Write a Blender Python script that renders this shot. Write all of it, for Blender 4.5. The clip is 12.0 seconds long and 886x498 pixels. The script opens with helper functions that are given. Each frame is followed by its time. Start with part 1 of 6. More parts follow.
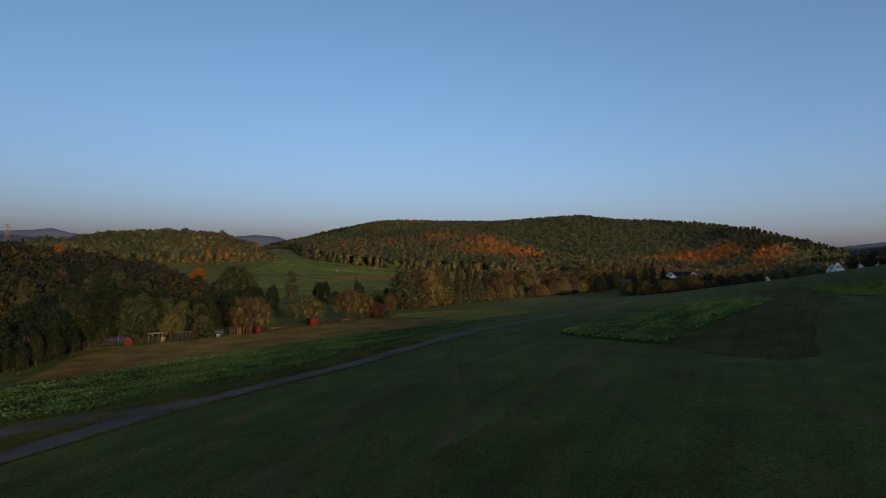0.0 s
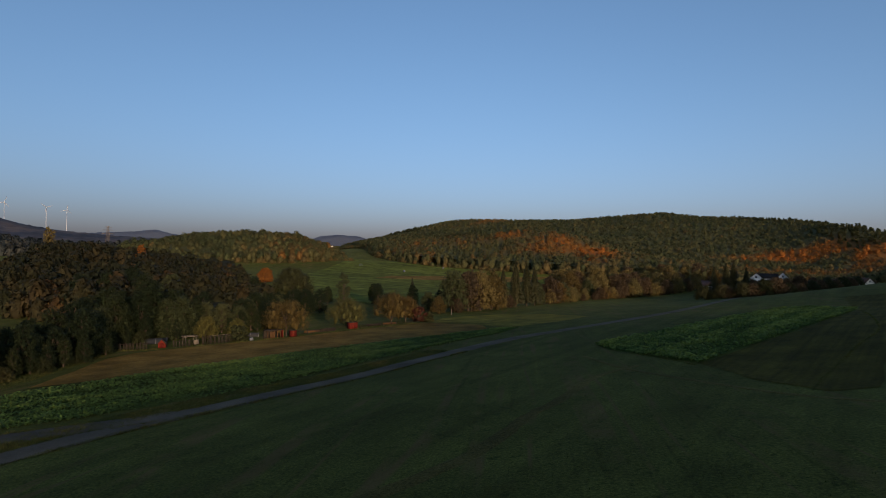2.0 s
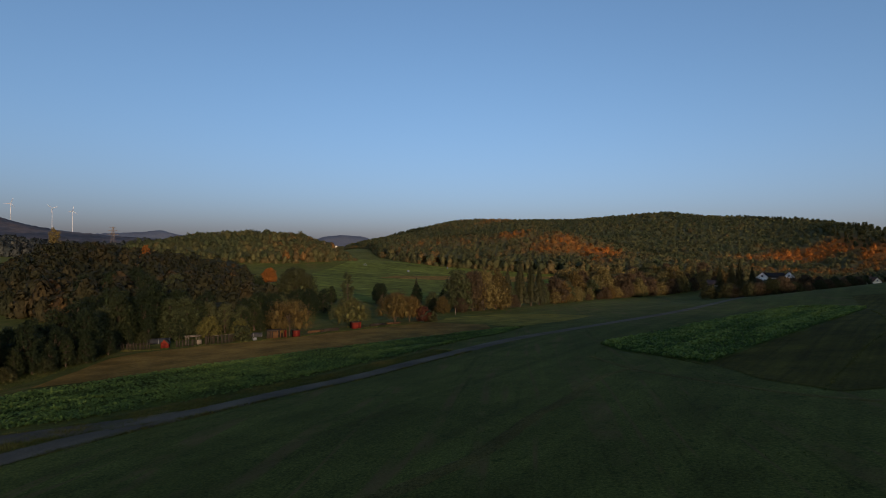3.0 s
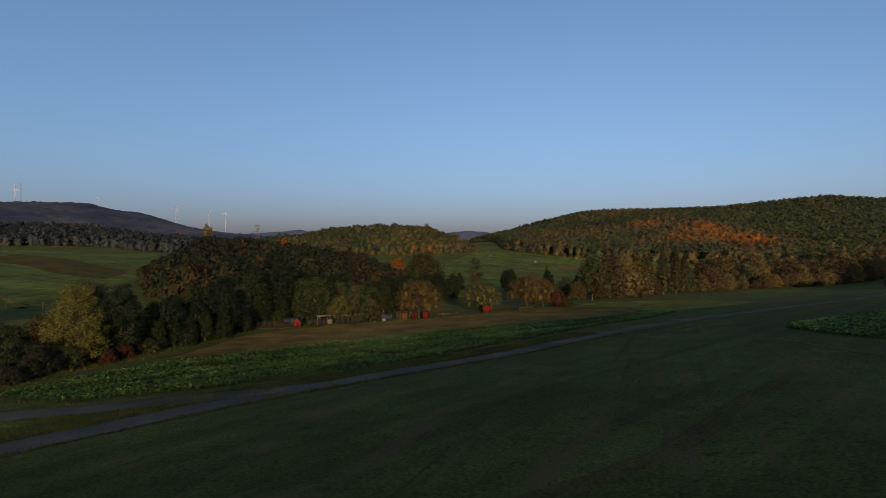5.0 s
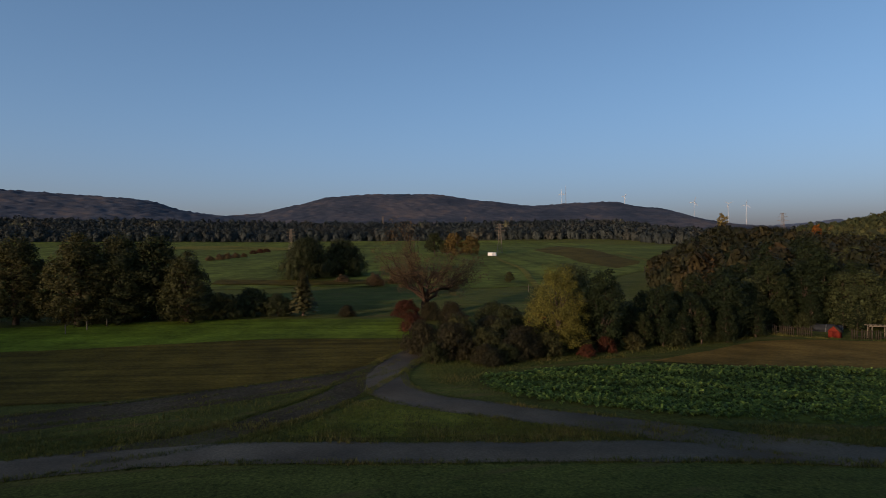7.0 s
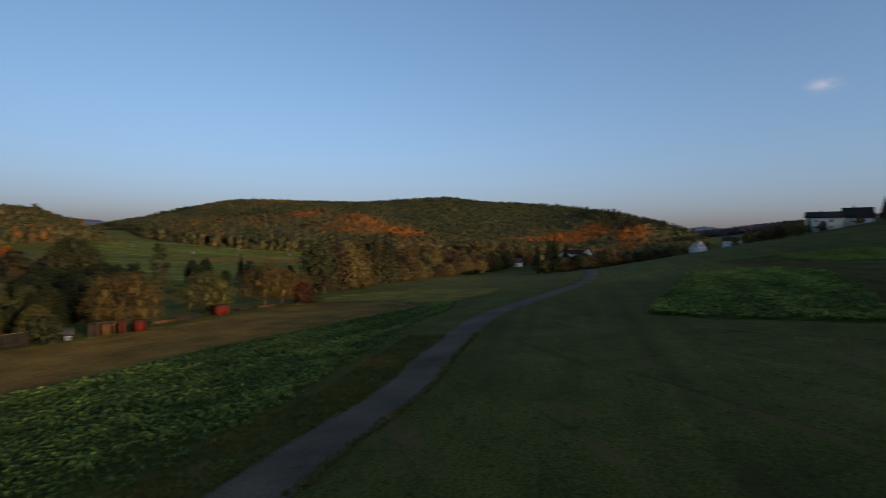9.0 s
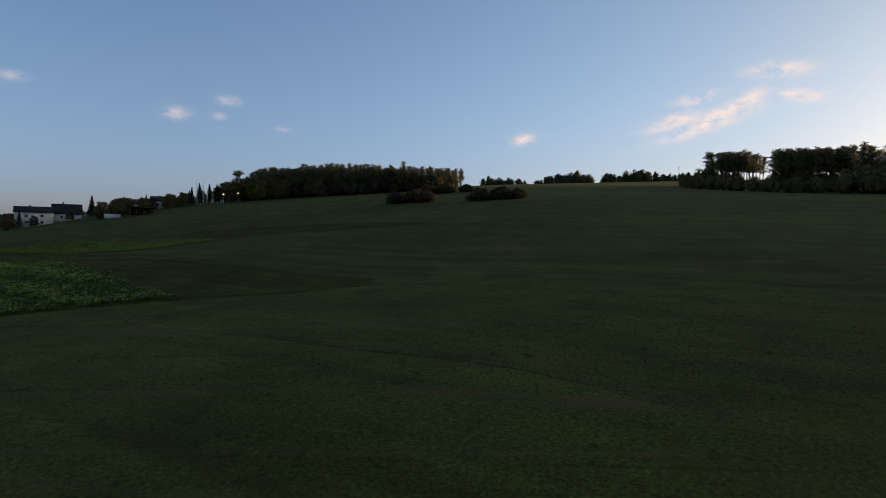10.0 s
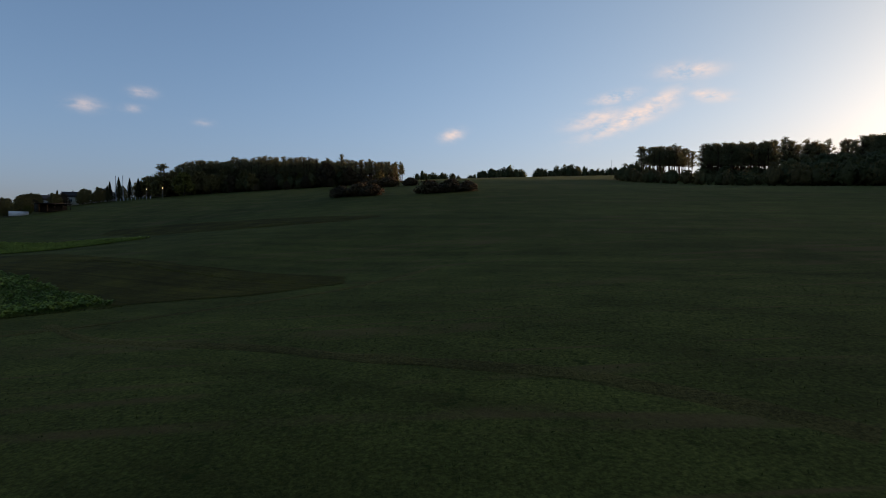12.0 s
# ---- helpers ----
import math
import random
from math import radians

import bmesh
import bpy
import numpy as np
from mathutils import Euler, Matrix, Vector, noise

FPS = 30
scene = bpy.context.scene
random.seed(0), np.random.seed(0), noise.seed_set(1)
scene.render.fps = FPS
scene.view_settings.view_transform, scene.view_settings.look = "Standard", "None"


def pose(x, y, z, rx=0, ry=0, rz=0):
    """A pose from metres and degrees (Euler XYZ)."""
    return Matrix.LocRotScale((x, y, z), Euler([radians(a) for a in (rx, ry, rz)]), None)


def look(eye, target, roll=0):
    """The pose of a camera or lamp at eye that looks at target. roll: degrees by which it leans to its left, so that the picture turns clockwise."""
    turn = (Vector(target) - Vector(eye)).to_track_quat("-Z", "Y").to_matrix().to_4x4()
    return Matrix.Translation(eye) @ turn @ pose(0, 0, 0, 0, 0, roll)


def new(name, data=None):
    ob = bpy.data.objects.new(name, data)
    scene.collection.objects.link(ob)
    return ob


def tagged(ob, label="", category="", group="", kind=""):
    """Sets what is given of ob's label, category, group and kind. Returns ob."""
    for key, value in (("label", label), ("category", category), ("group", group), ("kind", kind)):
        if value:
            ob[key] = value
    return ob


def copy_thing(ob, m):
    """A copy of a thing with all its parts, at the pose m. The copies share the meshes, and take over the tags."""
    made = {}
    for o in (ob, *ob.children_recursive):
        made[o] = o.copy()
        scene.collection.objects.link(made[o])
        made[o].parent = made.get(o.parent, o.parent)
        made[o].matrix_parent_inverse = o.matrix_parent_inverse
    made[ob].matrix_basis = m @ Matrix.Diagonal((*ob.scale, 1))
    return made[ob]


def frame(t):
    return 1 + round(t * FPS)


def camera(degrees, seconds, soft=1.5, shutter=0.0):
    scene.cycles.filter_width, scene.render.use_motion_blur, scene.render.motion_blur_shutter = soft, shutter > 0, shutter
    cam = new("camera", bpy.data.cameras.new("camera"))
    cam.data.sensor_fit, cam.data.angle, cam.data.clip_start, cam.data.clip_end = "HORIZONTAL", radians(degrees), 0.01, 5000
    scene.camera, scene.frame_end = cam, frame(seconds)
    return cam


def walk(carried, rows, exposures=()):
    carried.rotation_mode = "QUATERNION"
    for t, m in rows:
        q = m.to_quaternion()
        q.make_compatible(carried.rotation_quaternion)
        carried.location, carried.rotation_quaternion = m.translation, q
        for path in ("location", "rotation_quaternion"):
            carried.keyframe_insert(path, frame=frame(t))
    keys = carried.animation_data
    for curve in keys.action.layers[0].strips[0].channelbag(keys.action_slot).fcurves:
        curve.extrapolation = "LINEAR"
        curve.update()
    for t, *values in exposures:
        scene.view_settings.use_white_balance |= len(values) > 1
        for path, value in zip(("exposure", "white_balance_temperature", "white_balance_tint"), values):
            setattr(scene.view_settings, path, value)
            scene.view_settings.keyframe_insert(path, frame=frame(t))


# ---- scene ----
cam = camera(74.20, 12.0, soft=0.75, shutter=0.1)
PATH = [
    (0.0, pose(-9.93, -7.09, 16.73, 90.80, -0.55, -0.95)),
    (0.5, pose(-6.04, -5.56, 16.75, 90.53, -0.51, 4.32)),
    (1.0, pose(-3.20, -3.62, 17.00, 90.38, -0.44, 6.27)),
    (1.5, pose(-1.15, -1.59, 17.47, 90.48, -0.54, 6.73)),
    (2.0, pose(-0.22, -0.29, 17.78, 90.63, -0.53, 6.80)),
    (2.5, pose(-0.00, 0.00, 18.00, 90.65, -0.46, 7.04)),
    (4.5, pose(-2.97, 6.40, 14.33, 90.27, 0.21, 10.05)),
    (5.0, pose(-4.30, 9.74, 13.60, 90.19, 0.31, 19.25)),
    (5.5, pose(-5.95, 13.84, 13.06, 90.13, 0.55, 33.29)),
    (6.0, pose(-8.44, 18.19, 12.58, 90.05, 0.63, 45.74)),
    (6.5, pose(-11.36, 22.31, 12.22, 90.01, 0.56, 58.42)),
    (6.7, pose(-12.60, 23.70, 12.10, 89.98, 0.50, 62.70)),
    (7.3, pose(-17.00, 28.00, 11.75, 89.80, 0.30, 68.50)),
    (7.8, pose(-20.80, 31.20, 11.50, 89.65, 0.30, 65.00)),
    (8.3, pose(-24.98, 34.04, 11.37, 89.51, 0.32, 48.21)),
    (8.5, pose(-26.77, 35.30, 11.48, 89.47, 0.76, 32.75)),
    (8.7, pose(-28.58, 36.51, 11.51, 89.31, 0.38, 13.78)),
    (8.8, pose(-29.47, 37.07, 11.48, 89.43, -0.37, 3.96)),
    (9.0, pose(-31.17, 38.11, 11.31, 89.54, -0.33, -15.62)),
    (9.2, pose(-32.75, 38.65, 11.08, 89.65, -0.10, -34.37)),
    (9.3, pose(-33.45, 38.85, 10.96, 89.79, -0.24, -43.54)),
    (9.5, pose(-34.67, 39.40, 10.77, 89.63, 0.04, -60.20)),
    (9.7, pose(-35.47, 40.35, 10.63, 89.59, 0.12, -74.50)),
    (10.0, pose(-36.42, 42.25, 10.44, 89.51, -0.01, -84.75)),
    (10.5, pose(-36.38, 45.40, 10.33, 89.31, 0.24, -89.60)),
    (11.0, pose(-34.96, 47.00, 10.30, 89.14, 0.41, -91.40)),
    (11.5, pose(-32.89, 47.70, 10.27, 89.07, 0.63, -91.83)),
    (12.0, pose(-30.82, 48.05, 10.16, 89.04, 0.81, -91.55)),
]
EXPOSURES = [(0.0, 0.45, 6440, 22), (5.0, 0.4, 6440, 22), (6.5, 0.43, 6500, 22), (8.5, 0.57, 6540, 22), (9.5, 0.57, 6860, 24), (11.0, 0.53, 6920, 25), (12.0, 0.46, 6920, 25)]
walk(cam, PATH, EXPOSURES)

# ---- world and sun ----
SUN_AZ, SUN_EL = 154.0, 7.8      # degrees clockwise from +y; an added, unseen ridge to the south shades the meadow
world = bpy.data.worlds.new("sky")
scene.world = world
world.use_nodes = True
wn, wl = world.node_tree.nodes, world.node_tree.links
wn.clear()
w_out = wn.new("ShaderNodeOutputWorld")
w_bg = wn.new("ShaderNodeBackground")
w_sky = wn.new("ShaderNodeTexSky")
w_sky.sky_type = "NISHITA"
w_sky.sun_disc = False
w_sky.sun_elevation = radians(SUN_EL)
w_sky.sun_rotation = radians(SUN_AZ)
w_sky.air_density, w_sky.dust_density, w_sky.ozone_density = 1.0, 1.8, 2.8
w_bg.inputs["Strength"].default_value = 0.15
wl.new(w_bg.outputs[0], w_out.inputs[0])


def wmath(op, a, b=None, c=None):
    n = wn.new("ShaderNodeMath")
    n.operation = op
    for i, v in enumerate((a, b, c)):
        if v is None:
            continue
        if isinstance(v, (int, float)):
            n.inputs[i].default_value = v
        else:
            wl.new(v, n.inputs[i])
    return n.outputs[0]


# small fair-weather clouds, low over the ridge: (azimuth right of +y, elevation, half width, half height, thickness, tilt)
CLOUDS = [(109.6, 10.9, 3.6, 0.8, 1.0, 0.34), (106.2, 10.9, 2.2, 0.7, 0.8, 0.16), (111.6, 11.9, 2.2, 0.7, 0.9, 0.4), (108.1, 12.8, 1.7, 0.42, 0.9, 0.12), (114.5, 14.5, 2.2, 0.6, 0.8, -0.05), (116.2, 12.2, 1.6, 0.45, 0.9, -0.15),
          (92.6, 10.0, 1.0, 0.5, 0.7, 0.2), (60.3, 11.5, 1.1, 0.5, 0.4, 0.0), (64.7, 12.9, 0.9, 0.4, 0.4, 0.0), (63.9, 11.5, 0.8, 0.3, 0.25, 0.0), (69.6, 10.7, 0.8, 0.3, 0.2, 0.0), (48.6, 13.0, 1.0, 0.4, 0.3, 0.0)]
w_co = wn.new("ShaderNodeTexCoord")
w_noise = wn.new("ShaderNodeTexNoise")
w_noise.inputs["Scale"].default_value = 34.0
w_noise.inputs["Detail"].default_value = 6.0
w_noise.inputs["Roughness"].default_value = 0.6
w_map = wn.new("ShaderNodeMapping")
w_map.inputs["Scale"].default_value = (1, 1, 2.2)
wl.new(w_co.outputs["Generated"], w_map.inputs[0])
wl.new(w_map.outputs[0], w_noise.inputs["Vector"])
w_sep = wn.new("ShaderNodeSeparateXYZ")
wl.new(w_co.outputs["Generated"], w_sep.inputs[0])
w_az = wmath("ARCTAN2", w_sep.outputs[0], w_sep.outputs[1])
w_el = wmath("ARCSINE", w_sep.outputs[2])
w_mask = None
for az, el, hw, hh, k, tilt in CLOUDS:
    u = wmath("DIVIDE", wmath("SUBTRACT", w_az, radians(az)), radians(hw))
    v = wmath("DIVIDE", wmath("SUBTRACT", wmath("SUBTRACT", w_el, radians(el)), wmath("MULTIPLY", u, radians(hw * tilt))), radians(hh))
    r2 = wmath("ADD", wmath("MULTIPLY", u, u), wmath("MULTIPLY", v, v))
    g = wmath("MULTIPLY", wmath("POWER", 2.718, wmath("MULTIPLY", r2, -1.0)), k)
    w_mask = g if w_mask is None else wmath("MAXIMUM", w_mask, g)
w_cl = wmath("MULTIPLY", w_mask, wmath("SMOOTH_MIN", wmath("MAXIMUM", wmath("MULTIPLY", wmath("SUBTRACT", w_noise.outputs["Fac"], 0.34), 3.4), 0.0), 1.0, 0.1))
w_mix = wn.new("ShaderNodeMix")
w_mix.data_type = "RGBA"
w_mix.inputs["B"].default_value = (4.6, 3.9, 3.2, 1)
wl.new(w_cl, w_mix.inputs["Factor"])
# evening haze: the air near the horizon turns mauve
w_low = wmath("POWER", 2.718, wmath("MULTIPLY", wmath("ABSOLUTE", w_el), -1 / radians(8.0)))
w_haze = wn.new("ShaderNodeMix")
w_haze.data_type, w_haze.blend_type = "RGBA", "MULTIPLY"
w_haze.inputs["B"].default_value = (0.765, 0.70, 1.13, 1)
wl.new(w_low, w_haze.inputs["Factor"])
wl.new(w_sky.outputs[0], w_haze.inputs["A"])
# the sky away from the sun is deeper, and paler over the ridge beside it
w_deep = wmath("MULTIPLY", wmath("POWER", 2.718, wmath("MULTIPLY", wmath("POWER", wmath("DIVIDE", wmath("ADD", w_az, radians(46.0)), radians(40.0)), 2.0), -1.0)), wmath("ADD", wmath("MULTIPLY", w_low, -0.42), -0.30))
w_pale = wmath("MULTIPLY", wmath("POWER", 2.718, wmath("MULTIPLY", wmath("POWER", wmath("DIVIDE", wmath("SUBTRACT", w_az, radians(82.0)), radians(38.0)), 2.0), -1.0)), 0.2)
w_near = wmath("POWER", 2.718, wmath("MULTIPLY", wmath("POWER", wmath("DIVIDE", wmath("SUBTRACT", w_az, radians(148.0)), radians(30.0)), 2.0), -1.0))
w_warm = wn.new("ShaderNodeMix")
w_warm.data_type, w_warm.blend_type = "RGBA", "MULTIPLY"
w_warm.inputs["B"].default_value = (1.0, 0.965, 0.86, 1)
wl.new(wmath("POWER", 2.718, wmath("MULTIPLY", wmath("POWER", wmath("DIVIDE", wmath("SUBTRACT", w_az, radians(135.0)), radians(42.0)), 2.0), -1.0)), w_warm.inputs["Factor"])
wl.new(w_haze.outputs["Result"], w_warm.inputs["A"])
# the lowest air, away from the sun, is greyish mauve
w_band = wn.new("ShaderNodeMix")
w_band.data_type, w_band.blend_type = "RGBA", "MULTIPLY"
w_band.inputs["B"].default_value = (0.95, 0.96, 1.14, 1)
w_away = wmath("SUBTRACT", 1.0, wmath("POWER", 2.718, wmath("MULTIPLY", wmath("POWER", wmath("DIVIDE", wmath("SUBTRACT", w_az, radians(140.0)), radians(48.0)), 2.0), -1.0)))
wl.new(wmath("MULTIPLY", wmath("POWER", 2.718, wmath("MULTIPLY", wmath("ABSOLUTE", w_el), -1 / radians(3.2))), w_away), w_band.inputs["Factor"])
wl.new(w_warm.outputs["Result"], w_band.inputs["A"])
w_gain = wn.new("ShaderNodeVectorMath")
w_gain.operation = "SCALE"
wl.new(w_band.outputs["Result"], w_gain.inputs[0])
wl.new(wmath("POWER", 2.0, wmath("ADD", wmath("ADD", w_deep, w_pale), wmath("MULTIPLY", w_near, -0.35))), w_gain.inputs["Scale"])
w_tone = wn.new("ShaderNodeVectorMath")
w_tone.operation = "MULTIPLY"
w_tone.inputs[1].default_value = (0.945, 1.01, 0.97)
wl.new(w_gain.outputs[0], w_tone.inputs[0])
wl.new(w_tone.outputs[0], w_mix.inputs["A"])
wl.new(w_mix.outputs["Result"], w_bg.inputs[0])

sun = new("sun", bpy.data.lights.new("sun", "SUN"))
sun.data.energy, sun.data.angle, sun.data.color = 2.65, radians(1.0), (1.0, 0.76, 0.5)
sun.matrix_world = look((math.sin(radians(SUN_AZ)) * math.cos(radians(SUN_EL)), math.cos(radians(SUN_AZ)) * math.cos(radians(SUN_EL)), math.sin(radians(SUN_EL))), (0, 0, 0))

# ---- materials ----
def material(name, rough=0.9):
    m = bpy.data.materials.new(name)
    m.use_nodes = True
    return m, m.node_tree.nodes, m.node_tree.links, m.node_tree.nodes["Principled BSDF"]


def noise_node(n, l, co, scale, detail=4.0, rough=0.55, stretch=None, turn=0.0):
    t = n.new("ShaderNodeTexNoise")
    t.inputs["Scale"].default_value, t.inputs["Detail"].default_value, t.inputs["Roughness"].default_value = scale, detail, rough
    if stretch:
        mp = n.new("ShaderNodeMapping")
        mp.vector_type = "TEXTURE"
        mp.inputs["Scale"].default_value = tuple(1 / s if s else 1000 for s in stretch)
        mp.inputs["Rotation"].default_value = (0, 0, radians(turn))
        l.new(co, mp.inputs[0])
        l.new(mp.outputs[0], t.inputs["Vector"])
    else:
        l.new(co, t.inputs["Vector"])
    return t.outputs["Fac"]


def ramp_node(n, l, fac, stops):
    r = n.new("ShaderNodeValToRGB")
    while len(r.color_ramp.elements) < len(stops):
        r.color_ramp.elements.new(0.5)
    for e, (p, c) in zip(r.color_ramp.elements, stops):
        e.position, e.color = p, (*c, 1)
    l.new(fac, r.inputs[0])
    return r.outputs[0]


def mix_node(n, l, fac, a, b, mode="MIX"):
    m = n.new("ShaderNodeMix")
    m.data_type, m.blend_type = "RGBA", mode
    for key, v in (("Factor", fac), ("A", a), ("B", b)):
        if isinstance(v, (int, float)):
            m.inputs[key].default_value = v
        elif isinstance(v, tuple):
            m.inputs[key].default_value = (*v, 1)
        else:
            l.new(v, m.inputs[key])
    return m.outputs["Result"]


def bump_node(n, l, height, dist, strength, bsdf):
    b = n.new("ShaderNodeBump")
    b.inputs["Distance"].default_value, b.inputs["Strength"].default_value = dist, strength
    l.new(height, b.inputs["Height"])
    l.new(b.outputs[0], bsdf.inputs["Normal"])


def ground_mat(name, lo, mid, hi, stripe=None, patch=(0.02, 0.35), grain=1.2, bump=0.25, turn=0.0, rough=1.0, patch_col=None, clover=None, sheen=0.0, blotch=0.85):
    """Field surface: fine grain, broad patches and rows along one direction, in world metres."""
    m, n, l, p = material(name)
    co = n.new("ShaderNodeTexCoord").outputs["Object"]
    fine = noise_node(n, l, co, grain, 8.0, 0.7)
    mid_n = noise_node(n, l, co, 0.16, 5.0, 0.6)
    broad = noise_node(n, l, co, patch[0], 4.0, 0.55)
    col = ramp_node(n, l, fine, ((0.28, lo), (0.5, mid), (0.74, hi)))
    shade = ramp_node(n, l, mid_n, ((0.3, (0.54, 0.54, 0.54)), (0.7, (1.4, 1.4, 1.34))))
    col = mix_node(n, l, blotch, col, shade, "MULTIPLY")
    shade2 = ramp_node(n, l, broad, ((0.35, (0.72, 0.74, 0.7)), (0.65, (1.22, 1.2, 1.15))))
    col = mix_node(n, l, 0.9, col, shade2, "MULTIPLY")
    if patch_col:
        spots = noise_node(n, l, co, patch[1], 5.0, 0.62, (0.22, 1.0, 1.0), turn)
        f = ramp_node(n, l, spots, ((0.56, (0, 0, 0)), (0.72, (0.75, 0.75, 0.75))))
        col = mix_node(n, l, f, col, patch_col)
    if clover:
        tufts = noise_node(n, l, co, 1.1, 6.0, 0.7)
        col = mix_node(n, l, ramp_node(n, l, tufts, ((0.57, (0, 0, 0)), (0.66, (0.8, 0.8, 0.8)))), col, clover)
        lines = noise_node(n, l, co, 0.75, 4.0, 0.62, (0.025, 1.0, 0.0), turn + 26)
        col = mix_node(n, l, 0.6, col, ramp_node(n, l, lines, ((0.34, (0.6, 0.6, 0.57)), (0.41, (1, 1, 1)), (0.60, (1, 1, 1)), (0.68, (1.35, 1.32, 1.2)))), "MULTIPLY")
        swaths = noise_node(n, l, co, 0.17, 2.0, 0.5, (0.05, 1.0, 0.0), turn + 27)
        broken = ramp_node(n, l, mid_n, ((0.42, (0, 0, 0)), (0.6, (0.75, 0.75, 0.75))))
        thin = ramp_node(n, l, swaths, ((0.47, (0, 0, 0)), (0.487, (1, 1, 1)), (0.501, (1, 1, 1)), (0.518, (0, 0, 0))))
        col = mix_node(n, l, mix_node(n, l, 1.0, thin, broken, "MULTIPLY"), col, (0.092, 0.058, 0.025))
    if stripe:
        rows = noise_node(n, l, co, stripe[0], 3.0, 0.55, (0.03, 1.0, 0.0), turn)
        col = mix_node(n, l, stripe[1], col, ramp_node(n, l, rows, ((0.36, (0.55, 0.55, 0.55)), (0.64, (1.45, 1.45, 1.4)))), "MULTIPLY")
    l.new(col, p.inputs["Base Color"])
    p.inputs["Roughness"].default_value = rough
    p.inputs["Specular IOR Level"].default_value = 0.05
    p.inputs["Sheen Weight"].default_value, p.inputs["Sheen Roughness"].default_value = sheen, 0.6
    p.inputs["Sheen Tint"].default_value = (0.35, 0.45, 0.12, 1)
    bump_node(n, l, fine, bump, 0.7, p)
    return m


def leaf_mat(name, stops, tint=False, vary=0.4, translucent=0.3):
    """Leaves: a ramp over the crown's tint (or each object's random), leaf by leaf lighter and darker, with some light through."""
    m, n, l, p = material(name)
    geo = n.new("ShaderNodeNewGeometry")
    if tint:
        a = n.new("ShaderNodeAttribute")
        a.attribute_name = "tint"
        fac = a.outputs["Fac"]
    else:
        fac = n.new("ShaderNodeObjectInfo").outputs["Random"]
    col = ramp_node(n, l, fac, stops)
    leafy = ramp_node(n, l, geo.outputs["Random Per Island"], ((0.0, (1 - vary, 1 - vary, 1 - vary)), (1.0, (1 + vary, 1 + vary, 1 + vary * 0.7))))
    col = mix_node(n, l, 1.0, col, leafy, "MULTIPLY")
    sprays = noise_node(n, l, n.new("ShaderNodeTexCoord").outputs["Object"], 1.1, 6.0, 0.65)
    col = mix_node(n, l, 1.0, col, ramp_node(n, l, sprays, ((0.32, (0.72, 0.72, 0.72)), (0.68, (1.28, 1.28, 1.24)))), "MULTIPLY")
    l.new(col, p.inputs["Base Color"])
    p.inputs["Roughness"].default_value = 0.75
    p.inputs["Specular IOR Level"].default_value = 0.2
    t = n.new("ShaderNodeBsdfTranslucent")
    l.new(col, t.inputs[0])
    ms = n.new("ShaderNodeMixShader")
    ms.inputs[0].default_value = translucent
    l.new(p.outputs[0], ms.inputs[1])
    l.new(t.outputs[0], ms.inputs[2])
    l.new(ms.outputs[0], n["Material Output"].inputs[0])
    return m


def plain_mat(name, col, rough=0.7, metal=0.0, vary=0.25, scale=3.0, bump=0.01, glow=0.0):
    m, n, l, p = material(name)
    co = n.new("ShaderNodeTexCoord").outputs["Object"]
    f = noise_node(n, l, co, scale, 6.0, 0.65)
    lo, hi = tuple(c * (1 - vary) for c in col), tuple(min(1, c * (1 + vary)) for c in col)
    l.new(ramp_node(n, l, f, ((0.3, lo), (0.7, hi))), p.inputs["Base Color"])
    p.inputs["Roughness"].default_value, p.inputs["Metallic"].default_value = rough, metal
    p.inputs["Specular IOR Level"].default_value = 0.5 if rough < 0.7 else 0.15
    if bump:
        bump_node(n, l, f, bump, 0.5, p)
    if glow:
        p.inputs["Emission Color"].default_value = (*col, 1)
        p.inputs["Emission Strength"].default_value = glow
    return m


M_MEADOW = ground_mat("meadow_grass", (0.0155, 0.0175, 0.0044), (0.056, 0.061, 0.0134), (0.119, 0.126, 0.029), stripe=(0.32, 0.4), patch_col=(0.05, 0.045, 0.011), turn=62, grain=5.0, bump=0.09, clover=(0.016, 0.026, 0.004), blotch=0.5, sheen=0.035)
M_GREEN = ground_mat("young_green_field", (0.06, 0.08, 0.007), (0.098, 0.13, 0.011), (0.145, 0.18, 0.02), stripe=(0.5, 0.4), turn=65)
M_FAR_GREEN = ground_mat("far_meadow_grass", (0.066, 0.080, 0.014), (0.1, 0.116, 0.02), (0.135, 0.148, 0.03), stripe=(0.10, 0.5), turn=160, grain=0.5)
M_STUBBLE = ground_mat("brown_stubble_soil", (0.104, 0.063, 0.015), (0.164, 0.099, 0.025), (0.23, 0.144, 0.038), stripe=(1.6, 0.22), turn=52, grain=2.5)
M_BROWNGREEN = ground_mat("brown_green_field", (0.045, 0.034, 0.006), (0.08, 0.058, 0.010), (0.125, 0.09, 0.018), stripe=(0.6, 0.6), turn=70, grain=2.5)
M_SOIL = ground_mat("dark_ploughed_soil", (0.030, 0.026, 0.0045), (0.050, 0.043, 0.007), (0.082, 0.067, 0.012), stripe=(1.0, 0.55), turn=57, grain=2.5, sheen=0.02)
M_CROPSOIL = ground_mat("soil_under_crop", (0.03, 0.042, 0.008), (0.06, 0.08, 0.014), (0.09, 0.12, 0.024), grain=2.5)
M_VERGE = ground_mat("rough_verge_grass", (0.055, 0.062, 0.009), (0.10, 0.105, 0.015), (0.17, 0.155, 0.03), patch_col=(0.12, 0.09, 0.035), grain=2.0)
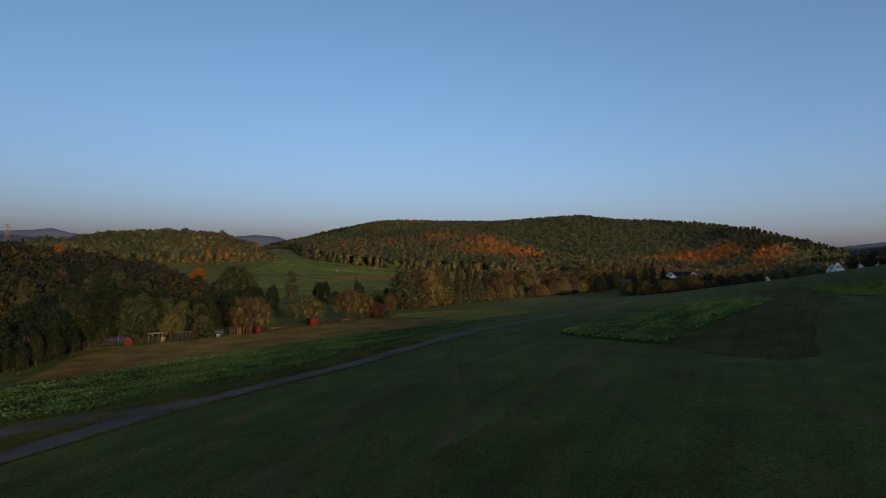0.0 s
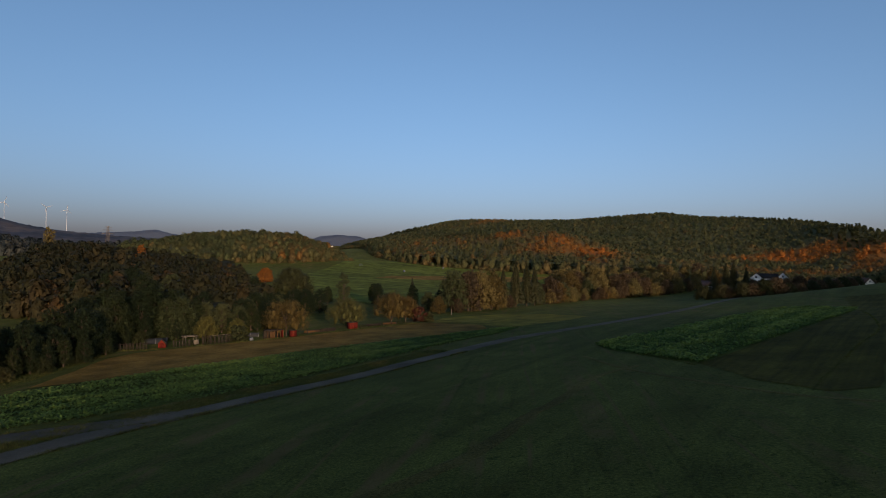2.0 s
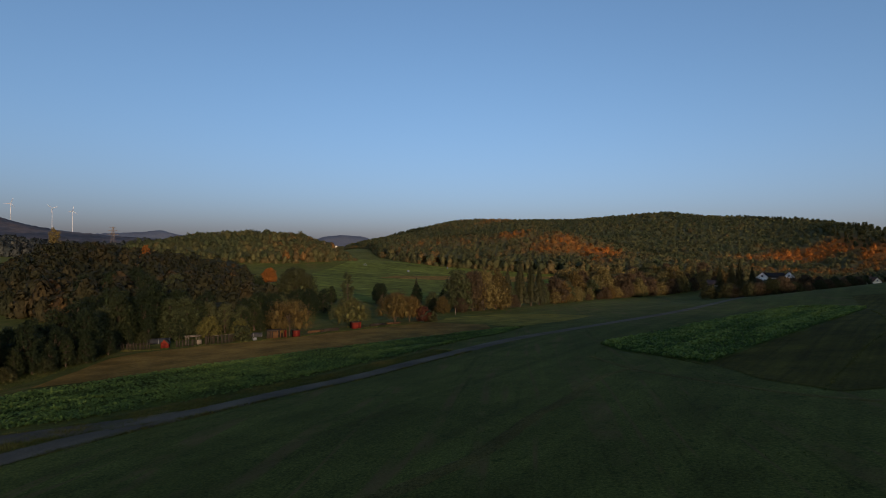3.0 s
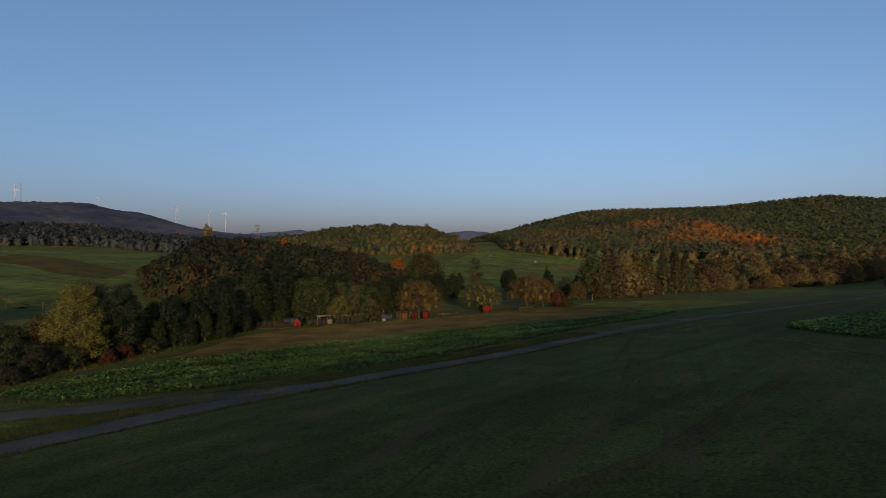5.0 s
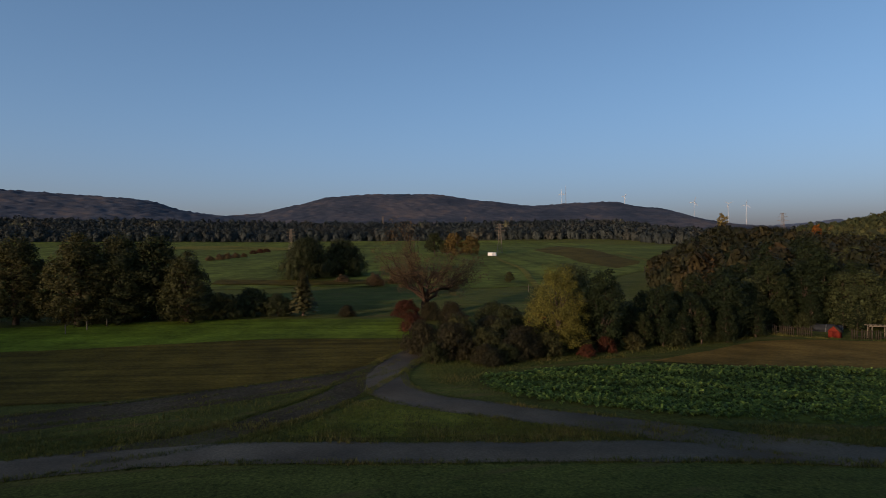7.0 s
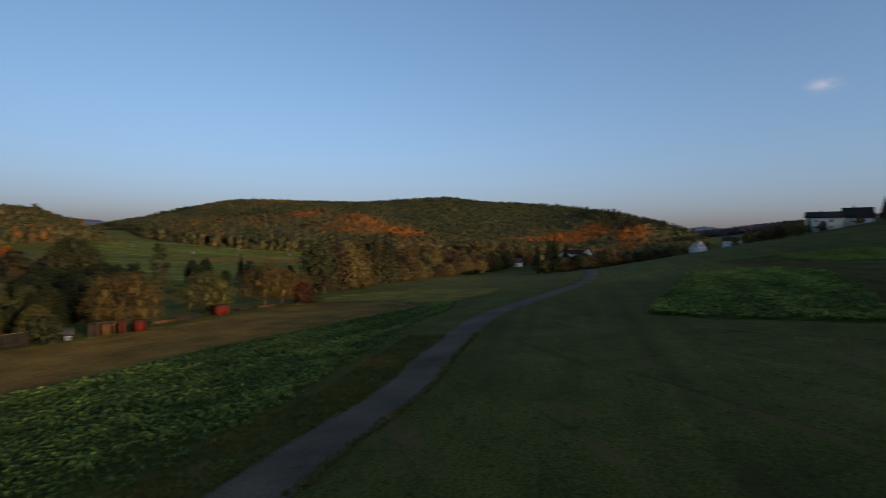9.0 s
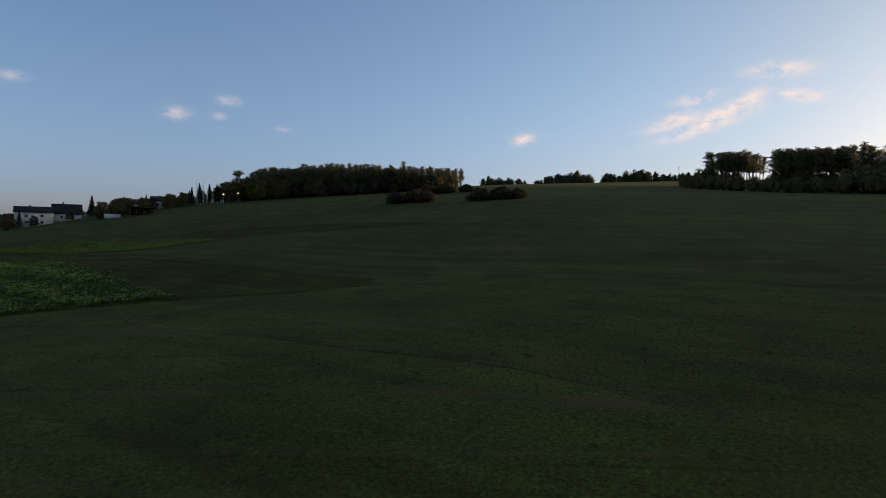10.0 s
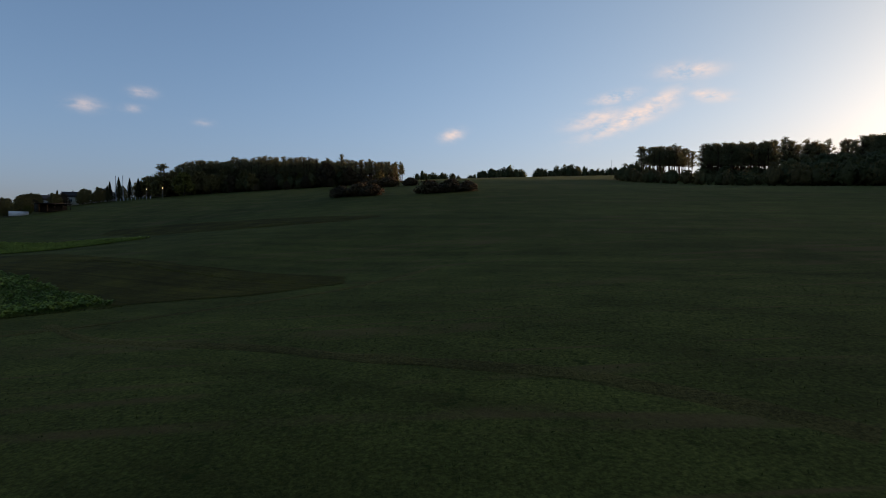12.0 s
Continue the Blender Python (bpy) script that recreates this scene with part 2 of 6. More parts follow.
M_WORN = ground_mat("worn_meadow_soil", (0.02, 0.018, 0.005), (0.074, 0.061, 0.018), (0.135, 0.112, 0.036), grain=5.0, sheen=0.035)
# dry grass, its colour warmed and brightened for sunlight on the valley strip
M_DRY = ground_mat("sun_toned_dry_grass", (0.09, 0.08, 0.013), (0.145, 0.122, 0.022), (0.2, 0.165, 0.036), stripe=(0.3, 0.3), turn=50)
M_ASPHALT = ground_mat("worn_asphalt", (0.062, 0.05, 0.038), (0.092, 0.074, 0.055), (0.13, 0.104, 0.078), grain=6.0, bump=0.02, rough=0.85, patch_col=(0.1, 0.085, 0.07), turn=60)
M_TRACK = ground_mat("gravel_track", (0.026, 0.021, 0.013), (0.052, 0.041, 0.026), (0.10, 0.08, 0.054), grain=4.0, bump=0.06, patch_col=(0.06, 0.06, 0.03), turn=60)
M_BARK = plain_mat("grey_brown_bark", (0.07, 0.05, 0.035), 0.95, vary=0.45, scale=4, bump=0.05)
M_WILLOWBARK = plain_mat("brown_willow_bark", (0.04, 0.025, 0.016), 0.95, vary=0.4, scale=4, bump=0.05)
M_BIRCH = plain_mat("pale_dead_wood", (0.15, 0.125, 0.09), 0.9, vary=0.3, scale=4, bump=0.03)
M_PINEBARK = plain_mat("reddish_pine_bark", (0.07, 0.036, 0.022), 0.95, vary=0.4, scale=4, bump=0.05)
GREEN_STOPS = ((0.0, (0.026, 0.032, 0.011)), (0.5, (0.038, 0.042, 0.014)), (1.0, (0.055, 0.052, 0.017)))
L_GREEN = leaf_mat("dark_green_leaves", GREEN_STOPS)
L_GREY = leaf_mat("olive_apple_leaves", ((0.0, (0.077, 0.075, 0.022)), (1.0, (0.106, 0.094, 0.028))))
L_BRONZE = leaf_mat("bronze_autumn_leaves", ((0.0, (0.077, 0.059, 0.018)), (0.6, (0.100, 0.068, 0.019)), (1.0, (0.125, 0.076, 0.020))))
L_YELLOW = leaf_mat("yellow_green_leaves", ((0.0, (0.11, 0.105, 0.02)), (1.0, (0.14, 0.125, 0.024))))
L_ORANGE = leaf_mat("orange_leaves", ((0.0, (0.28, 0.10, 0.015)), (1.0, (0.36, 0.13, 0.02))))
L_RED = leaf_mat("dark_red_leaves", ((0.0, (0.05, 0.018, 0.010)), (1.0, (0.075, 0.024, 0.011))))
L_BROWN = leaf_mat("brown_scrub_leaves", ((0.0, (0.062, 0.044, 0.024)), (1.0, (0.096, 0.062, 0.03))))
# lightened: the glare haze over the backlit pines is put into the colour
L_PINE = leaf_mat("glare_lifted_pine_needles", ((0.0, (0.132, 0.130, 0.062)), (1.0, (0.202, 0.169, 0.081))), vary=0.35, translucent=0.5)
L_FOREST = leaf_mat("mixed_autumn_forest_leaves", ((0.0, (0.072, 0.085, 0.035)), (0.35, (0.118, 0.111, 0.042)), (0.6, (0.175, 0.116, 0.042)), (0.8, (0.271, 0.121, 0.028)), (1.0, (0.407, 0.143, 0.026))), tint=True, vary=0.15, translucent=0.45)
# the blue-grey of distant haze is put into these leaf colours
L_FAR = leaf_mat("haze_tinted_leaves", ((0.0, (0.031, 0.037, 0.051)), (0.45, (0.053, 0.055, 0.068)), (0.75, (0.079, 0.072, 0.078)), (1.0, (0.108, 0.087, 0.083))), tint=True, vary=0.06, translucent=0.1)
L_CROP = leaf_mat("broad_crop_leaves", ((0.0, (0.056, 0.095, 0.024)), (0.5, (0.122, 0.195, 0.042)), (1.0, (0.25, 0.31, 0.06))), tint=True, vary=0.4)
L_GRASS = leaf_mat("long_grass_blades", ((0.0, (0.045, 0.058, 0.013)), (0.5, (0.08, 0.086, 0.02)), (1.0, (0.14, 0.11, 0.034))), tint=True, vary=0.4)
# stronger blue: the haze over the farthest hills, put into the colour
L_HAZE = leaf_mat("blue_haze_leaves", ((0.0, (0.085, 0.10, 0.14)), (1.0, (0.10, 0.115, 0.15))), tint=True, vary=0.15, translucent=0.1)
L_OLIVE = leaf_mat("olive_brown_leaves", ((0.0, (0.122, 0.103, 0.035)), (1.0, (0.172, 0.124, 0.040))), vary=0.35)
L_WOOD = leaf_mat("brown_olive_wood_leaves", ((0.0, (0.024, 0.027, 0.011)), (0.45, (0.037, 0.034, 0.013)), (0.8, (0.056, 0.041, 0.015)), (1.0, (0.093, 0.052, 0.018))), tint=True, vary=0.2)
L_DULL = leaf_mat("dull_yellow_green_leaves", ((0.0, (0.069, 0.066, 0.017)), (1.0, (0.088, 0.080, 0.020))))
# bluish haze and the lighter sunlit crowns are put into these tones
L_DUSK = leaf_mat("hazed_wood_leaves", ((0.0, (0.031, 0.040, 0.041)), (0.45, (0.046, 0.054, 0.050)), (0.75, (0.070, 0.068, 0.056)), (1.0, (0.132, 0.128, 0.067))), tint=True, vary=0.12)
L_SPRUCE = leaf_mat("dark_spruce_needles", ((0.0, (0.044, 0.048, 0.020)), (1.0, (0.064, 0.060, 0.024))), vary=0.3)
L_THICKET = leaf_mat("dark_olive_thicket_leaves", ((0.0, (0.022, 0.022, 0.010)), (1.0, (0.037, 0.030, 0.013))))
L_RUST = leaf_mat("rusty_orange_leaves", ((0.0, (0.2, 0.075, 0.014)), (1.0, (0.26, 0.09, 0.016))))
L_ALDER = leaf_mat("alder_leaves", ((0.0, (0.011, 0.019, 0.007)), (0.6, (0.017, 0.026, 0.008)), (1.0, (0.025, 0.032, 0.009))), vary=0.3)
L_SALLOW = leaf_mat("grey_green_sallow_leaves", ((0.0, (0.046, 0.055, 0.020)), (1.0, (0.067, 0.070, 0.027))), vary=0.3)


# ---- terrain ----
def curve(x, knots):
    """Smooth monotone interpolation through (x, y) knots, straight on past the ends."""
    xs, ys = np.array([k[0] for k in knots], float), np.array([k[1] for k in knots], float)
    d = np.diff(ys) / np.diff(xs)
    s = np.empty_like(ys)
    s[0], s[-1] = d[0], d[-1]
    s[1:-1] = np.where(d[1:] * d[:-1] > 0, 2 * d[1:] * d[:-1] / (d[1:] + d[:-1] + 1e-12), 0)
    i = np.clip(np.searchsorted(xs, x) - 1, 0, len(xs) - 2)
    h = xs[i + 1] - xs[i]
    u = np.clip((x - xs[i]) / h, 0, 1)
    v = (2 * u**3 - 3 * u**2 + 1) * ys[i] + (u**3 - 2 * u**2 + u) * h * s[i] + (3 * u**2 - 2 * u**3) * ys[i + 1] + (u**3 - u**2) * h * s[i + 1]
    return np.where(x < xs[0], ys[0] + (x - xs[0]) * s[0], np.where(x > xs[-1], ys[-1] + (x - xs[-1]) * s[-1], v))


STREAM = [(-600, -260), (-200, -140), (0, -115), (50, -105), (100, -82), (150, -62), (200, -40), (300, 30), (400, 110), (600, 260), (900, 450), (1500, 700)]
EAST_RISE = [(0, -1.5), (30, -1.0), (60, -0.1), (92, 2.4), (128, 6.6), (180, 13.5), (259, 26), (330, 35.5), (411, 44.5), (600, 63), (838, 83), (1100, 88), (1600, 80), (4000, 60)]
WEST_RISE = [(0, -1.5), (100, 0.5), (300, 5.5), (600, 11), (900, 9), (1400, 14), (4500, 40)]
VALLEY_FALL = [(-600, 0), (150, 0), (220, -1.2), (300, -3), (450, -6), (900, -9), (2500, -10)]
# ridge lines (x, y, height) with the half width of their flanks
HILL_RIDGE = ([(0, 1008, 67), (82, 997, 68), (240, 985, 80), (303, 955, 71)], 250)
HILL_EAST = ([(303, 955, 71), (362, 850, 61), (370, 712, 47), (375, 616, 30), (384, 566, 10)], 62)
HILL_SPUR = ([(-120, 760, 30), (-24, 665, 33), (13, 648, 38), (55, 615, 32), (94, 565, 12)], 75)
HILL_WEST = ([(-430, 1310, 8), (-330, 1265, 28), (-253, 1224, 47), (-168, 1138, 57), (-61, 1018, 70), (0, 1008, 67)], 95)
# added out of view, its heights set by the shade it should cast
SHADE_RIDGE = ([(-260, -420, 4), (-130, -450, 64), (100, -470, 72), (170, -468, 72), (213, -466, 81), (306, -464, 86.5), (385, -466, 97), (470, -480, 84), (700, -450, 88)], 105)
KNOLL_RIDGE = ([(-325, 512, 22), (-300, 530, 30), (-249, 545, 32), (-211, 550, 30), (-184, 555, 20), (-172, 556, 9)], 62)
BIG_HILL = ([(-3294, 362, 165), (-3276, 506, 220), (-3236, 724, 278), (-3179, 949, 294), (-3069, 1264, 294), (-2952, 1520, 254), (-2828, 1742, 224), (-2787, 1985, 243), (-2728, 2230, 253), (-2610, 2367, 214), (-2559, 2566, 140), (-2394, 2721, 102), (-2154, 2915, 74)], 800)
WEST_HILL = ([(-2599, -600, 215), (-2599, -226, 197), (-2607, -128, 187), (-2611, -7, 140), (-2609, 123, 118), (-2601, 259, 102)], 700)
FAR_HILL = ([(-1580, 4215, 75), (-1444, 4262, 138), (-1324, 4301, 152), (-1161, 4348, 142), (-1010, 4390, 80)], 260)
FAR_LEFT = ([(-2614, 3539, 136), (-2507, 3616, 144), (-2395, 3691, 161), (-2300, 3750, 130)], 260)
FAR_RIGHT = ([(2570, 3707, 85), (2839, 3503, 132), (3100, 3280, 95)], 300)
VILLAGE_RISE = ([(960, 1160, 30), (1019, 1108, 50), (1100, 1030, 46)], 160)
WOOD_RISE = ([(-907, -200, 24), (-911, -6, 24), (-905, 125, 22), (-849, 353, 24), (-721, 600, 26)], 170)
# gentle hollows in the slope, and one rise under the valley houses: (x, y, depth, reach)
HOLLOWS = [(225, -115, 6.0, 105), (38, 62, 1.4, 24), (102, 152, 3.0, 46), (400, 545, 8.5, 140), (162, 402, -4.4, 36)]
WOOD_SLOPE = ([(-1130, -300, 46), (-1120, 0, 46), (-1090, 190, 43), (-1010, 430, 42), (-860, 680, 44)], 150)
RIDGES = [HILL_RIDGE, HILL_EAST, HILL_SPUR, WOOD_SLOPE, HILL_WEST, SHADE_RIDGE, KNOLL_RIDGE, BIG_HILL, WEST_HILL, FAR_HILL, FAR_LEFT, FAR_RIGHT, VILLAGE_RISE, WOOD_RISE]


def ridge_near(x, y, line):
    """Distance to a ridge line and its height at the nearest places, blended smoothly between its stretches."""
    best, high, total = np.full(np.shape(x), 1e9), np.zeros(np.shape(x)), np.zeros(np.shape(x))
    for (ax, ay, ah), (bx, by, bh) in zip(line, line[1:]):
        dx, dy = bx - ax, by - ay
        u = np.clip(((x - ax) * dx + (y - ay) * dy) / (dx * dx + dy * dy), 0, 1)
        d = np.hypot(x - ax - u * dx, y - ay - u * dy)
        w = (d + 5.0) ** -5
        high, total = high + w * (ah + u * (bh - ah)), total + w
        best = np.minimum(best, d)
    return best, high / total


def terrain(x, y):
    x, y = np.asarray(x, float), np.asarray(y, float)
    d = x - curve(y, STREAM)
    z = np.where(d > 0, curve(np.maximum(d, 0), EAST_RISE), curve(np.maximum(-d, 0), WEST_RISE))
    z = z + curve(y, VALLEY_FALL) * np.exp(-((d / 220) ** 2))
    for hx, hy, deep, reach in HOLLOWS:
        z = z - deep * np.exp(-((x - hx) ** 2 + (y - hy) ** 2) / reach ** 2)
    for line, wide in RIDGES:
        far, high = ridge_near(x, y, line)
        z = z + np.maximum(high - z, 0) * np.exp(-((far / wide) ** 2))
    return z


def ground_z(x, y):
    return float(terrain(np.array([x]), np.array([y]))[0])


def mesh_object(name, verts, faces, mat=None, parent=None, smooth=False, label="", tint=None, normals=None):
    me = bpy.data.meshes.new(name)
    verts = np.asarray(verts, np.float32).reshape(-1, 3)
    if isinstance(faces, np.ndarray):
        k = faces.shape[1]
        me.vertices.add(len(verts))
        me.vertices.foreach_set("co", verts.ravel())
        me.loops.add(faces.size)
        me.loops.foreach_set("vertex_index", faces.astype(np.int32).ravel())
        me.polygons.add(len(faces))
        me.polygons.foreach_set("loop_start", np.arange(0, faces.size, k, dtype=np.int32))
        me.update(calc_edges=True)
    else:
        me.from_pydata(verts.tolist(), [], faces)
    if smooth or normals is not None:
        me.polygons.foreach_set("use_smooth", np.ones(len(me.polygons), bool))
    if normals is not None:
        me.normals_split_custom_set_from_vertices(np.asarray(normals, np.float32))
    if tint is not None:
        me.attributes.new("tint", "FLOAT", "POINT").data.foreach_set("value", np.asarray(tint, np.float32))
    if mat:
        me.materials.append(mat)
    ob = new(name, me)
    if parent:
        ob.parent = parent
    if label:
        ob["label"] = label
    return ob


def warped(n, reach, fine, centre):
    """n+1 places from -reach to reach about centre, closest together at the centre."""
    u = np.linspace(-1, 1, n + 1)
    k = math.log(reach / fine * 2)
    return centre + np.sinh(u * k) / math.sinh(k) * reach


GX, GY = warped(370, 4900, 130, -15), warped(370, 4900, 130, 95)
gx, gy = np.meshgrid(GX, GY)
gz = terrain(gx, gy)
nn = len(GX)
idx = (np.arange(nn - 1)[:, None] * nn + np.arange(nn - 1)[None, :]).ravel()
ground = mesh_object("ground", np.stack([gx, gy, gz], -1), np.stack([idx, idx + 1, idx + nn + 1, idx + nn], -1), M_MEADOW, smooth=True)
tagged(ground, "dark green mown meadow sloping down into a valley", "ground", kind="structure")


def clip_half(poly, axis, limit, keep_below):
    out = []
    for i, p in enumerate(poly):
        q = poly[(i + 1) % len(poly)]
        a, b = (p[axis] <= limit) == keep_below or p[axis] == limit, (q[axis] <= limit) == keep_below or q[axis] == limit
        if a:
            out.append(p)
        if a != b:
            u = (limit - p[axis]) / (q[axis] - p[axis])
            out.append((p[0] + u * (q[0] - p[0]), p[1] + u * (q[1] - p[1])))
    return out


def rounded_outline(outline, wobble=0.4, seed=1, step=5.0):
    """The outline with more points and slightly uneven edges."""
    rnd, out = random.Random(seed), []
    for i, p in enumerate(outline):
        q = outline[(i + 1) % len(outline)]
        k = max(1, int(math.dist(p, q) / step))
        for j in range(k):
            u = j / k
            out.append((p[0] + u * (q[0] - p[0]) + rnd.uniform(-wobble, wobble), p[1] + u * (q[1] - p[1]) + rnd.uniform(-wobble, wobble)))
    return out


def field(name, outline, mat, label, lift=0.06, cell=4.0, wobble=0.4, category="field"):
    """A patch of ground that follows the terrain, cut to its outline (counter-clockwise or clockwise) cell by cell."""
    outline = rounded_outline(outline, wobble, len(name), max(4.0, cell))
    xs, ys = [p[0] for p in outline], [p[1] for p in outline]
    seen, verts, faces = {}, [], []
    x = math.floor(min(xs) / cell) * cell
    while x < max(xs):
        strip = clip_half(clip_half(outline, 0, x, False), 0, x + cell, True)
        y = math.floor(min(ys) / cell) * cell
        while len(strip) > 2 and y < max(ys):
            piece = clip_half(clip_half(strip, 1, y, False), 1, y + cell, True)
            face = []
            for p in piece:
                key = (round(p[0], 3), round(p[1], 3))
                if key not in seen:
                    seen[key] = len(verts)
                    verts.append(key)
                if seen[key] not in face:
                    face.append(seen[key])
            if len(face) > 2:
                faces.append(face)
            y += cell
        x += cell
    v = np.array(verts)
    z = terrain(v[:, 0], v[:, 1]) + lift
    ob = mesh_object(name, np.column_stack([v, z]), faces, mat, smooth=True)
    return tagged(ob, label, category, kind="structure")


def spline(points, step=1.5):
    """Points along a Catmull-Rom curve."""
    p = [Vector(q) for q in points]
    p = [2 * p[0] - p[1], *p, 2 * p[-1] - p[-2]]
    out = []
    for i in range(1, len(p) - 2):
        k = max(2, int((p[i + 1] - p[i]).length / step))
        for j in range(k):
            u = j / k
            out.append(0.5 * (2 * p[i] + (p[i + 1] - p[i - 1]) * u + (2 * p[i - 1] - 5 * p[i] + 4 * p[i + 1] - p[i + 2]) * u * u + (3 * p[i] - p[i - 1] - 3 * p[i + 1] + p[i + 2]) * u**3))
    return out + [p[-2]]


def ribbon(name, points, width, mat, label, lift=0.07, category="road"):
    """A lane that follows the ground, slightly crowned, with crumbling edges."""
    line = spline(points)
    rnd = random.Random(len(points))
    verts, faces, cols = [], [], 7
    for i, c in enumerate(line):
        a, b = line[max(0, i - 1)], line[min(len(line) - 1, i + 1)]
        side = Vector((-(b - a).y, (b - a).x)).normalized()
        w = width if isinstance(width, (int, float)) else width[0] + (width[1] - width[0]) * i / len(line)
        for k in range(cols):
            u = (k / (cols - 1) - 0.5) * w
            if k in (0, cols - 1):
                u += rnd.uniform(-0.16, 0.16) * (2.2 if mat is M_TRACK else 4 if mat is M_WORN else 1)
            x, y = c.x + side.x * u, c.y + side.y * u
            verts.append((x, y, ground_z(x, y) + (lift if 0 < k < cols - 1 else lift - 0.03) + 0.03 * (1 - (2 * u / w) ** 2)))
        if i:
            faces += [((i - 1) * cols + k, (i - 1) * cols + k + 1, i * cols + k + 1, i * cols + k) for k in range(cols - 1)]
    return tagged(mesh_object(name, verts, faces, mat, smooth=True), label, category, kind="structure")


# ---- fields and lanes ----
CROP_A = [(-66.5, 51.5), (-60, 50), (-52.5, 54.3), (-45, 60.5), (-39.3, 68), (-33.6, 78), (-27.8, 90), (-20, 105), (-12.5, 121), (-3, 135), (1.5, 145), (-4, 144), (-20, 129), (-38, 110), (-49, 95), (-58, 81), (-64.5, 70), (-66.5, 60)]
BROWN = [(-66, 73), (-58, 81), (-49, 95), (-38, 110), (-20, 129), (-6, 143.5), (-8, 154), (-24, 161), (-42, 139.5), (-50, 128), (-61, 116.5), (-71, 104), (-72, 97)]
CROP_B = [(14, 102.5), (27, 117.5), (40, 130), (58, 151.5), (68, 163), (78, 166), (81, 149), (62, 121), (45.5, 100.5), (31, 85.5), (23.3, 76.8), (19.5, 84.5), (15.8, 93)]
SOIL_B = [(23.3, 76.4), (31, 85.1), (45.5, 100.1), (62, 120.6), (81.2, 148.8), (84, 158), (97, 186), (108, 182), (97.5, 147), (78, 118.5), (64, 102), (52.5, 87.5), (42, 71.5), (33, 56.8), (28.5, 56.5), (25, 65)]
YELLOW = [(98.3, 148.5), (88.3, 122.5), (88, 112.5), (91.5, 104.5), (103, 123), (116, 148), (122, 161), (116, 172), (109, 181)]
SOIL_C = [(114, 127), (123, 130), (119.6, 110), (103, 80), (88.4, 56.3), (84, 64), (87.7, 81), (95, 103)]
field("crop_field", CROP_A, M_CROPSOIL, "leafy green catch crop field beside the lane", 0.03)
field("stubble_field", BROWN, M_STUBBLE, "brown stubble field along the garden fence", 0.07, wobble=0.3)
field("crop_field", CROP_B, M_CROPSOIL, "dense green crop strip on the slope", 0.05)
field("ploughed_field", SOIL_B, M_SOIL, "dark ploughed field strip on the slope", 0.05, wobble=0.5)
field("crop_field", YELLOW, M_GREEN, "bright yellow-green crop strip on the slope", 0.08)
field("ploughed_field", SOIL_C, M_SOIL, "dark bare soil strip high on the slope", 0.06, wobble=0.8)
field("dry_meadow", [(-24, 162), (-8, 154), (-2, 146), (14, 160), (22, 175), (12, 190), (-6, 192), (-20, 178)], M_DRY, "dry meadow strip in the valley, sunlight put into its colour", 0.07)
field("green_field", [(-109, -20), (-104, 37), (-95.5, 56), (-116, 65), (-128, 36), (-132, 18), (-135, -20)], M_GREEN, "fresh green field across the stream side", 0.07)
field("stubble_field", [(-78, -12), (-70, 22), (-74, 36), (-80, 49), (-90, 56), (-94.5, 55), (-103, 38), (-108, 12), (-107, -12)], M_BROWNGREEN, "brown green field strip beside the track", 0.06)
field("far_field", [(-260, -300), (-200, -60), (-195, 60), (-160, 105), (-160, 135), (-215, 210), (-320, 330), (-480, 480), (-700, 430), (-830, 200), (-840, -100), (-760, -300)], M_FAR_GREEN, "broad sunlit green meadow across the valley", 0.15, 16, 5)
field("far_field", [(-150, 420), (-95, 262), (-60, 235), (20, 300), (80, 420), (45, 482), (-10, 510), (-91, 548), (-172, 600), (-210, 640), (-165, 560), (-150, 540)], M_FAR_GREEN, "green meadow between knoll and wooded hill", 0.3, 14, 2)
field("stubble_field", [(-96, 402), (-30, 424), (10, 440), (30, 480), (-30, 470), (-90, 430)], M_STUBBLE, "brown stubble strip in the far meadow", 0.35, 10, 1)
field("stubble_field", [(-545, 385), (-408, 326), (-250, 236), (-222, 196), (-270, 212), (-335, 246), (-433, 284)], M_BROWNGREEN, "brown ploughed strip in the far meadow", 0.3, 10, 1)
field("dry_meadow", [(-350, 303), (-262, 254), (-256, 246), (-340, 294)], M_DRY, "pale grass balk beside the far ploughed strip", 0.4, 8, 1)
field("stubble_field", [(-700, -40), (-560, 96), (-610, 160), (-740, 60)], M_DRY, "pale dry strip on the far meadow's rise", 0.35, 14, 2)
field("brown_fallow", [(-214, 30), (-196, 56), (-188, 92), (-200, 98), (-212, 66), (-232, 34)], M_BROWNGREEN, "brown fallow strip with scrub in the meadow", 0.4, 6, 1.2)

ribbon("worn_path", [(16, 78), (9.8, 71), (4.8, 58.8), (1.4, 52.3), (-1.3, 45.2), (-3.7, 40.4), (-7.2, 35.9), (-10.8, 32.2)], (1.2, 2.2), M_WORN, "faint worn wheel line across the meadow", 0.0, "path")
ribbon("worn_path", [(34, 47), (25.5, 54.8), (20, 64), (14, 76), (10.5, 90)], (1.6, 1.0), M_WORN, "faint worn wheel line beside the ploughed strip", 0.0, "path")
ROAD = [(-54.3, -5), (-54, 8), (-53.4, 20), (-51.6, 27.5), (-47.6, 36), (-43.5, 45), (-40, 52.6), (-34.6, 61.4), (-29.3, 70.2), (-22.2, 81.2), (-16.5, 93), (-9.6, 106.2), (-1, 121), (11, 133.8), (26.5, 150), (44, 172), (62, 200), (84, 240), (106, 290), (140, 345)]
ribbon("road", ROAD, (4.2, 3.0), M_ASPHALT, "narrow grey asphalt farm lane through the meadows")
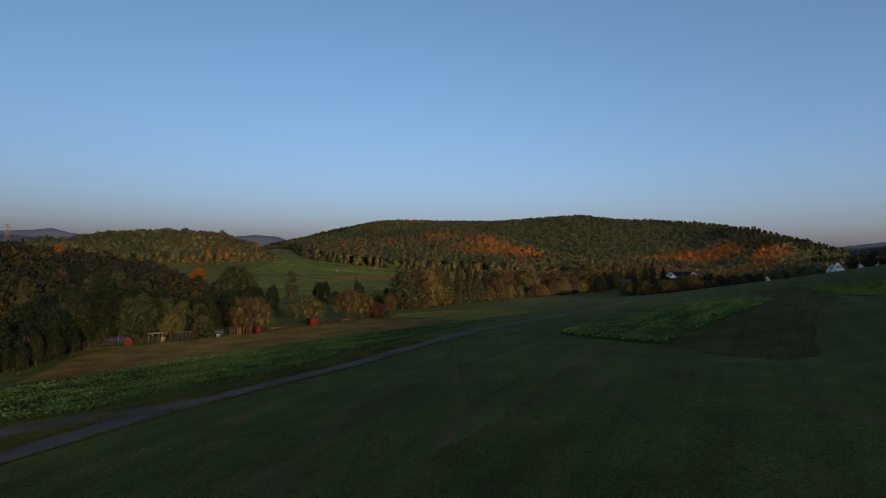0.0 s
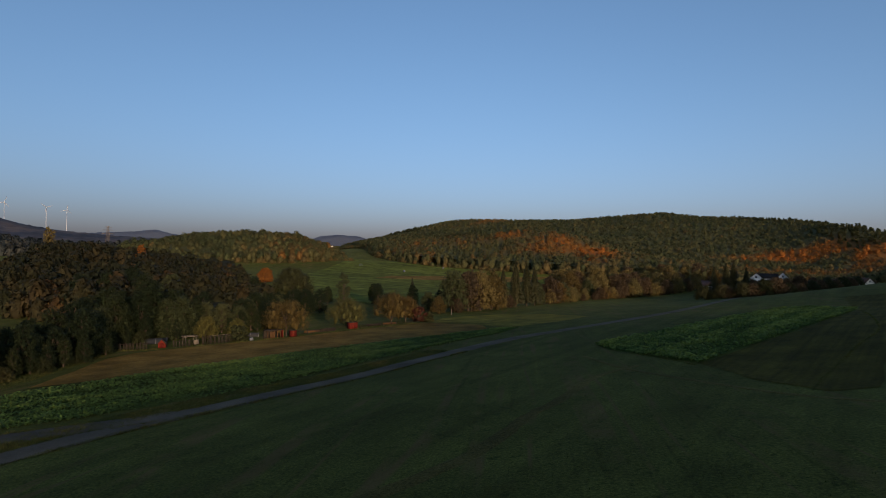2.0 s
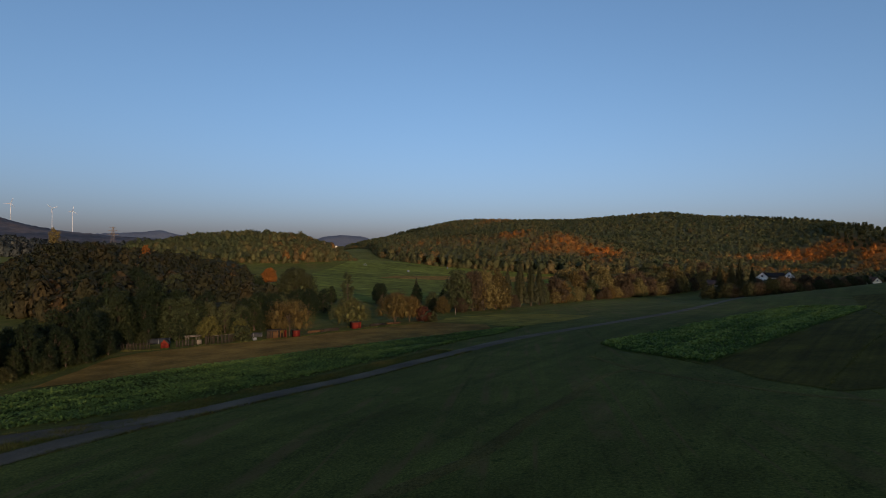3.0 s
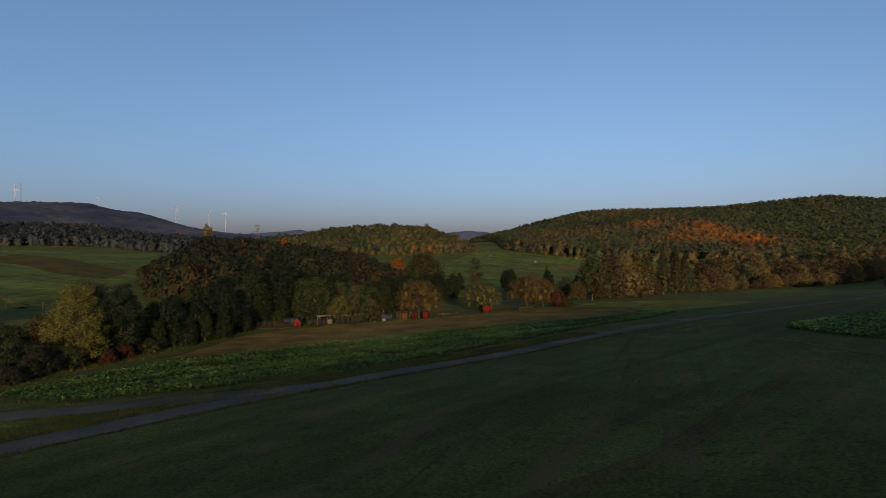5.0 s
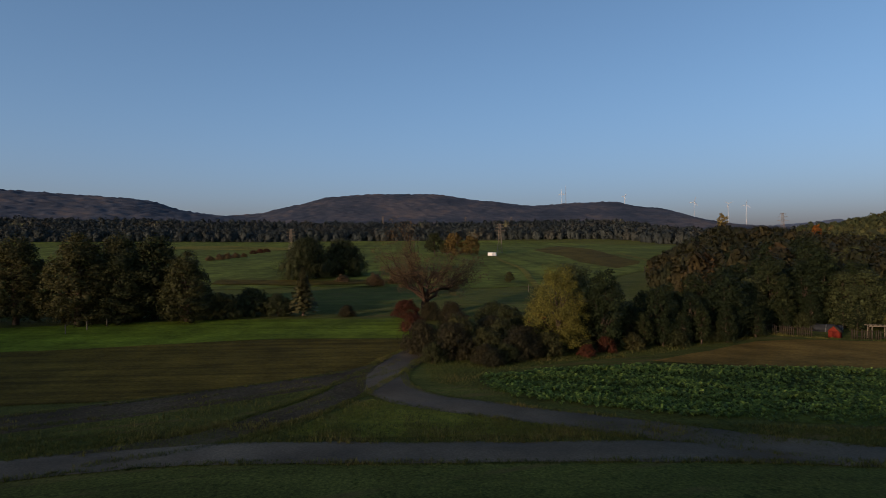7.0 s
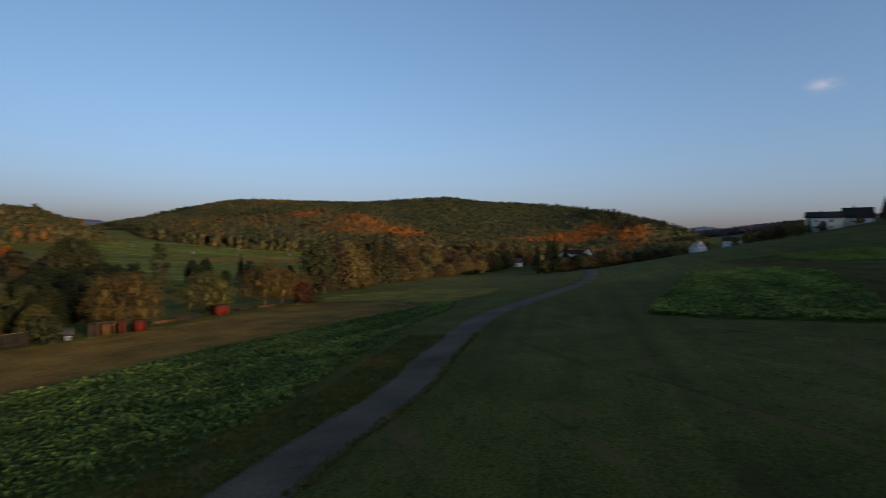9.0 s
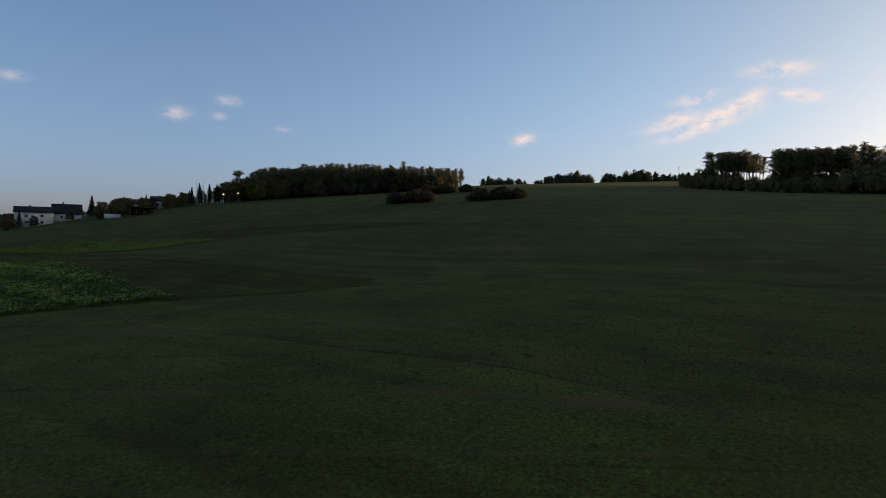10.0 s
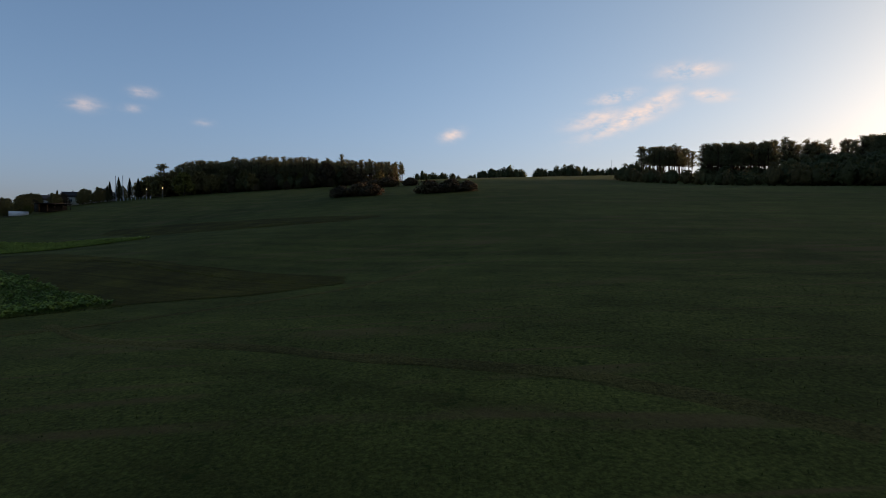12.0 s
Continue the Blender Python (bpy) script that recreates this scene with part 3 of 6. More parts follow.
BRANCH = [(-88, 55), (-82, 50), (-77, 46.6), (-72.5, 43.8), (-66, 41.9), (-60, 42.7), (-54.5, 46.3), (-49, 50.2), (-43.8, 54.2), (-38.5, 58), (-34, 62)]
ribbon("road_branch", BRANCH, (5.0, 4.4), M_ASPHALT, "curved asphalt branch of the farm lane", 0.06)
TRACK_A = [(-74.5, 45), (-69, 40.5), (-63.5, 36.2), (-59, 31.3), (-55.5, 26), (-54.5, 19)]
ribbon("track", TRACK_A, 3.4, M_TRACK, "worn gravel track joining the lanes", 0.045)
TRACK_B = [(-80, 48), (-75, 44.5), (-71.5, 38), (-69.6, 31), (-67.8, 24), (-66.4, 17), (-64, -5)]
ribbon("track", TRACK_B, 6.2, M_TRACK, "worn gravel track along a brown field", 0.05)
ribbon("track", [(-368, 214), (-300, 182), (-237, 157), (-183, 129), (-150, 112)], 2.4, M_DRY, "earth track across the far meadow", 0.35)


# ---- plants ----
def leaf_quads(centres, normals, size, rng):
    """A three-cornered leaf clump at each centre, facing about along its normal."""
    n = len(centres)
    a = np.cross(normals, rng.normal(size=(n, 3)))
    a /= np.linalg.norm(a, axis=1, keepdims=True) + 1e-9
    b = np.cross(normals, a)
    s = np.asarray(size).reshape(-1, 1) * np.ones((n, 1))
    k = rng.uniform(0.75, 1.5, (n, 3, 1))
    v = np.stack([centres + a * s * k[:, 0], centres + (b * 0.95 - a * 0.5) * s * k[:, 1], centres - (b * 0.95 + a * 0.5) * s * k[:, 2]], 1)
    return v.reshape(-1, 3), np.arange(3 * n).reshape(-1, 3)


def crown_normals(v, f, own=0.95, round_=1.1):
    """Leaf normals that lean outwards from the crown's middle, so that a crown shades as a rounded mass of leaves."""
    n = np.cross(v[f[:, 1]] - v[f[:, 0]], v[f[:, 2]] - v[f[:, 0]])
    n /= np.linalg.norm(n, axis=1, keepdims=True) + 1e-12
    lo, hi = v.min(axis=0), v.max(axis=0)
    mid = (v[f].mean(axis=1) - (lo + hi) / 2 + np.array([0, 0, 0.12]) * (hi - lo)) / (hi - lo + 1e-9)
    mid /= np.linalg.norm(mid, axis=1, keepdims=True) + 1e-12
    m = n * own + mid * round_
    m /= np.linalg.norm(m, axis=1, keepdims=True) + 1e-12
    out = np.zeros_like(v)
    np.add.at(out, f.ravel(), np.repeat(m, 3, axis=0))
    return out / (np.linalg.norm(out, axis=1, keepdims=True) + 1e-12)


def leaf_ball(rng, n, radii, size, hollow=0.55, loose=0.5, lift=0.3):
    """Leaf clumps through the outer shell of a rough ellipsoid."""
    d = rng.normal(size=(n, 3))
    d /= np.linalg.norm(d, axis=1, keepdims=True)
    r = hollow + (1 - hollow) * rng.uniform(0, 1, (n, 1)) ** 0.6
    c = d * r * np.array(radii)
    nrm = d + rng.normal(scale=loose, size=(n, 3)) + np.array([0, 0, lift])
    nrm /= np.linalg.norm(nrm, axis=1, keepdims=True)
    return leaf_quads(c, nrm, size * rng.uniform(0.6, 1.25, n), rng)


def joined(pieces):
    vs, fs, k = [], [], 0
    for v, f in pieces:
        vs.append(v)
        fs.append(f + k)
        k += len(v)
    return np.concatenate(vs), np.concatenate(fs)


def tube(points, radii, sides=6):
    """A tapered limb along points."""
    vs, fs = [], []
    up = np.array([0.3, 0.2, 1.0])
    for i, (p, r) in enumerate(zip(points, radii)):
        t = np.array(points[min(i + 1, len(points) - 1)], float) - np.array(points[max(i - 1, 0)], float)
        a = np.cross(t, up if abs(t[2]) < 0.9 * np.linalg.norm(t) else np.array([1.0, 0, 0]))
        a /= np.linalg.norm(a) + 1e-9
        b = np.cross(t, a)
        b /= np.linalg.norm(b) + 1e-9
        for k in range(sides):
            w = 2 * math.pi * k / sides
            vs.append(np.array(p) + r * (a * math.cos(w) + b * math.sin(w)))
        if i:
            for k in range(sides):
                k2 = (k + 1) % sides
                fs.append(((i - 1) * sides + k, (i - 1) * sides + k2, i * sides + k2, i * sides + k))
    return np.array(vs), np.array(fs)


def limb(rng, a, b, r0, r1, bend=0.12, steps=4, sides=6):
    a, b = np.array(a, float), np.array(b, float)
    pts = [a + (b - a) * i / steps + rng.normal(size=3) * bend * np.linalg.norm(b - a) * (0 < i < steps) * 0.6 for i in range(steps + 1)]
    return tube(pts, [r0 + (r1 - r0) * i / steps for i in range(steps + 1)], sides), pts


def broadleaf(seed, height, width, base=0.2, clumps=26, leaves=70, leaf=0.34, shape=1.0, core=True):
    """Trunk and crown meshes of a broadleaved tree or, with base near 0, of a bush."""
    rng = np.random.RandomState(seed)
    low, top = height * base, height
    wood = [limb(rng, (0, 0, -0.4), (rng.normal() * 0.3, rng.normal() * 0.3, height * 0.72), 0.028 * height, 0.008 * height, 0.03, 6)[0]]
    crown = []
    for i in range(clumps):
        u = (i + 0.5) / clumps
        z = low + (top - low) * (0.10 + 0.86 * u)
        reach = width / 2 * math.sin(math.pi * min(0.96, 0.27 + 0.68 * u ** shape)) ** 0.7
        w = i * 2.399 + rng.uniform(-0.5, 0.5)
        r = reach * rng.uniform(0.4, 0.92)
        c = np.array([math.cos(w) * r, math.sin(w) * r, z + rng.normal() * 0.05 * height])
        s = width * rng.uniform(0.12, 0.27) * (1.1 - 0.35 * u)
        v, f = leaf_ball(rng, leaves, (s, s, s * rng.uniform(0.6, 0.95)), leaf, 0.4, 0.6)
        crown.append((v + c, f))
        if i % 3 == 0:
            wood.append(limb(rng, (0, 0, max(low * 0.5, z * 0.55)), c, 0.010 * height, 0.003 * height, 0.12, 3, 4)[0])
        if not core:
            continue
        cv, cf = crown_core(seed + i, 1)
        crown.append(((cv - np.array([0, 0, 0.5])) * s * 0.95 + c, cf))
    for i in range(clumps):      # loose twigs that break the outline
        u, w = rng.uniform(0.1, 1), rng.uniform(0, 6.283)
        reach = width / 2 * math.sin(math.pi * min(0.96, 0.27 + 0.68 * u ** shape)) ** 0.7
        c = np.array([math.cos(w) * reach, math.sin(w) * reach, low + (top - low) * u])
        v, f = leaf_ball(rng, leaves // 4, (width * 0.075,) * 3, leaf * 0.85, 0.1)
        crown.append((v + c, f))
    return joined(wood), joined(crown)


def spruce(seed, height, width, leaves=1500, leaf=0.4):
    """Trunk and drooping whorls of a conical conifer."""
    rng = np.random.RandomState(seed)
    wood = [limb(rng, (0, 0, -0.4), (0, 0, height * 0.97), 0.02 * height, 0.003 * height, 0.01, 5)[0]]
    u = rng.uniform(0.02, 1, leaves) ** 0.75
    w = np.floor(rng.uniform(0, 9, leaves)) / 9 * 6.283 + np.floor(u * 16) * 0.7 + rng.normal(size=leaves) * 0.16
    r = width / 2 * (1 - u) ** 0.85 * rng.uniform(0.15, 1.05, leaves)
    z = height * (0.06 + 0.94 * u) - r * 0.22
    c = np.stack([np.cos(w) * r, np.sin(w) * r, z], -1)
    nrm = np.stack([np.cos(w) * 0.5, np.sin(w) * 0.5, np.ones(leaves)], -1) + rng.normal(scale=0.35, size=(leaves, 3))
    nrm /= np.linalg.norm(nrm, axis=1, keepdims=True)
    return joined(wood), leaf_quads(c, nrm, leaf * (1.2 - 0.6 * u) * rng.uniform(0.7, 1.3, leaves), rng)


def pine(seed, height, width, clumps=26, leaves=44, leaf=0.42):
    """A Scots pine: long bare trunk with a flat, broken crown on top."""
    rng = np.random.RandomState(seed)
    lean = rng.normal(size=2) * 0.03 * height
    topx = np.array([lean[0], lean[1], height * 0.93])
    wood = [limb(rng, (0, 0, -0.4), topx, 0.018 * height, 0.006 * height, 0.012, 4)[0]]
    crown = []
    for i in range(clumps):
        u = rng.uniform(0.46, 0.99)
        w, r = rng.uniform(0, 6.283), width / 2 * rng.uniform(0.1, 0.9) * (1.1 - 0.75 * max(0.0, (u - 0.5) / 0.48) ** 2)
        c = np.array([lean[0] * u + math.cos(w) * r, lean[1] * u + math.sin(w) * r, height * u])
        s = width * rng.uniform(0.1, 0.18)
        v, f = leaf_ball(rng, leaves, (s * 1.3, s * 1.3, s * 0.6), leaf, 0.2)
        crown.append((v + c, f))
        wood.append(limb(rng, (lean[0] * u, lean[1] * u, height * (u - 0.07)), c, 0.006 * height, 0.002 * height, 0.1, 1, 3)[0])
    return joined(wood), joined(crown)


def tree(name, meshes, wood_mat, leaf_material, x, y, label, turn=0.0, scale=1.0, category="tree", group="", parts=("trunk", "crown")):
    """A tree as a thing: an Empty at its foot with a trunk and a crown."""
    root = new(name)
    (tv, tf), (cv, cf) = meshes
    mesh_object(parts[0], tv, tf, wood_mat, root, smooth=True)
    mesh_object(parts[1], cv, cf, leaf_material, root, normals=crown_normals(cv, cf, 1.5, 0.7))
    root.matrix_basis = pose(x, y, ground_z(x, y) - 0.05, 0, 0, turn) @ Matrix.Diagonal((scale, scale, scale, 1))
    return tagged(root, label, category, group)


def stand(name, meshes, x, y, seed, scales, wood_mat, leaf_material, label):
    """The deeper rows of a wood: trunks and crowns of the templates, each joined into one object of kind stuff."""
    for part_name, k, mat in (("trunks", 0, wood_mat), ("crowns", 1, leaf_material)):
        r = np.random.RandomState(seed)
        spread(name + "_" + part_name, [m[k] for m in meshes], x, y, terrain(x, y) - 0.1, scales, np.zeros(len(x)), mat, r, label, "forest", leafy=k == 1)


def again(ob, x, y, turn, scale, tall=1.0):
    """One more of that tree, turned and scaled."""
    c = copy_thing(ob, pose(x, y, ground_z(x, y) - 0.05, 0, 0, turn))
    c.scale = (scale, scale, scale * tall)
    return c


def inside(x, y, poly):
    hit = np.zeros(np.shape(x), bool)
    for (ax, ay), (bx, by) in zip(poly, poly[1:] + poly[:1]):
        hit ^= ((ay > y) != (by > y)) & (x < (bx - ax) * (y - ay) / (by - ay + 1e-12) + ax)
    return hit


def scatter(poly, spacing, rng, jitter=0.42):
    """Jittered grid places inside an outline."""
    xs, ys = [p[0] for p in poly], [p[1] for p in poly]
    gx, gy = np.meshgrid(np.arange(min(xs), max(xs), spacing), np.arange(min(ys), max(ys), spacing))
    x = gx.ravel() + rng.uniform(-jitter, jitter, gx.size) * spacing
    y = gy.ravel() + rng.uniform(-jitter, jitter, gx.size) * spacing
    k = inside(x, y, poly)
    return x[k], y[k]


def spread(name, templates, x, y, z, scale, tint, mat, rng, label, category, tall=None, leafy=True):
    """Many plants of a few templates as one mesh of kind stuff, each with its own tint."""
    pick = rng.randint(0, len(templates), len(x))
    turn = rng.uniform(0, 6.283, len(x))
    tall = np.ones(len(x)) if tall is None else tall
    vs, fs, ts, ns, k = [], [], [], [], 0
    for i, (tv, tf) in enumerate(templates):
        m = np.nonzero(pick == i)[0]
        if not len(m):
            continue
        c, s = np.cos(turn[m])[:, None], np.sin(turn[m])[:, None]
        sc = scale[m][:, None]
        v = np.stack([(tv[:, 0] * c - tv[:, 1] * s) * sc + x[m][:, None], (tv[:, 0] * s + tv[:, 1] * c) * sc + y[m][:, None], tv[:, 2] * sc * tall[m][:, None] + z[m][:, None]], -1)
        f = tf[None] + (np.arange(len(m)) * len(tv))[:, None, None] + k
        vs.append(v.reshape(-1, 3))
        if leafy:
            tn = crown_normals(tv, tf)
            ns.append(np.stack([tn[:, 0] * c - tn[:, 1] * s, tn[:, 0] * s + tn[:, 1] * c, np.broadcast_to(tn[:, 2], v.shape[:2])], -1).reshape(-1, 3))
        fs.append(f.reshape(-1, tf.shape[1]))
        ts.append(np.repeat(tint[m], len(tv)))
        k += len(m) * len(tv)
    ob = mesh_object(name, np.concatenate(vs), np.concatenate(fs), mat, tint=np.concatenate(ts), normals=np.concatenate(ns) if leafy else None)
    return tagged(ob, label, category, kind="stuff")


def crown_core(seed, rounds=2, wide=0.25, rough=0.6):
    """The closed, lobed inner mass of a crown 1 m high."""
    bm = bmesh.new()
    bmesh.ops.create_icosphere(bm, subdivisions=rounds, radius=1.0)
    for v in bm.verts:
        k = 1 + rough * noise.noise(v.co * 1.7 + Vector((seed * 3.1, seed * 1.7, 0))) + 0.5 * rough * noise.noise(v.co * 4.0 + Vector((0, seed * 2.3, 0)))
        v.co = Vector((v.co.x * wide * k, v.co.y * wide * k, 0.5 + v.co.z * (0.34 if v.co.z > 0 else 0.46) * k))
    vs = np.array([v.co for v in bm.verts])
    fs = np.array([[v.index for v in f.verts] for f in bm.faces])
    bm.free()
    return vs, fs


def forest_crown(seed, n, conical=False, leaf=0.2, lumps=7, lift=0.55, rounds=0):
    """A whole crown 1 m high (and about as wide) for woods seen from afar; its foot at 0."""
    rng = np.random.RandomState(seed)
    if conical:
        (tv, tf), (v, f) = spruce(seed, 1.0, 0.42, n, leaf * 0.75)
        return v, f
    pieces = [crown_core(seed, rounds)] if rounds else []
    for i in range(lumps):
        w, u = i * 2.4 + rng.uniform(-0.4, 0.4), (i + 0.5) / lumps
        r = 0.31 * math.sin(math.pi * min(0.95, 0.2 + 0.75 * u)) * rng.uniform(0.5, 1)
        s = rng.uniform(0.13, 0.25) * (1.15 - 0.4 * u)
        v, f = leaf_ball(rng, n // lumps, (s, s, s * 0.9), leaf, 0.6, 0.4, lift)
        pieces.append((v + np.array([math.cos(w) * r, math.sin(w) * r, 0.22 + 0.66 * u]), f))
    return joined(pieces)


# ---- woods on the hills ----
rng = np.random.RandomState(5)
FAR_CROWNS = [forest_crown(40 + i, 84, False, 0.078, 7, rounds=1) for i in range(7)]
FAR_CONES = [forest_crown(50 + i, 70, True, 0.16) for i in range(3)]
MID_CROWNS = [forest_crown(75 + i, 220, False, 0.062, 11, rounds=1) for i in range(6)]
SMALL_CROWNS = [forest_crown(65 + i, 108, False, 0.085, 9, rounds=1) for i in range(6)]
TINY_CROWNS = [forest_crown(60 + i, 18, False, 0.24, 3, 1.6) for i in range(5)]


def patch_noise(x, y, size, seed=0.0):
    return np.array([noise.noise(Vector((a / size, b / size, seed))) for a, b in zip(x, y)])


def canopy(name, poly, step, high, mat, tint, label, relief=1.5, size=9.0, keep=None):
    """The closed leaf canopy of a wood between its standing crowns: a bumpy sheet inside its edge trees."""
    xs, ys = [p[0] for p in poly], [p[1] for p in poly]
    gx, gy = np.meshgrid(np.arange(min(xs), max(xs), step), np.arange(min(ys), max(ys), step))
    ok = inside(gx.ravel(), gy.ravel(), poly)
    if keep is not None:
        ok &= keep(gx.ravel(), gy.ravel())
    ok = ok.reshape(gx.shape)
    deep = ok.copy()
    deep[1:-1, 1:-1] = ok[1:-1, 1:-1] & ok[:-2, 1:-1] & ok[2:, 1:-1] & ok[1:-1, :-2] & ok[1:-1, 2:]
    deep[[0, -1]] = False
    deep[:, [0, -1]] = False
    r = np.random.RandomState(4)
    fx, fy = gx.ravel() + r.uniform(-0.3, 0.3, gx.size) * step, gy.ravel() + r.uniform(-0.3, 0.3, gx.size) * step
    k = np.nonzero(deep.ravel())[0]
    index = np.full(gx.size, -1)
    index[k] = np.arange(len(k))
    fx, fy = fx[k], fy[k]
    h = high(fx, fy) if callable(high) else high
    z = tree_foot(fx, fy) + h + relief * 1.6 * patch_noise(fx, fy, size, 6.0)
    nc = gx.shape[1]
    a = (np.arange(gx.shape[0] - 1)[:, None] * nc + np.arange(nc - 1)[None, :]).ravel()
    quad = np.stack([a, a + 1, a + nc + 1, a + nc], -1)
    quad = quad[deep.ravel()[quad].all(axis=1)]
    ob = mesh_object(name, np.stack([fx, fy, z], -1), index[quad], mat, smooth=True, tint=tint(fx, fy))
    return tagged(ob, label, "forest", kind="stuff")


def tree_foot(x, y):
    """Height of the ground sheet or of the terrain under it, whichever is higher."""
    i = np.clip(np.searchsorted(GX, x) - 1, 0, len(GX) - 2)
    j = np.clip(np.searchsorted(GY, y) - 1, 0, len(GY) - 2)
    u, v = (x - GX[i]) / (GX[i + 1] - GX[i]), (y - GY[j]) / (GY[j + 1] - GY[j])
    sheet = (gz[j, i] * (1 - u) + gz[j, i + 1] * u) * (1 - v) + (gz[j + 1, i] * (1 - u) + gz[j + 1, i + 1] * u) * v
    return np.maximum(sheet, terrain(x, y))


HILL_WOOD = [(-425, 1330), (-400, 1200), (-300, 1000), (-205, 800), (-150, 640), (-91, 552), (-10, 514), (45, 486), (150, 468), (240, 470), (330, 500), (392, 540), (425, 600), (440, 700), (440, 850), (400, 1010), (200, 1060), (-60, 1090), (-200, 1250), (-350, 1390)]
x, y = scatter(HILL_WOOD, 6.8, rng)
k = y < np.interp(x, (-430, -330, -253, -168, -61, 0, 240, 303, 366, 420, 570), (1310, 1265, 1224, 1138, 1018, 1008, 985, 955, 850, 740, 700)) + 75
x, y = x[k], y[k]
z = tree_foot(x, y) - 2.0
ORANGE = ((1.1, -52, 935, 34, 45), (1.2, 10, 624, 34, 28), (1.2, 48, 600, 32, 28), (1.1, 76, 562, 24, 34), (0.7, 28, 562, 30, 24), (0.7, 66, 526, 26, 20), (1.0, 262, 662, 38, 42), (1.2, 303, 655, 40, 40),
          (1.2, 330, 612, 34, 40), (0.9, 218, 582, 24, 24), (0.8, 286, 562, 34, 30), (0.9, -83, 568, 13, 9), (0.8, -49, 551, 9, 8), (0.8, 23, 495, 9, 8))


def hill_tint(x, y):
    n1, n2 = patch_noise(x, y, 120, 3.0), patch_noise(x, y, 45, 7.0)
    orange = sum(k * np.exp(-(((x - cx) / sx) ** 2 + ((y - cy) / sy) ** 2)) for k, cx, cy, sx, sy in ORANGE)
    russet = 0.3 * np.exp(-(((x + 85) / 75) ** 2 + ((y - 645) / 75) ** 2)) + 0.22 * np.exp(-(((x - 200) / 150) ** 2 + ((y - 520) / 70) ** 2))
    return 0.16 + 0.22 * n2 + russet + 0.62 * orange * np.clip(0.75 + 0.6 * n1 + 1.0 * n2, 0, 1.1), orange + russet


base, warm = hill_tint(x, y)
tint = np.clip(base + rng.normal(size=len(x)) * 0.13, 0, 1)
crest = np.minimum(ridge_near(x, y, HILL_WEST[0])[0], ridge_near(x, y, HILL_EAST[0])[0])
cone = ((patch_noise(x, y, 120, 3.0) < -0.34) & (warm < 0.3) & (x < 150)) | ((crest < 40) & (patch_noise(x, y, 60, 8.0) > -0.05) & ((x < -90) | (x > 330)))
size = rng.uniform(11.5, 14.5, len(x))
wide = rng.uniform(9.5, 12.5, len(x))
spread("hillside_forest", FAR_CROWNS, x[~cone], y[~cone], z[~cone], wide[~cone], tint[~cone], L_FOREST, rng, "autumn hillside forest, green with orange patches", "forest", (size / wide)[~cone])
spread("hillside_conifers", FAR_CONES, x[cone], y[cone], z[cone], size[cone] * 1.08, tint[cone] * 0.5, L_FOREST, rng, "dark spruce stands within the hillside forest", "forest")
canopy("hillside_canopy", HILL_WOOD, 5.0, 7.2, L_FOREST, lambda x, y: np.clip(hill_tint(x, y)[0], 0, 0.85), "closed autumn canopy of the hillside forest")



def wood_edge(name, points, gap, high, tints, mat, label):
    """Shrubs and low trees that close the foot of a wood."""
    line = spline(points, gap)
    r = np.random.RandomState(len(line))
    x = np.array([p.x for p in line]) + r.uniform(-2.5, 2.5, len(line))
    y = np.array([p.y for p in line]) + r.uniform(-1.5, 4.0, len(line))
    spread(name, MID_CROWNS, x, y, tree_foot(x, y) - 1.5, r.uniform(*high, len(x)), r.uniform(*tints, len(x)), mat, r, label, "undergrowth", r.uniform(0.65, 1.0, len(x)))


wood_edge("hillside_undergrowth", [(-300, 995), (-205, 795), (-150, 635), (-91, 548), (-50, 530), (-10, 510), (45, 482), (95, 473), (150, 464), (240, 466), (330, 496), (390, 537)], 3.0, (5, 10), (0.15, 0.6), L_FOREST, "shrubs and low trees along the foot of the hillside forest")
KNOLL_WOOD = [(-345, 470), (-300, 458), (-255, 460), (-205, 466), (-176, 486), (-162, 520), (-160, 560), (-180, 590), (-260, 600), (-350, 580)]
x, y = scatter(KNOLL_WOOD, 6.4, rng)
z = tree_foot(x, y) - 1.6
tint = np.clip(0.2 + 0.3 * patch_noise(x, y, 40, 1.0) + 0.14 * (x + 260) / 100 + rng.normal(size=len(x)) * 0.16, 0, 0.8)
spread("knoll_forest", MID_CROWNS, x, y, z, rng.uniform(8.5, 11, len(x)) * (0.72 + 0.28 * np.clip((y - 455) / 40, 0, 1)), tint, L_FOREST, rng, "rounded knoll covered with olive and rust autumn trees", "forest", rng.uniform(1.0, 1.25, len(x)))
wood_edge("knoll_undergrowth", [(-345, 468), (-300, 455), (-255, 457), (-205, 463), (-174, 484), (-159, 520), (-157, 560)], 2.4, (4, 8), (0.1, 0.6), L_FOREST, "shrubs along the foot of the wooded knoll")
canopy("knoll_canopy", KNOLL_WOOD, 4.0, 3.6, L_FOREST, lambda x, y: np.full(len(x), 0.15), "closed canopy of the wooded knoll")

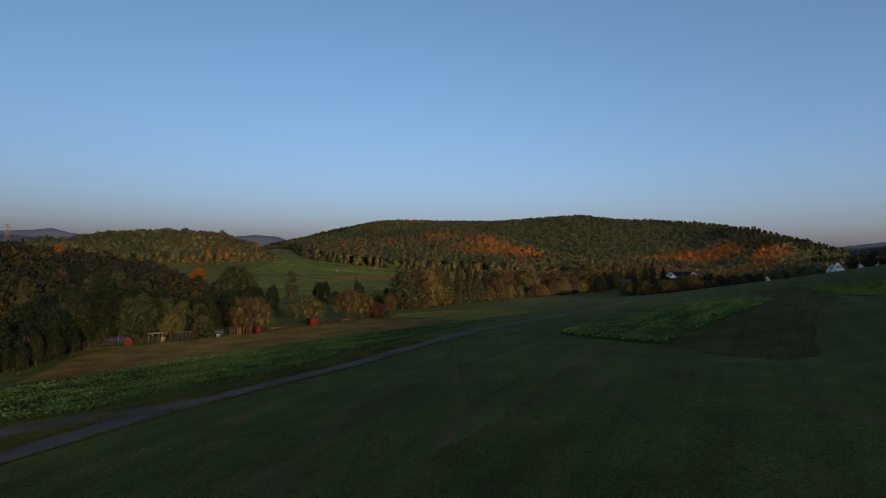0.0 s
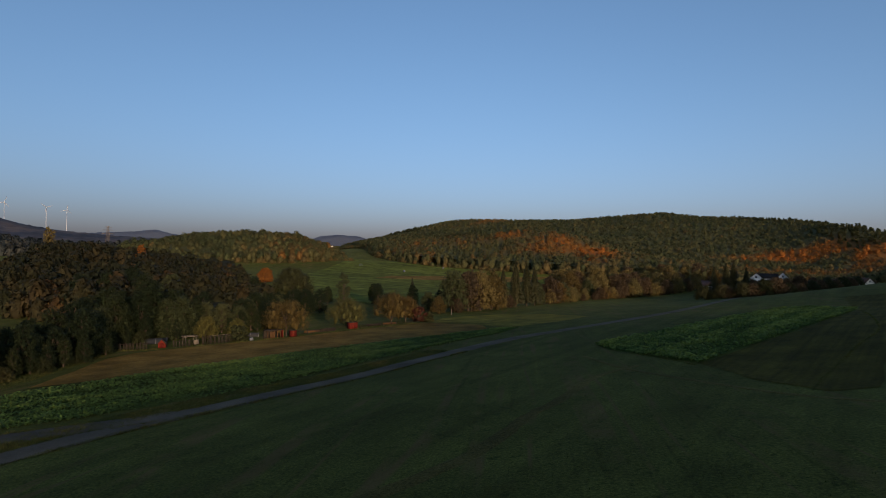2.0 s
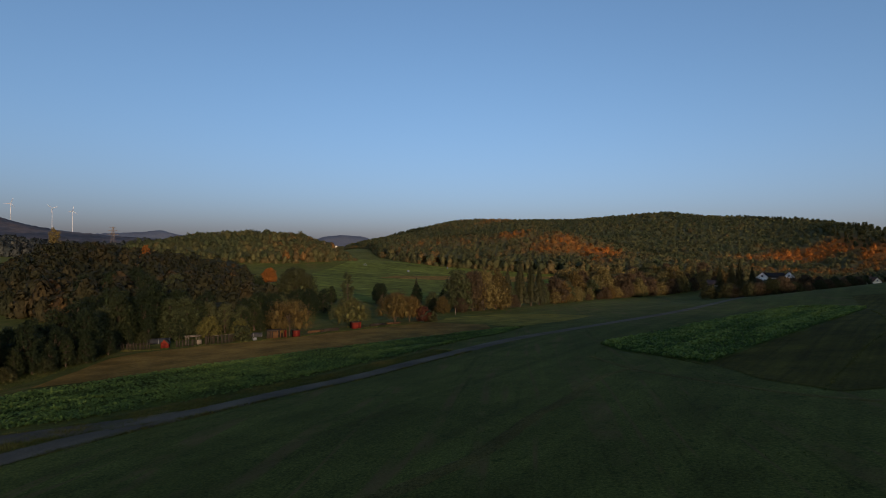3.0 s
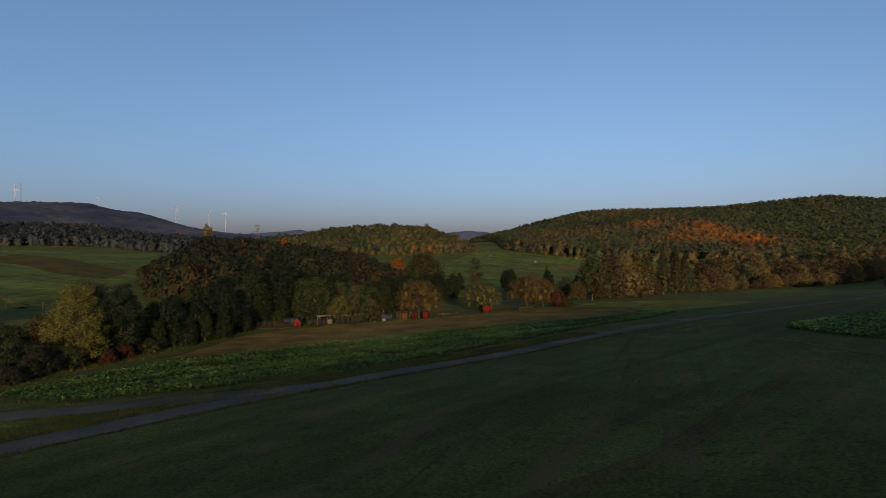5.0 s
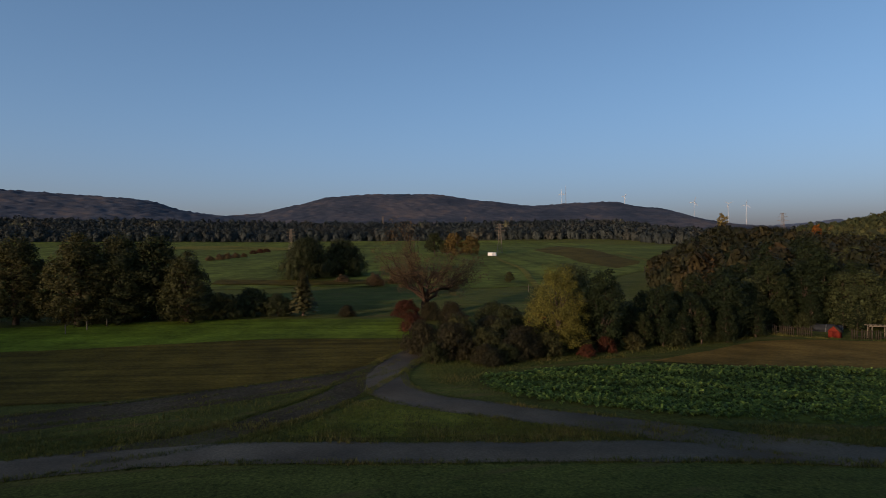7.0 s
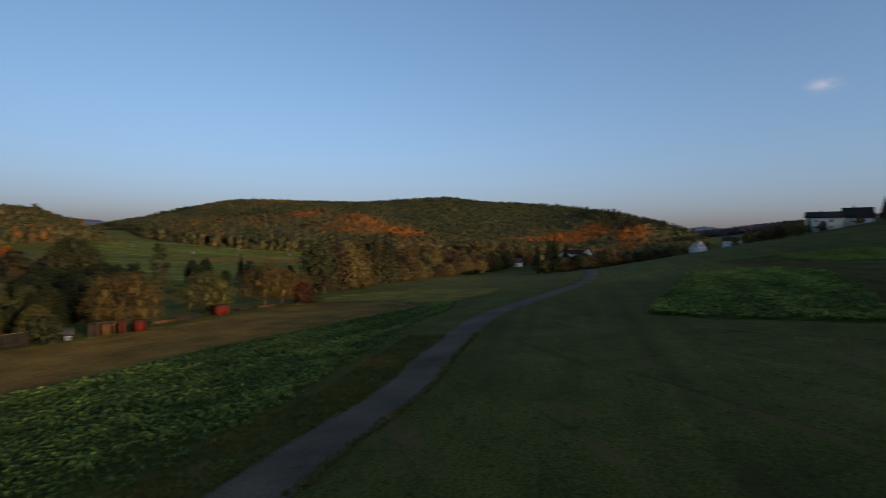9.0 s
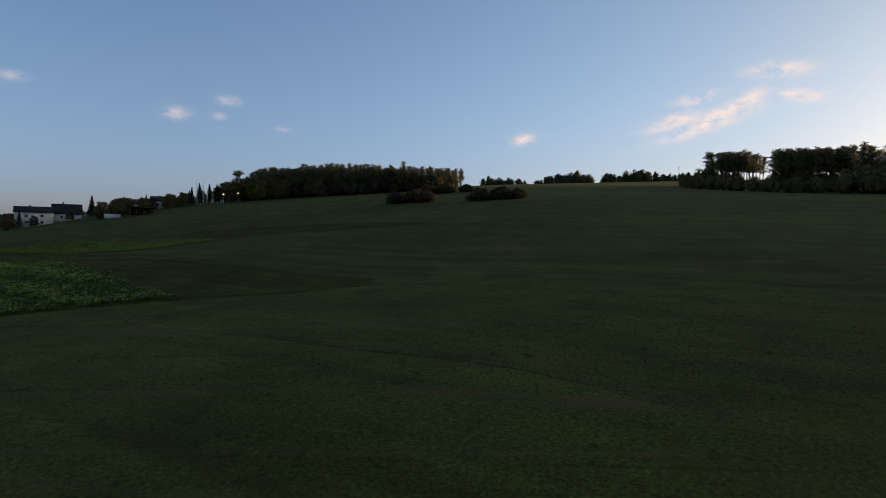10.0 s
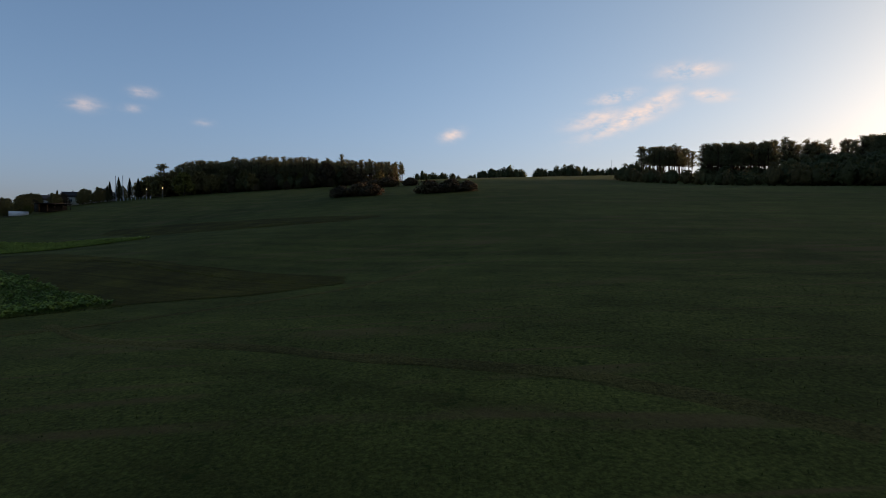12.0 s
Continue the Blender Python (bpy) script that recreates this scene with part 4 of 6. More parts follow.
for name, poly, gap, high, label in (
        ("valley_wood", [(-1000, -420), (-820, -420), (-840, 120), (-780, 330), (-640, 540), (-420, 520), (-350, 560), (-420, 820), (-900, 780), (-1150, 420), (-1190, 0), (-1180, -420)], 11, (13, 18), "dark mixed wood beyond the far meadows"),
        ("village_wood", [(560, 600), (640, 640), (1000, 900), (1250, 900), (1200, 1200), (900, 1300), (600, 800)], 17.0, (10, 15), "dark wood above the village")):
    x, y = scatter(poly, gap, rng)
    tint = np.clip(0.40 + 0.6 * patch_noise(x, y, 60, 2.0) + rng.normal(size=len(x)) * 0.08, 0, 1.0)
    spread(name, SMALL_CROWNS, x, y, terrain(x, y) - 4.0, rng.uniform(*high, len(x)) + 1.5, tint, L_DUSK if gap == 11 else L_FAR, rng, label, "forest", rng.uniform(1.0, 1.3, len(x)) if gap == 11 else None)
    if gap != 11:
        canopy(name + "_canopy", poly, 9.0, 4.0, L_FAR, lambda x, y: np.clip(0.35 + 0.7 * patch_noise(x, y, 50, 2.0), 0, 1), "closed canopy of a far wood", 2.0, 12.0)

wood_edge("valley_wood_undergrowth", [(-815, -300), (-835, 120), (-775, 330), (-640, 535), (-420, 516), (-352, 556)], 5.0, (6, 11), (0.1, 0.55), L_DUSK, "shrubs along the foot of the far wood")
for name, (line, wide), gap, side, label in (
        ("distant_forest", BIG_HILL, 20.0, 1.5, "distant hill under autumn forest, haze in its blue-grey"),
        ("distant_forest", WEST_HILL, 24.0, 1.3, "distant wooded ridge on the horizon"),
        ("distant_forest", FAR_HILL, 26.0, 1.0, "far wooded hill on the horizon, blue from painted haze"),
        ("distant_forest", FAR_LEFT, 26.0, 1.0, "far wooded hill on the horizon, blue from painted haze"),
        ("distant_forest", FAR_RIGHT, 26.0, 1.0, "far wooded hill on the horizon, blue from painted haze")):
    box = [(min(p[0] for p in line) - 200, min(p[1] for p in line) - wide * 0.7), (max(p[0] for p in line) + wide * side, min(p[1] for p in line) - wide * 0.7), (max(p[0] for p in line) + wide * side, max(p[1] for p in line) + wide * 0.5), (min(p[0] for p in line) - 200, max(p[1] for p in line) + wide * 0.5)]
    # both leaf materials carry aerial haze in their colour, the farthest hills most
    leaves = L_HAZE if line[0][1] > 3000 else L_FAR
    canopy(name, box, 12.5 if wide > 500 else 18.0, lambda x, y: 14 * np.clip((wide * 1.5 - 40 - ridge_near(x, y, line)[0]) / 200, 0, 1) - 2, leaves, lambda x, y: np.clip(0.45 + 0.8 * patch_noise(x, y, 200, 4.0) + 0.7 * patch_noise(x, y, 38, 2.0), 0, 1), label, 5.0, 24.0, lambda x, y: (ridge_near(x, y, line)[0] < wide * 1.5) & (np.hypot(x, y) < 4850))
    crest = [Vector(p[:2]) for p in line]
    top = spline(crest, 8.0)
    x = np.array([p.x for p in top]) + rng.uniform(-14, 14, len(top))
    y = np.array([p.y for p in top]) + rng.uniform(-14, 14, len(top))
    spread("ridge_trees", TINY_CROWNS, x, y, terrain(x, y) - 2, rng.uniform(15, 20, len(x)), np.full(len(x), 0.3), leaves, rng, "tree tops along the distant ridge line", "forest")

MID_CROWNS = [forest_crown(70 + i, 384, False, 0.054, 16, rounds=1) for i in range(6)]
MID_WOOD = [(-98, 124), (-143, 145), (-187, 183), (-231, 225), (-328, 329), (-364, 420), (-350, 482), (-300, 474), (-245, 482), (-212, 440), (-190, 395), (-165, 345), (-140, 302), (-115, 258), (-90, 208), (-74, 175), (-72, 150), (-80, 135)]
x, y = scatter(MID_WOOD, 6.4, rng)
z = terrain(x, y)


def wood_height(x, y):
    into = x - np.interp(y, (124, 150, 187, 228, 335, 420), (-98, -128, -165, -205, -300, -335))
    h = 21.5 - 0.0008 * into ** 2 - 4.5 * np.clip((260 - y) / 100, 0, 1) - 0.2 * np.clip(y - 395, 0, 60)
    h = np.minimum(h, 19.5 + 0.45 * into)
    return np.clip(np.where(y > 425, np.minimum(h, 6), h), 3.5, 22)


high = wood_height(x, y) * (0.8 + 0.3 * patch_noise(x, y, 16, 11.0) + rng.uniform(-0.14, 0.14, len(x)))
high = np.clip(high, 4.0, 23)
tint = np.clip(0.42 + 0.55 * patch_noise(x, y, 26, 9.0) + rng.normal(size=len(x)) * 0.2, 0.0, 1.0)
wide = np.clip(high * 0.7, 6.5, 11.5) * rng.uniform(0.85, 1.15, len(x))
spread("valley_wood", MID_CROWNS, x, y, z - 2.0, wide, tint, L_WOOD, rng, "olive and brown wood in the valley bottom", "forest", high / wide)
canopy("valley_wood_canopy", MID_WOOD, 3.5, lambda x, y: wood_height(x, y) * 0.33, L_WOOD, lambda x, y: np.clip(0.3 + 0.5 * patch_noise(x, y, 26, 9.0), 0, 1), "closed undergrowth and canopy of the valley wood", 1.2, 6.0)
for bx, by, h, w, mat, label in ((-312, 362, 26, 11, L_OLIVE, "tall tree standing out above the valley wood"), (-140, 319, 8.6, 8, L_RUST, "orange maple at the edge of the valley wood"), (-218, 322, 18.5, 6.5, L_RUST, "rusty orange tree rising from the valley wood")):
    tree("tree", broadleaf(95 + int(h), h, w, 0.05, 40, 60, 0.35), M_BARK, mat, bx, by, label)

# ---- trees along the stream ----
rnd = random.Random(11)
ALDERS = [tree("tree", broadleaf(100 + i, 12 + i, 6.6 + i * 0.5, 0.02, 64, 110, 0.15, 1.15), M_BARK, L_ALDER, -112 + i * 2.5, 140 + i * 7, "dark green alder on the stream bank", 40 * i, group="stream bank trees") for i in range(3)]
WILLOWS = [tree("tree", broadleaf(110 + i, 11.5 + i, 7.5, 0.02, 64, 110, 0.15, 0.95), M_BARK, L_SALLOW, -100 + i, 150 + i * 10, "grey-green willow on the stream bank", 70 * i, group="stream bank trees") for i in range(2)]
BELT = spline([(-82, 74), (-77, 81), (-76, 90), (-78.5, 101), (-82, 110), (-79, 121), (-72, 131), (-64, 143), (-66, 160), (-64, 185)], 3.0)
for i, p in enumerate(BELT):
    for row in range(2):
        src = rnd.choice(ALDERS + ALDERS + WILLOWS)
        rise = 0.40 + 0.42 * min(1, i / 15) - 0.3 * max(0.0, min(1, (p.y - 124) / 12))
        again(src, p.x - 5.5 * row + rnd.uniform(-1.2, 1.2), p.y + 3 * row + rnd.uniform(-1.2, 1.2), rnd.uniform(0, 360), (rise * rnd.uniform(0.86, 1.1) + 0.05 * row) * 1.22, rnd.uniform(0.76, 0.94))

for i, p in enumerate(BELT[:30]):
    again(ALDERS[i % 3], p.x + 2.5 + rnd.uniform(-0.8, 0.8), p.y - 1.0 + rnd.uniform(-1, 1), rnd.uniform(0, 360), rnd.uniform(0.3, 0.44))
poplar = tree("tree", broadleaf(120, 10.3, 7.4, 0.03, 52, 300, 0.085, 0.95, False), M_BARK, L_YELLOW, -76.5, 67.5, "yellowing poplar lit by the low sun", 20)
tree("tree", broadleaf(121, 11.2, 7.2, 0.04, 52, 160, 0.1, 0.9), M_BARK, L_SALLOW, -80, 72.5, "slender green tree behind the yellow poplar", 10)
tree("tree", broadleaf(122, 9.6, 5.6, 0.02, 48, 150, 0.11), M_BARK, L_ALDER, -75.5, 74, "small dark green tree on the field edge", 50)

BUSHES = [tree("bush", broadleaf(130 + i, 3.9, 5.4, 0.0, 44, 150, 0.085, 0.7), M_BARK, m, bx, by, lab, 30 * i, category="bush", parts=("stem", "crown"))
          for i, (m, bx, by, lab) in enumerate(((L_THICKET, -77, 53.5, "dark olive leafy bush at the lane's bend"), (L_GREEN, -79, 61, "dark green bush on the stream bank"), (L_RED, -73.5, 72.5, "dark red dogwood bush on the field edge"), (L_BROWN, -186, 76, "low brown scrub in the meadow")))]
BUSHES[2].scale = (0.45, 0.45, 0.5)
for bx, by, k, s in ((-82, 51.5, 0, 0.95), (-75.5, 57, 1, 0.85), (-83, 57, 1, 1.05), (-80, 67, 1, 0.95), (-84, 62, 0, 1.1), (-77.5, 69, 1, 0.75), (-78.5, 75.5, 1, 0.8), (-90, 68, 1, 1.15), (-77, 81, 1, 0.7), (-78.5, 89, 1, 0.7), (-73.5, 60, 0, 0.85), (-72.5, 58, 1, 0.6), (-74, 64.5, 1, 0.7), (-76, 50.5, 1, 0.55), (-71, 55.5, 0, 0.45), (-75, 61.5, 0, 1.0), (-74, 70, 1, 0.5), (-73.8, 77, 1, 0.55), (-73.6, 84, 1, 0.6), (-74.5, 92, 1, 0.6), (-76.5, 102, 1, 0.6),
                     (-80, 98, 1, 0.7), (-82, 107, 1, 0.75), (-78, 115, 1, 0.7), (-95, 62, 0, 1.0), (-99, 70, 1, 1.1), (-72, 68.5, 2, 0.4), (-73, 55.5, 0, 0.6), (-103, 58, 2, 0.75), (-106, 66, 0, 0.9), (-100, 80, 1, 1.2), (-98, 90, 1, 1.3)):
    again(BUSHES[k], bx, by, rnd.uniform(0, 360), s, rnd.uniform(0.85, 1.1))
tree("bush", broadleaf(136, 4.2, 4.5, 0.02, 14, 60, 0.26), M_BARK, L_ORANGE, -94, 75.5, "orange maple bush beside the poplar", 0, category="bush", parts=("stem", "crown"), scale=0.75)


def bare_willow(x, y):
    """An old broken willow with spreading, nearly leafless limbs."""
    r = np.random.RandomState(77)
    wood, tips = [], []
    trunk, pts = limb(r, (0, 0, -0.4), (0.4, 0.2, 3.4), 0.75, 0.5, 0.05)
    wood.append(trunk)
    pale = []
    for i in range(11):
        w, tilt = i * 0.571 + r.uniform(-0.2, 0.2), r.uniform(0.35, 1.25)
        n = 5.5 + 5.5 * r.uniform() * math.cos(tilt * 0.7)
        end = np.array([math.cos(w) * math.sin(tilt) * n, math.sin(w) * math.sin(tilt) * n, 2.6 + n * math.cos(tilt) * 1.05])
        m, mid = limb(r, (0.3, 0.1, r.uniform(1.8, 3.3)), end, 0.24, 0.07, 0.10, 5)
        wood.append(m)
        if i == 7:
            pale.append(limb(r, mid[3], end + np.array([0.8, -0.6, -0.9]), 0.1, 0.03, 0.12, 4, 5)[0])
        for j in range(30):
            a = mid[r.randint(2, 6)]
            b = a + (end - np.array([0, 0, 2.6])) / n * r.uniform(1.0, 3.2) + r.normal(size=3) * 0.9
            wood.append(limb(r, a, b, 0.04, 0.012, 0.15, 2, 3)[0])
            tips.append(b)
    root = new("bare_tree")
    mesh_object("trunk", *joined(wood), M_WILLOWBARK, root, smooth=True)
    mesh_object("dead_limb", *joined(pale), M_BIRCH, root, smooth=True, label="pale dead limb without bark")
    leaves = [leaf_ball(r, 34, (1.15, 1.15, 1.0), 0.095, 0.1) for t in tips]
    mesh_object("crown", *joined([(v + t, f) for (v, f), t in zip(leaves, tips)]), L_BROWN, root)
    root.matrix_basis = pose(x, y, ground_z(x, y)) @ Matrix.Diagonal((1.3, 1.3, 1.25, 1))
    return tagged(root, "old half-bare willow with spreading broken limbs", "tree")


bare_willow(-121, 67)
again(BUSHES[2], -118, 62, 20, 0.95, 0.9)
again(BUSHES[0], -113, 65, 80, 0.8)
for bx, by, s, k in ((-124.5, 52.5, 0.6, 0), (-131, 31, 1.3, 1), (-134, 36, 1.45, 1), (-131, 40.5, 1.15, 1), (-137, 28, 1.2, 1), (-196, 90, 0.9, 0), (-200, 96, 0.8, 0), (-192, 84, 0.7, 0), (-204, 103, 0.8, 3), (-188, 78, 0.6, 3)):
    again(BUSHES[k], bx, by, rnd.uniform(0, 360), s, 0.9)

OAK = tree("tree", broadleaf(140, 14, 18, 0.0, 110, 150, 0.2, 0.62), M_BARK, L_GREEN, -224, 62, "broad dark green oak in the meadow", 0)
again(OAK, -232, 77, 120, 1.0, 0.92)
BIGS = [tree("tree", broadleaf(142 + i, 20, 11, 0.0, 100, 150, 0.19, 0.72), M_BARK, L_GREEN, bx, by, "tall dark tree at the edge of the green field", 0) for i, (bx, by) in enumerate(((-134, 7), (-136, 19)))]
for b in BIGS:
    b.scale = (1.12, 1.12, 0.74)
for bx, by, s in ((-138, -3, 1.05), (-146, 12, 1.08), (-133, 14, 0.86), (-143, -14, 1.1), (-130, 24.5, 0.84)):
    again(BIGS[rnd.randrange(2)], bx, by, rnd.uniform(0, 360), s, 0.7)
SPRUCE = tree("conifer", spruce(150, 12, 5.5, 1500, 0.36), M_BARK, L_SPRUCE, -129, 45, "dark green spruce beside the stream", 0, 0.72)
SPRUCE.scale = (1.2, 1.2, 0.78)
MEADOW_TREES = [tree("tree", broadleaf(152 + i, 12, 10, 0.08, 26, 70, 0.42), M_BARK, m, bx, by, lab, 0) for i, (m, bx, by, lab) in enumerate(((L_BRONZE, -395, 196, "bronze tree beside the pylon"), (L_GREEN, -408, 186, "dark green tree beside the pylon")))]
for t in MEADOW_TREES:
    t.scale = (1.35, 1.35, 1.3)
again(MEADOW_TREES[0], -388, 206, 90, 1.1)
again(MEADOW_TREES[1], -400, 192, 30, 1.0, 0.8)
for bx, by, k, sc in ((-386, 34, 3, 1.0), (-398, 40, 3, 1.2), (-411, 45, 3, 1.25), (-424, 51, 3, 1.15), (-438, 57, 3, 0.9), (-494, 68, 2, 1.0), (-510, 75, 2, 1.2), (-528, 82, 2, 1.1), (-206, 58, 3, 0.7), (-203, 70, 3, 0.9), (-200, 80, 3, 0.7)):
    again(BUSHES[k], bx, by, 37 * bx % 360, sc, 0.75)
again(MEADOW_TREES[1], -178, 118, 90, 0.3)

# ---- garden trees along the stubble field ----
APPLES = [tree("fruit_tree", broadleaf(160 + i, h, w, 0.18, 46, 200, 0.10, 0.85), M_BARK, m, bx, by, lab, 0, category="fruit tree", group="garden fruit trees")
          for i, (h, w, m, bx, by, lab) in enumerate(((8.0, 10.5, L_BRONZE, -52.5, 131, "broad bronze apple tree over the wooden shack"), (5.2, 5.0, L_DULL, -66.5, 120.5, "small yellowing fruit tree at the garden fence"),
                                                      (7.0, 10.5, L_GREY, -44, 151, "wide drooping olive green apple tree by the red hut"), (8.2, 9.8, L_BRONZE, -34, 161, "rusty brown apple tree at the field end")))]
again(APPLES[1], -61, 124, 100, 0.85)
again(APPLES[3], -30.5, 164.5, 60, 0.85)
tree("bush", broadleaf(166, 3.2, 4.0, 0.0, 14, 60, 0.24), M_BARK, L_GREEN, -59.5, 121.5, "rounded green bush at the garden fence", 0, category="bush", parts=("stem", "crown"))
tree("bush", broadleaf(167, 4.2, 4.4, 0.0, 16, 60, 0.26), M_BARK, L_RED, -26.5, 164, "deep red ornamental bush at the garden's end", 0, category="bush", parts=("stem", "crown"))
tree("bush", broadleaf(168, 2.4, 4.0, 0.0, 12, 60, 0.22), M_BARK, L_GREEN, -24, 165.5, "low green bush at the garden's end", 0, category="bush", parts=("stem", "crown"))
again(OAK, -85, 218, 45, 0.98, 0.95)
tree("tree", broadleaf(170, 13.0, 5.6, 0.03, 34, 60, 0.22, 0.8), M_BARK, L_SALLOW, -62, 210, "slender half-bare tree behind the gardens", 0)
for bx, by, s, src in ((-72, 222, 0.6, 0), (-52, 222, 0.72, 1), (-40, 232, 0.7, 0), (-58, 240, 0.65, 1), (-28, 222, 0.62, 0), (-94, 205, 0.85, 1), (-45, 205, 0.5, 1), (-34, 200, 0.45, 0), (-68, 190, 0.55, 1)):
    again(ALDERS[src], bx, by, rnd.uniform(0, 360), s, 0.95)
again(SPRUCE, -44, 254, 0, 0.85)
# the bank further down the valley
DARKS = [tree("tree", broadleaf(172 + i, 14, 11, 0.0, 64, 70, 0.26, 0.9), M_BARK, m, bx, by, lab, 0, group="stream bank trees") for i, (m, bx, by, lab) in enumerate(((L_SALLOW, -21, 205, "dark green tree on the stream bank"), (L_OLIVE, -12, 214, "olive brown tree on the stream bank"), (L_BROWN, -16, 210, "brown autumn tree on the stream bank"), (L_BRONZE, -8, 220, "bronze autumn tree on the stream bank")))]
for bx, by, s, k in ((-30, 206, 0.72, 0), (-25, 196, 0.55, 1), (-6, 226, 0.8, 1), (17, 270, 1.3, 0), (23, 280, 1.0, 0), (30, 294, 0.6, 1), (36, 304, 0.68, 1), (46, 318, 0.75, 0), (54, 330, 0.85, 1), (62, 343, 0.8, 0), (70, 352, 0.9, 1), (79, 364, 0.85, 0),
                     (88, 378, 0.95, 1), (98, 390, 0.9, 0), (108, 404, 0.95, 1), (118, 416, 0.9, 0), (128, 430, 0.95, 1), (10, 262, 0.9, 0), (40, 326, 1.0, 0), (58, 350, 1.05, 0), (84, 392, 1.1, 0), (112, 425, 1.1, 1), (142, 446, 0.9, 0), (156, 458, 0.9, 1)):
    again(DARKS[k + 2 * (rnd.random() < 0.45)], bx, by, rnd.uniform(0, 360), s * rnd.uniform(0.68, 0.92), rnd.uniform(0.72, 1.0))
    again(DARKS[1 - k + 2 * (rnd.random() < 0.45)], bx + rnd.uniform(3, 7), by + rnd.uniform(2, 8), rnd.uniform(0, 360), s * rnd.uniform(0.42, 0.75), 0.85)
    if by > 300:      # the deep belt of trees between the bank and the hill's foot
        for row in (1, 2, 3):
            again(DARKS[rnd.choice((0, 1, 1, 2, 3))], bx - 5 * row + rnd.uniform(-3, 3), by + 13 * row + rnd.uniform(-4, 4), rnd.uniform(0, 360), rnd.uniform(0.85, 1.2), rnd.uniform(0.8, 1.0))
FIRS = [tree("conifer", spruce(180 + i, 18, 8.5, 3600, 0.36), M_BARK, L_SPRUCE, bx, by, "tall dark spruce on the stream bank", 0) for i, (bx, by) in enumerate(((1, 238), (5.5, 245)))]
again(FIRS[0], -4, 236, 50, 0.86)
again(FIRS[1], 9, 252, 50, 0.9)
for bx, by, s in ((121, 352, 1.05), (127, 357, 1.15), (116, 357, 0.95), (132, 352, 0.9)):
    again(FIRS[rnd.randrange(2)], bx, by, rnd.uniform(0, 360), s)
HEDGE = [tree("hedge_bush", broadleaf(185 + i, 6.5, 9, 0.0, 40, 70, 0.25, 0.7), M_BARK, m, 92 + 7 * i, 296 - 5 * i, "dense dark hedge bush beside the lane", 0, category="bush", group="hedge by the lane", parts=("stem", "crown")) for i, m in enumerate((L_GREEN, L_BROWN))]
for i, p in enumerate(spline([(98, 290), (105, 284), (114, 282), (125, 284), (138, 290), (152, 298), (166, 306)], 5.0)):
    again(HEDGE[i % 2], p.x, p.y, rnd.uniform(0, 360), rnd.uniform(0.8, 1.15) * (1.0 if i < 6 else 0.7), rnd.uniform(0.85, 1.1))
for bx, by, sc in ((136, 371, 1.0), (143, 373, 1.1), (149, 371, 0.95), (155, 370, 1.05), (161, 368, 1.0), (167, 367, 1.1), (173, 364, 0.9), (180, 362, 0.85)):
    again(HEDGE[int(bx) % 2], bx, by, rnd.uniform(0, 360), sc, 1.1)

# ---- pine woods on the ridge ----
PINE_MESHES = [pine(200 + i, 15 + 0.5 * i, 6.2, 64, 20, 0.2) for i in range(5)]
PINES = [tree("pine", PINE_MESHES[i], M_PINEBARK, L_PINE, 250, 160 - 18 * i, "tall Scots pine with bare reddish trunk", 0, group="ridge pines", scale=0.9) for i in range(5)]
rng = np.random.RandomState(21)


def fringe(u):
    return 0.6 + 0.4 * np.clip((u - 60) / 70, 0, 1)


x, y = scatter([(255, 166), (250, 120), (246, 84), (247, 62), (258, 58), (264, 90), (267, 140), (267, 168)], 3.7, rng)
for a, b in zip(x, y):
    again(rnd.choice(PINES), a, b, rnd.uniform(0, 360), rnd.uniform(0.85, 1.05) * float(fringe(b)))
x, y = scatter([(259, 58), (280, 60), (292, 150), (292, 178), (266, 178), (268, 140), (264, 90)], 4.8, rng)
stand("pine_wood", PINE_MESHES, x, y, 3, rng.uniform(0.92, 1.04, len(x)) * fringe(y), M_PINEBARK, L_PINE, "dark Scots pine wood on the ridge")
UNDER_CROWNS = [forest_crown(90 + i, 150, False, 0.06, 10, rounds=1) for i in range(3)]
x, y = scatter([(250, 176), (246, 130), (244, 84), (246, 64), (266, 60), (280, 120), (284, 176)], 4.5, rng)
spread("pine_wood_understorey", UNDER_CROWNS, x, y, terrain(x, y) - 0.6, rng.uniform(6.5, 10.5, len(x)) * fringe(y), rng.uniform(0.15, 0.62, len(x)), L_FOREST, rng, "brown autumn undergrowth below the ridge pines", "undergrowth")
x, y = scatter([(262, -96), (272, -96), (272, -112), (232, -124), (170, -112), (140, -106), (124, -92), (100, -102), (64, -180), (80, -190), (112, -124), (142, -124), (172, -130), (232, -140)], 4.6, rng)
spread("pine_wood_understorey", UNDER_CROWNS, x, y, terrain(x, y) - 0.6, rng.uniform(4, 7, len(x)) * (1 + 0.4 * (x < 190)), rng.uniform(0, 0.5, len(x)), L_FOREST, rng, "dark undergrowth below the ridge pines", "undergrowth")
EDGE = [tree("tree", broadleaf(210 + i, 11, 9, 0.05, 36, 52, 0.34), M_BARK, m, bx, by, lab, 0, group="wood edge trees") for i, (m, bx, by, lab) in enumerate(((L_OLIVE, 250, 162, "olive green tree at the wood's edge"), (L_YELLOW, 238.5, 158, "yellow-green tree at the wood's edge"), (L_BROWN, 246, 95, "brown autumn bush at the wood's edge")))]
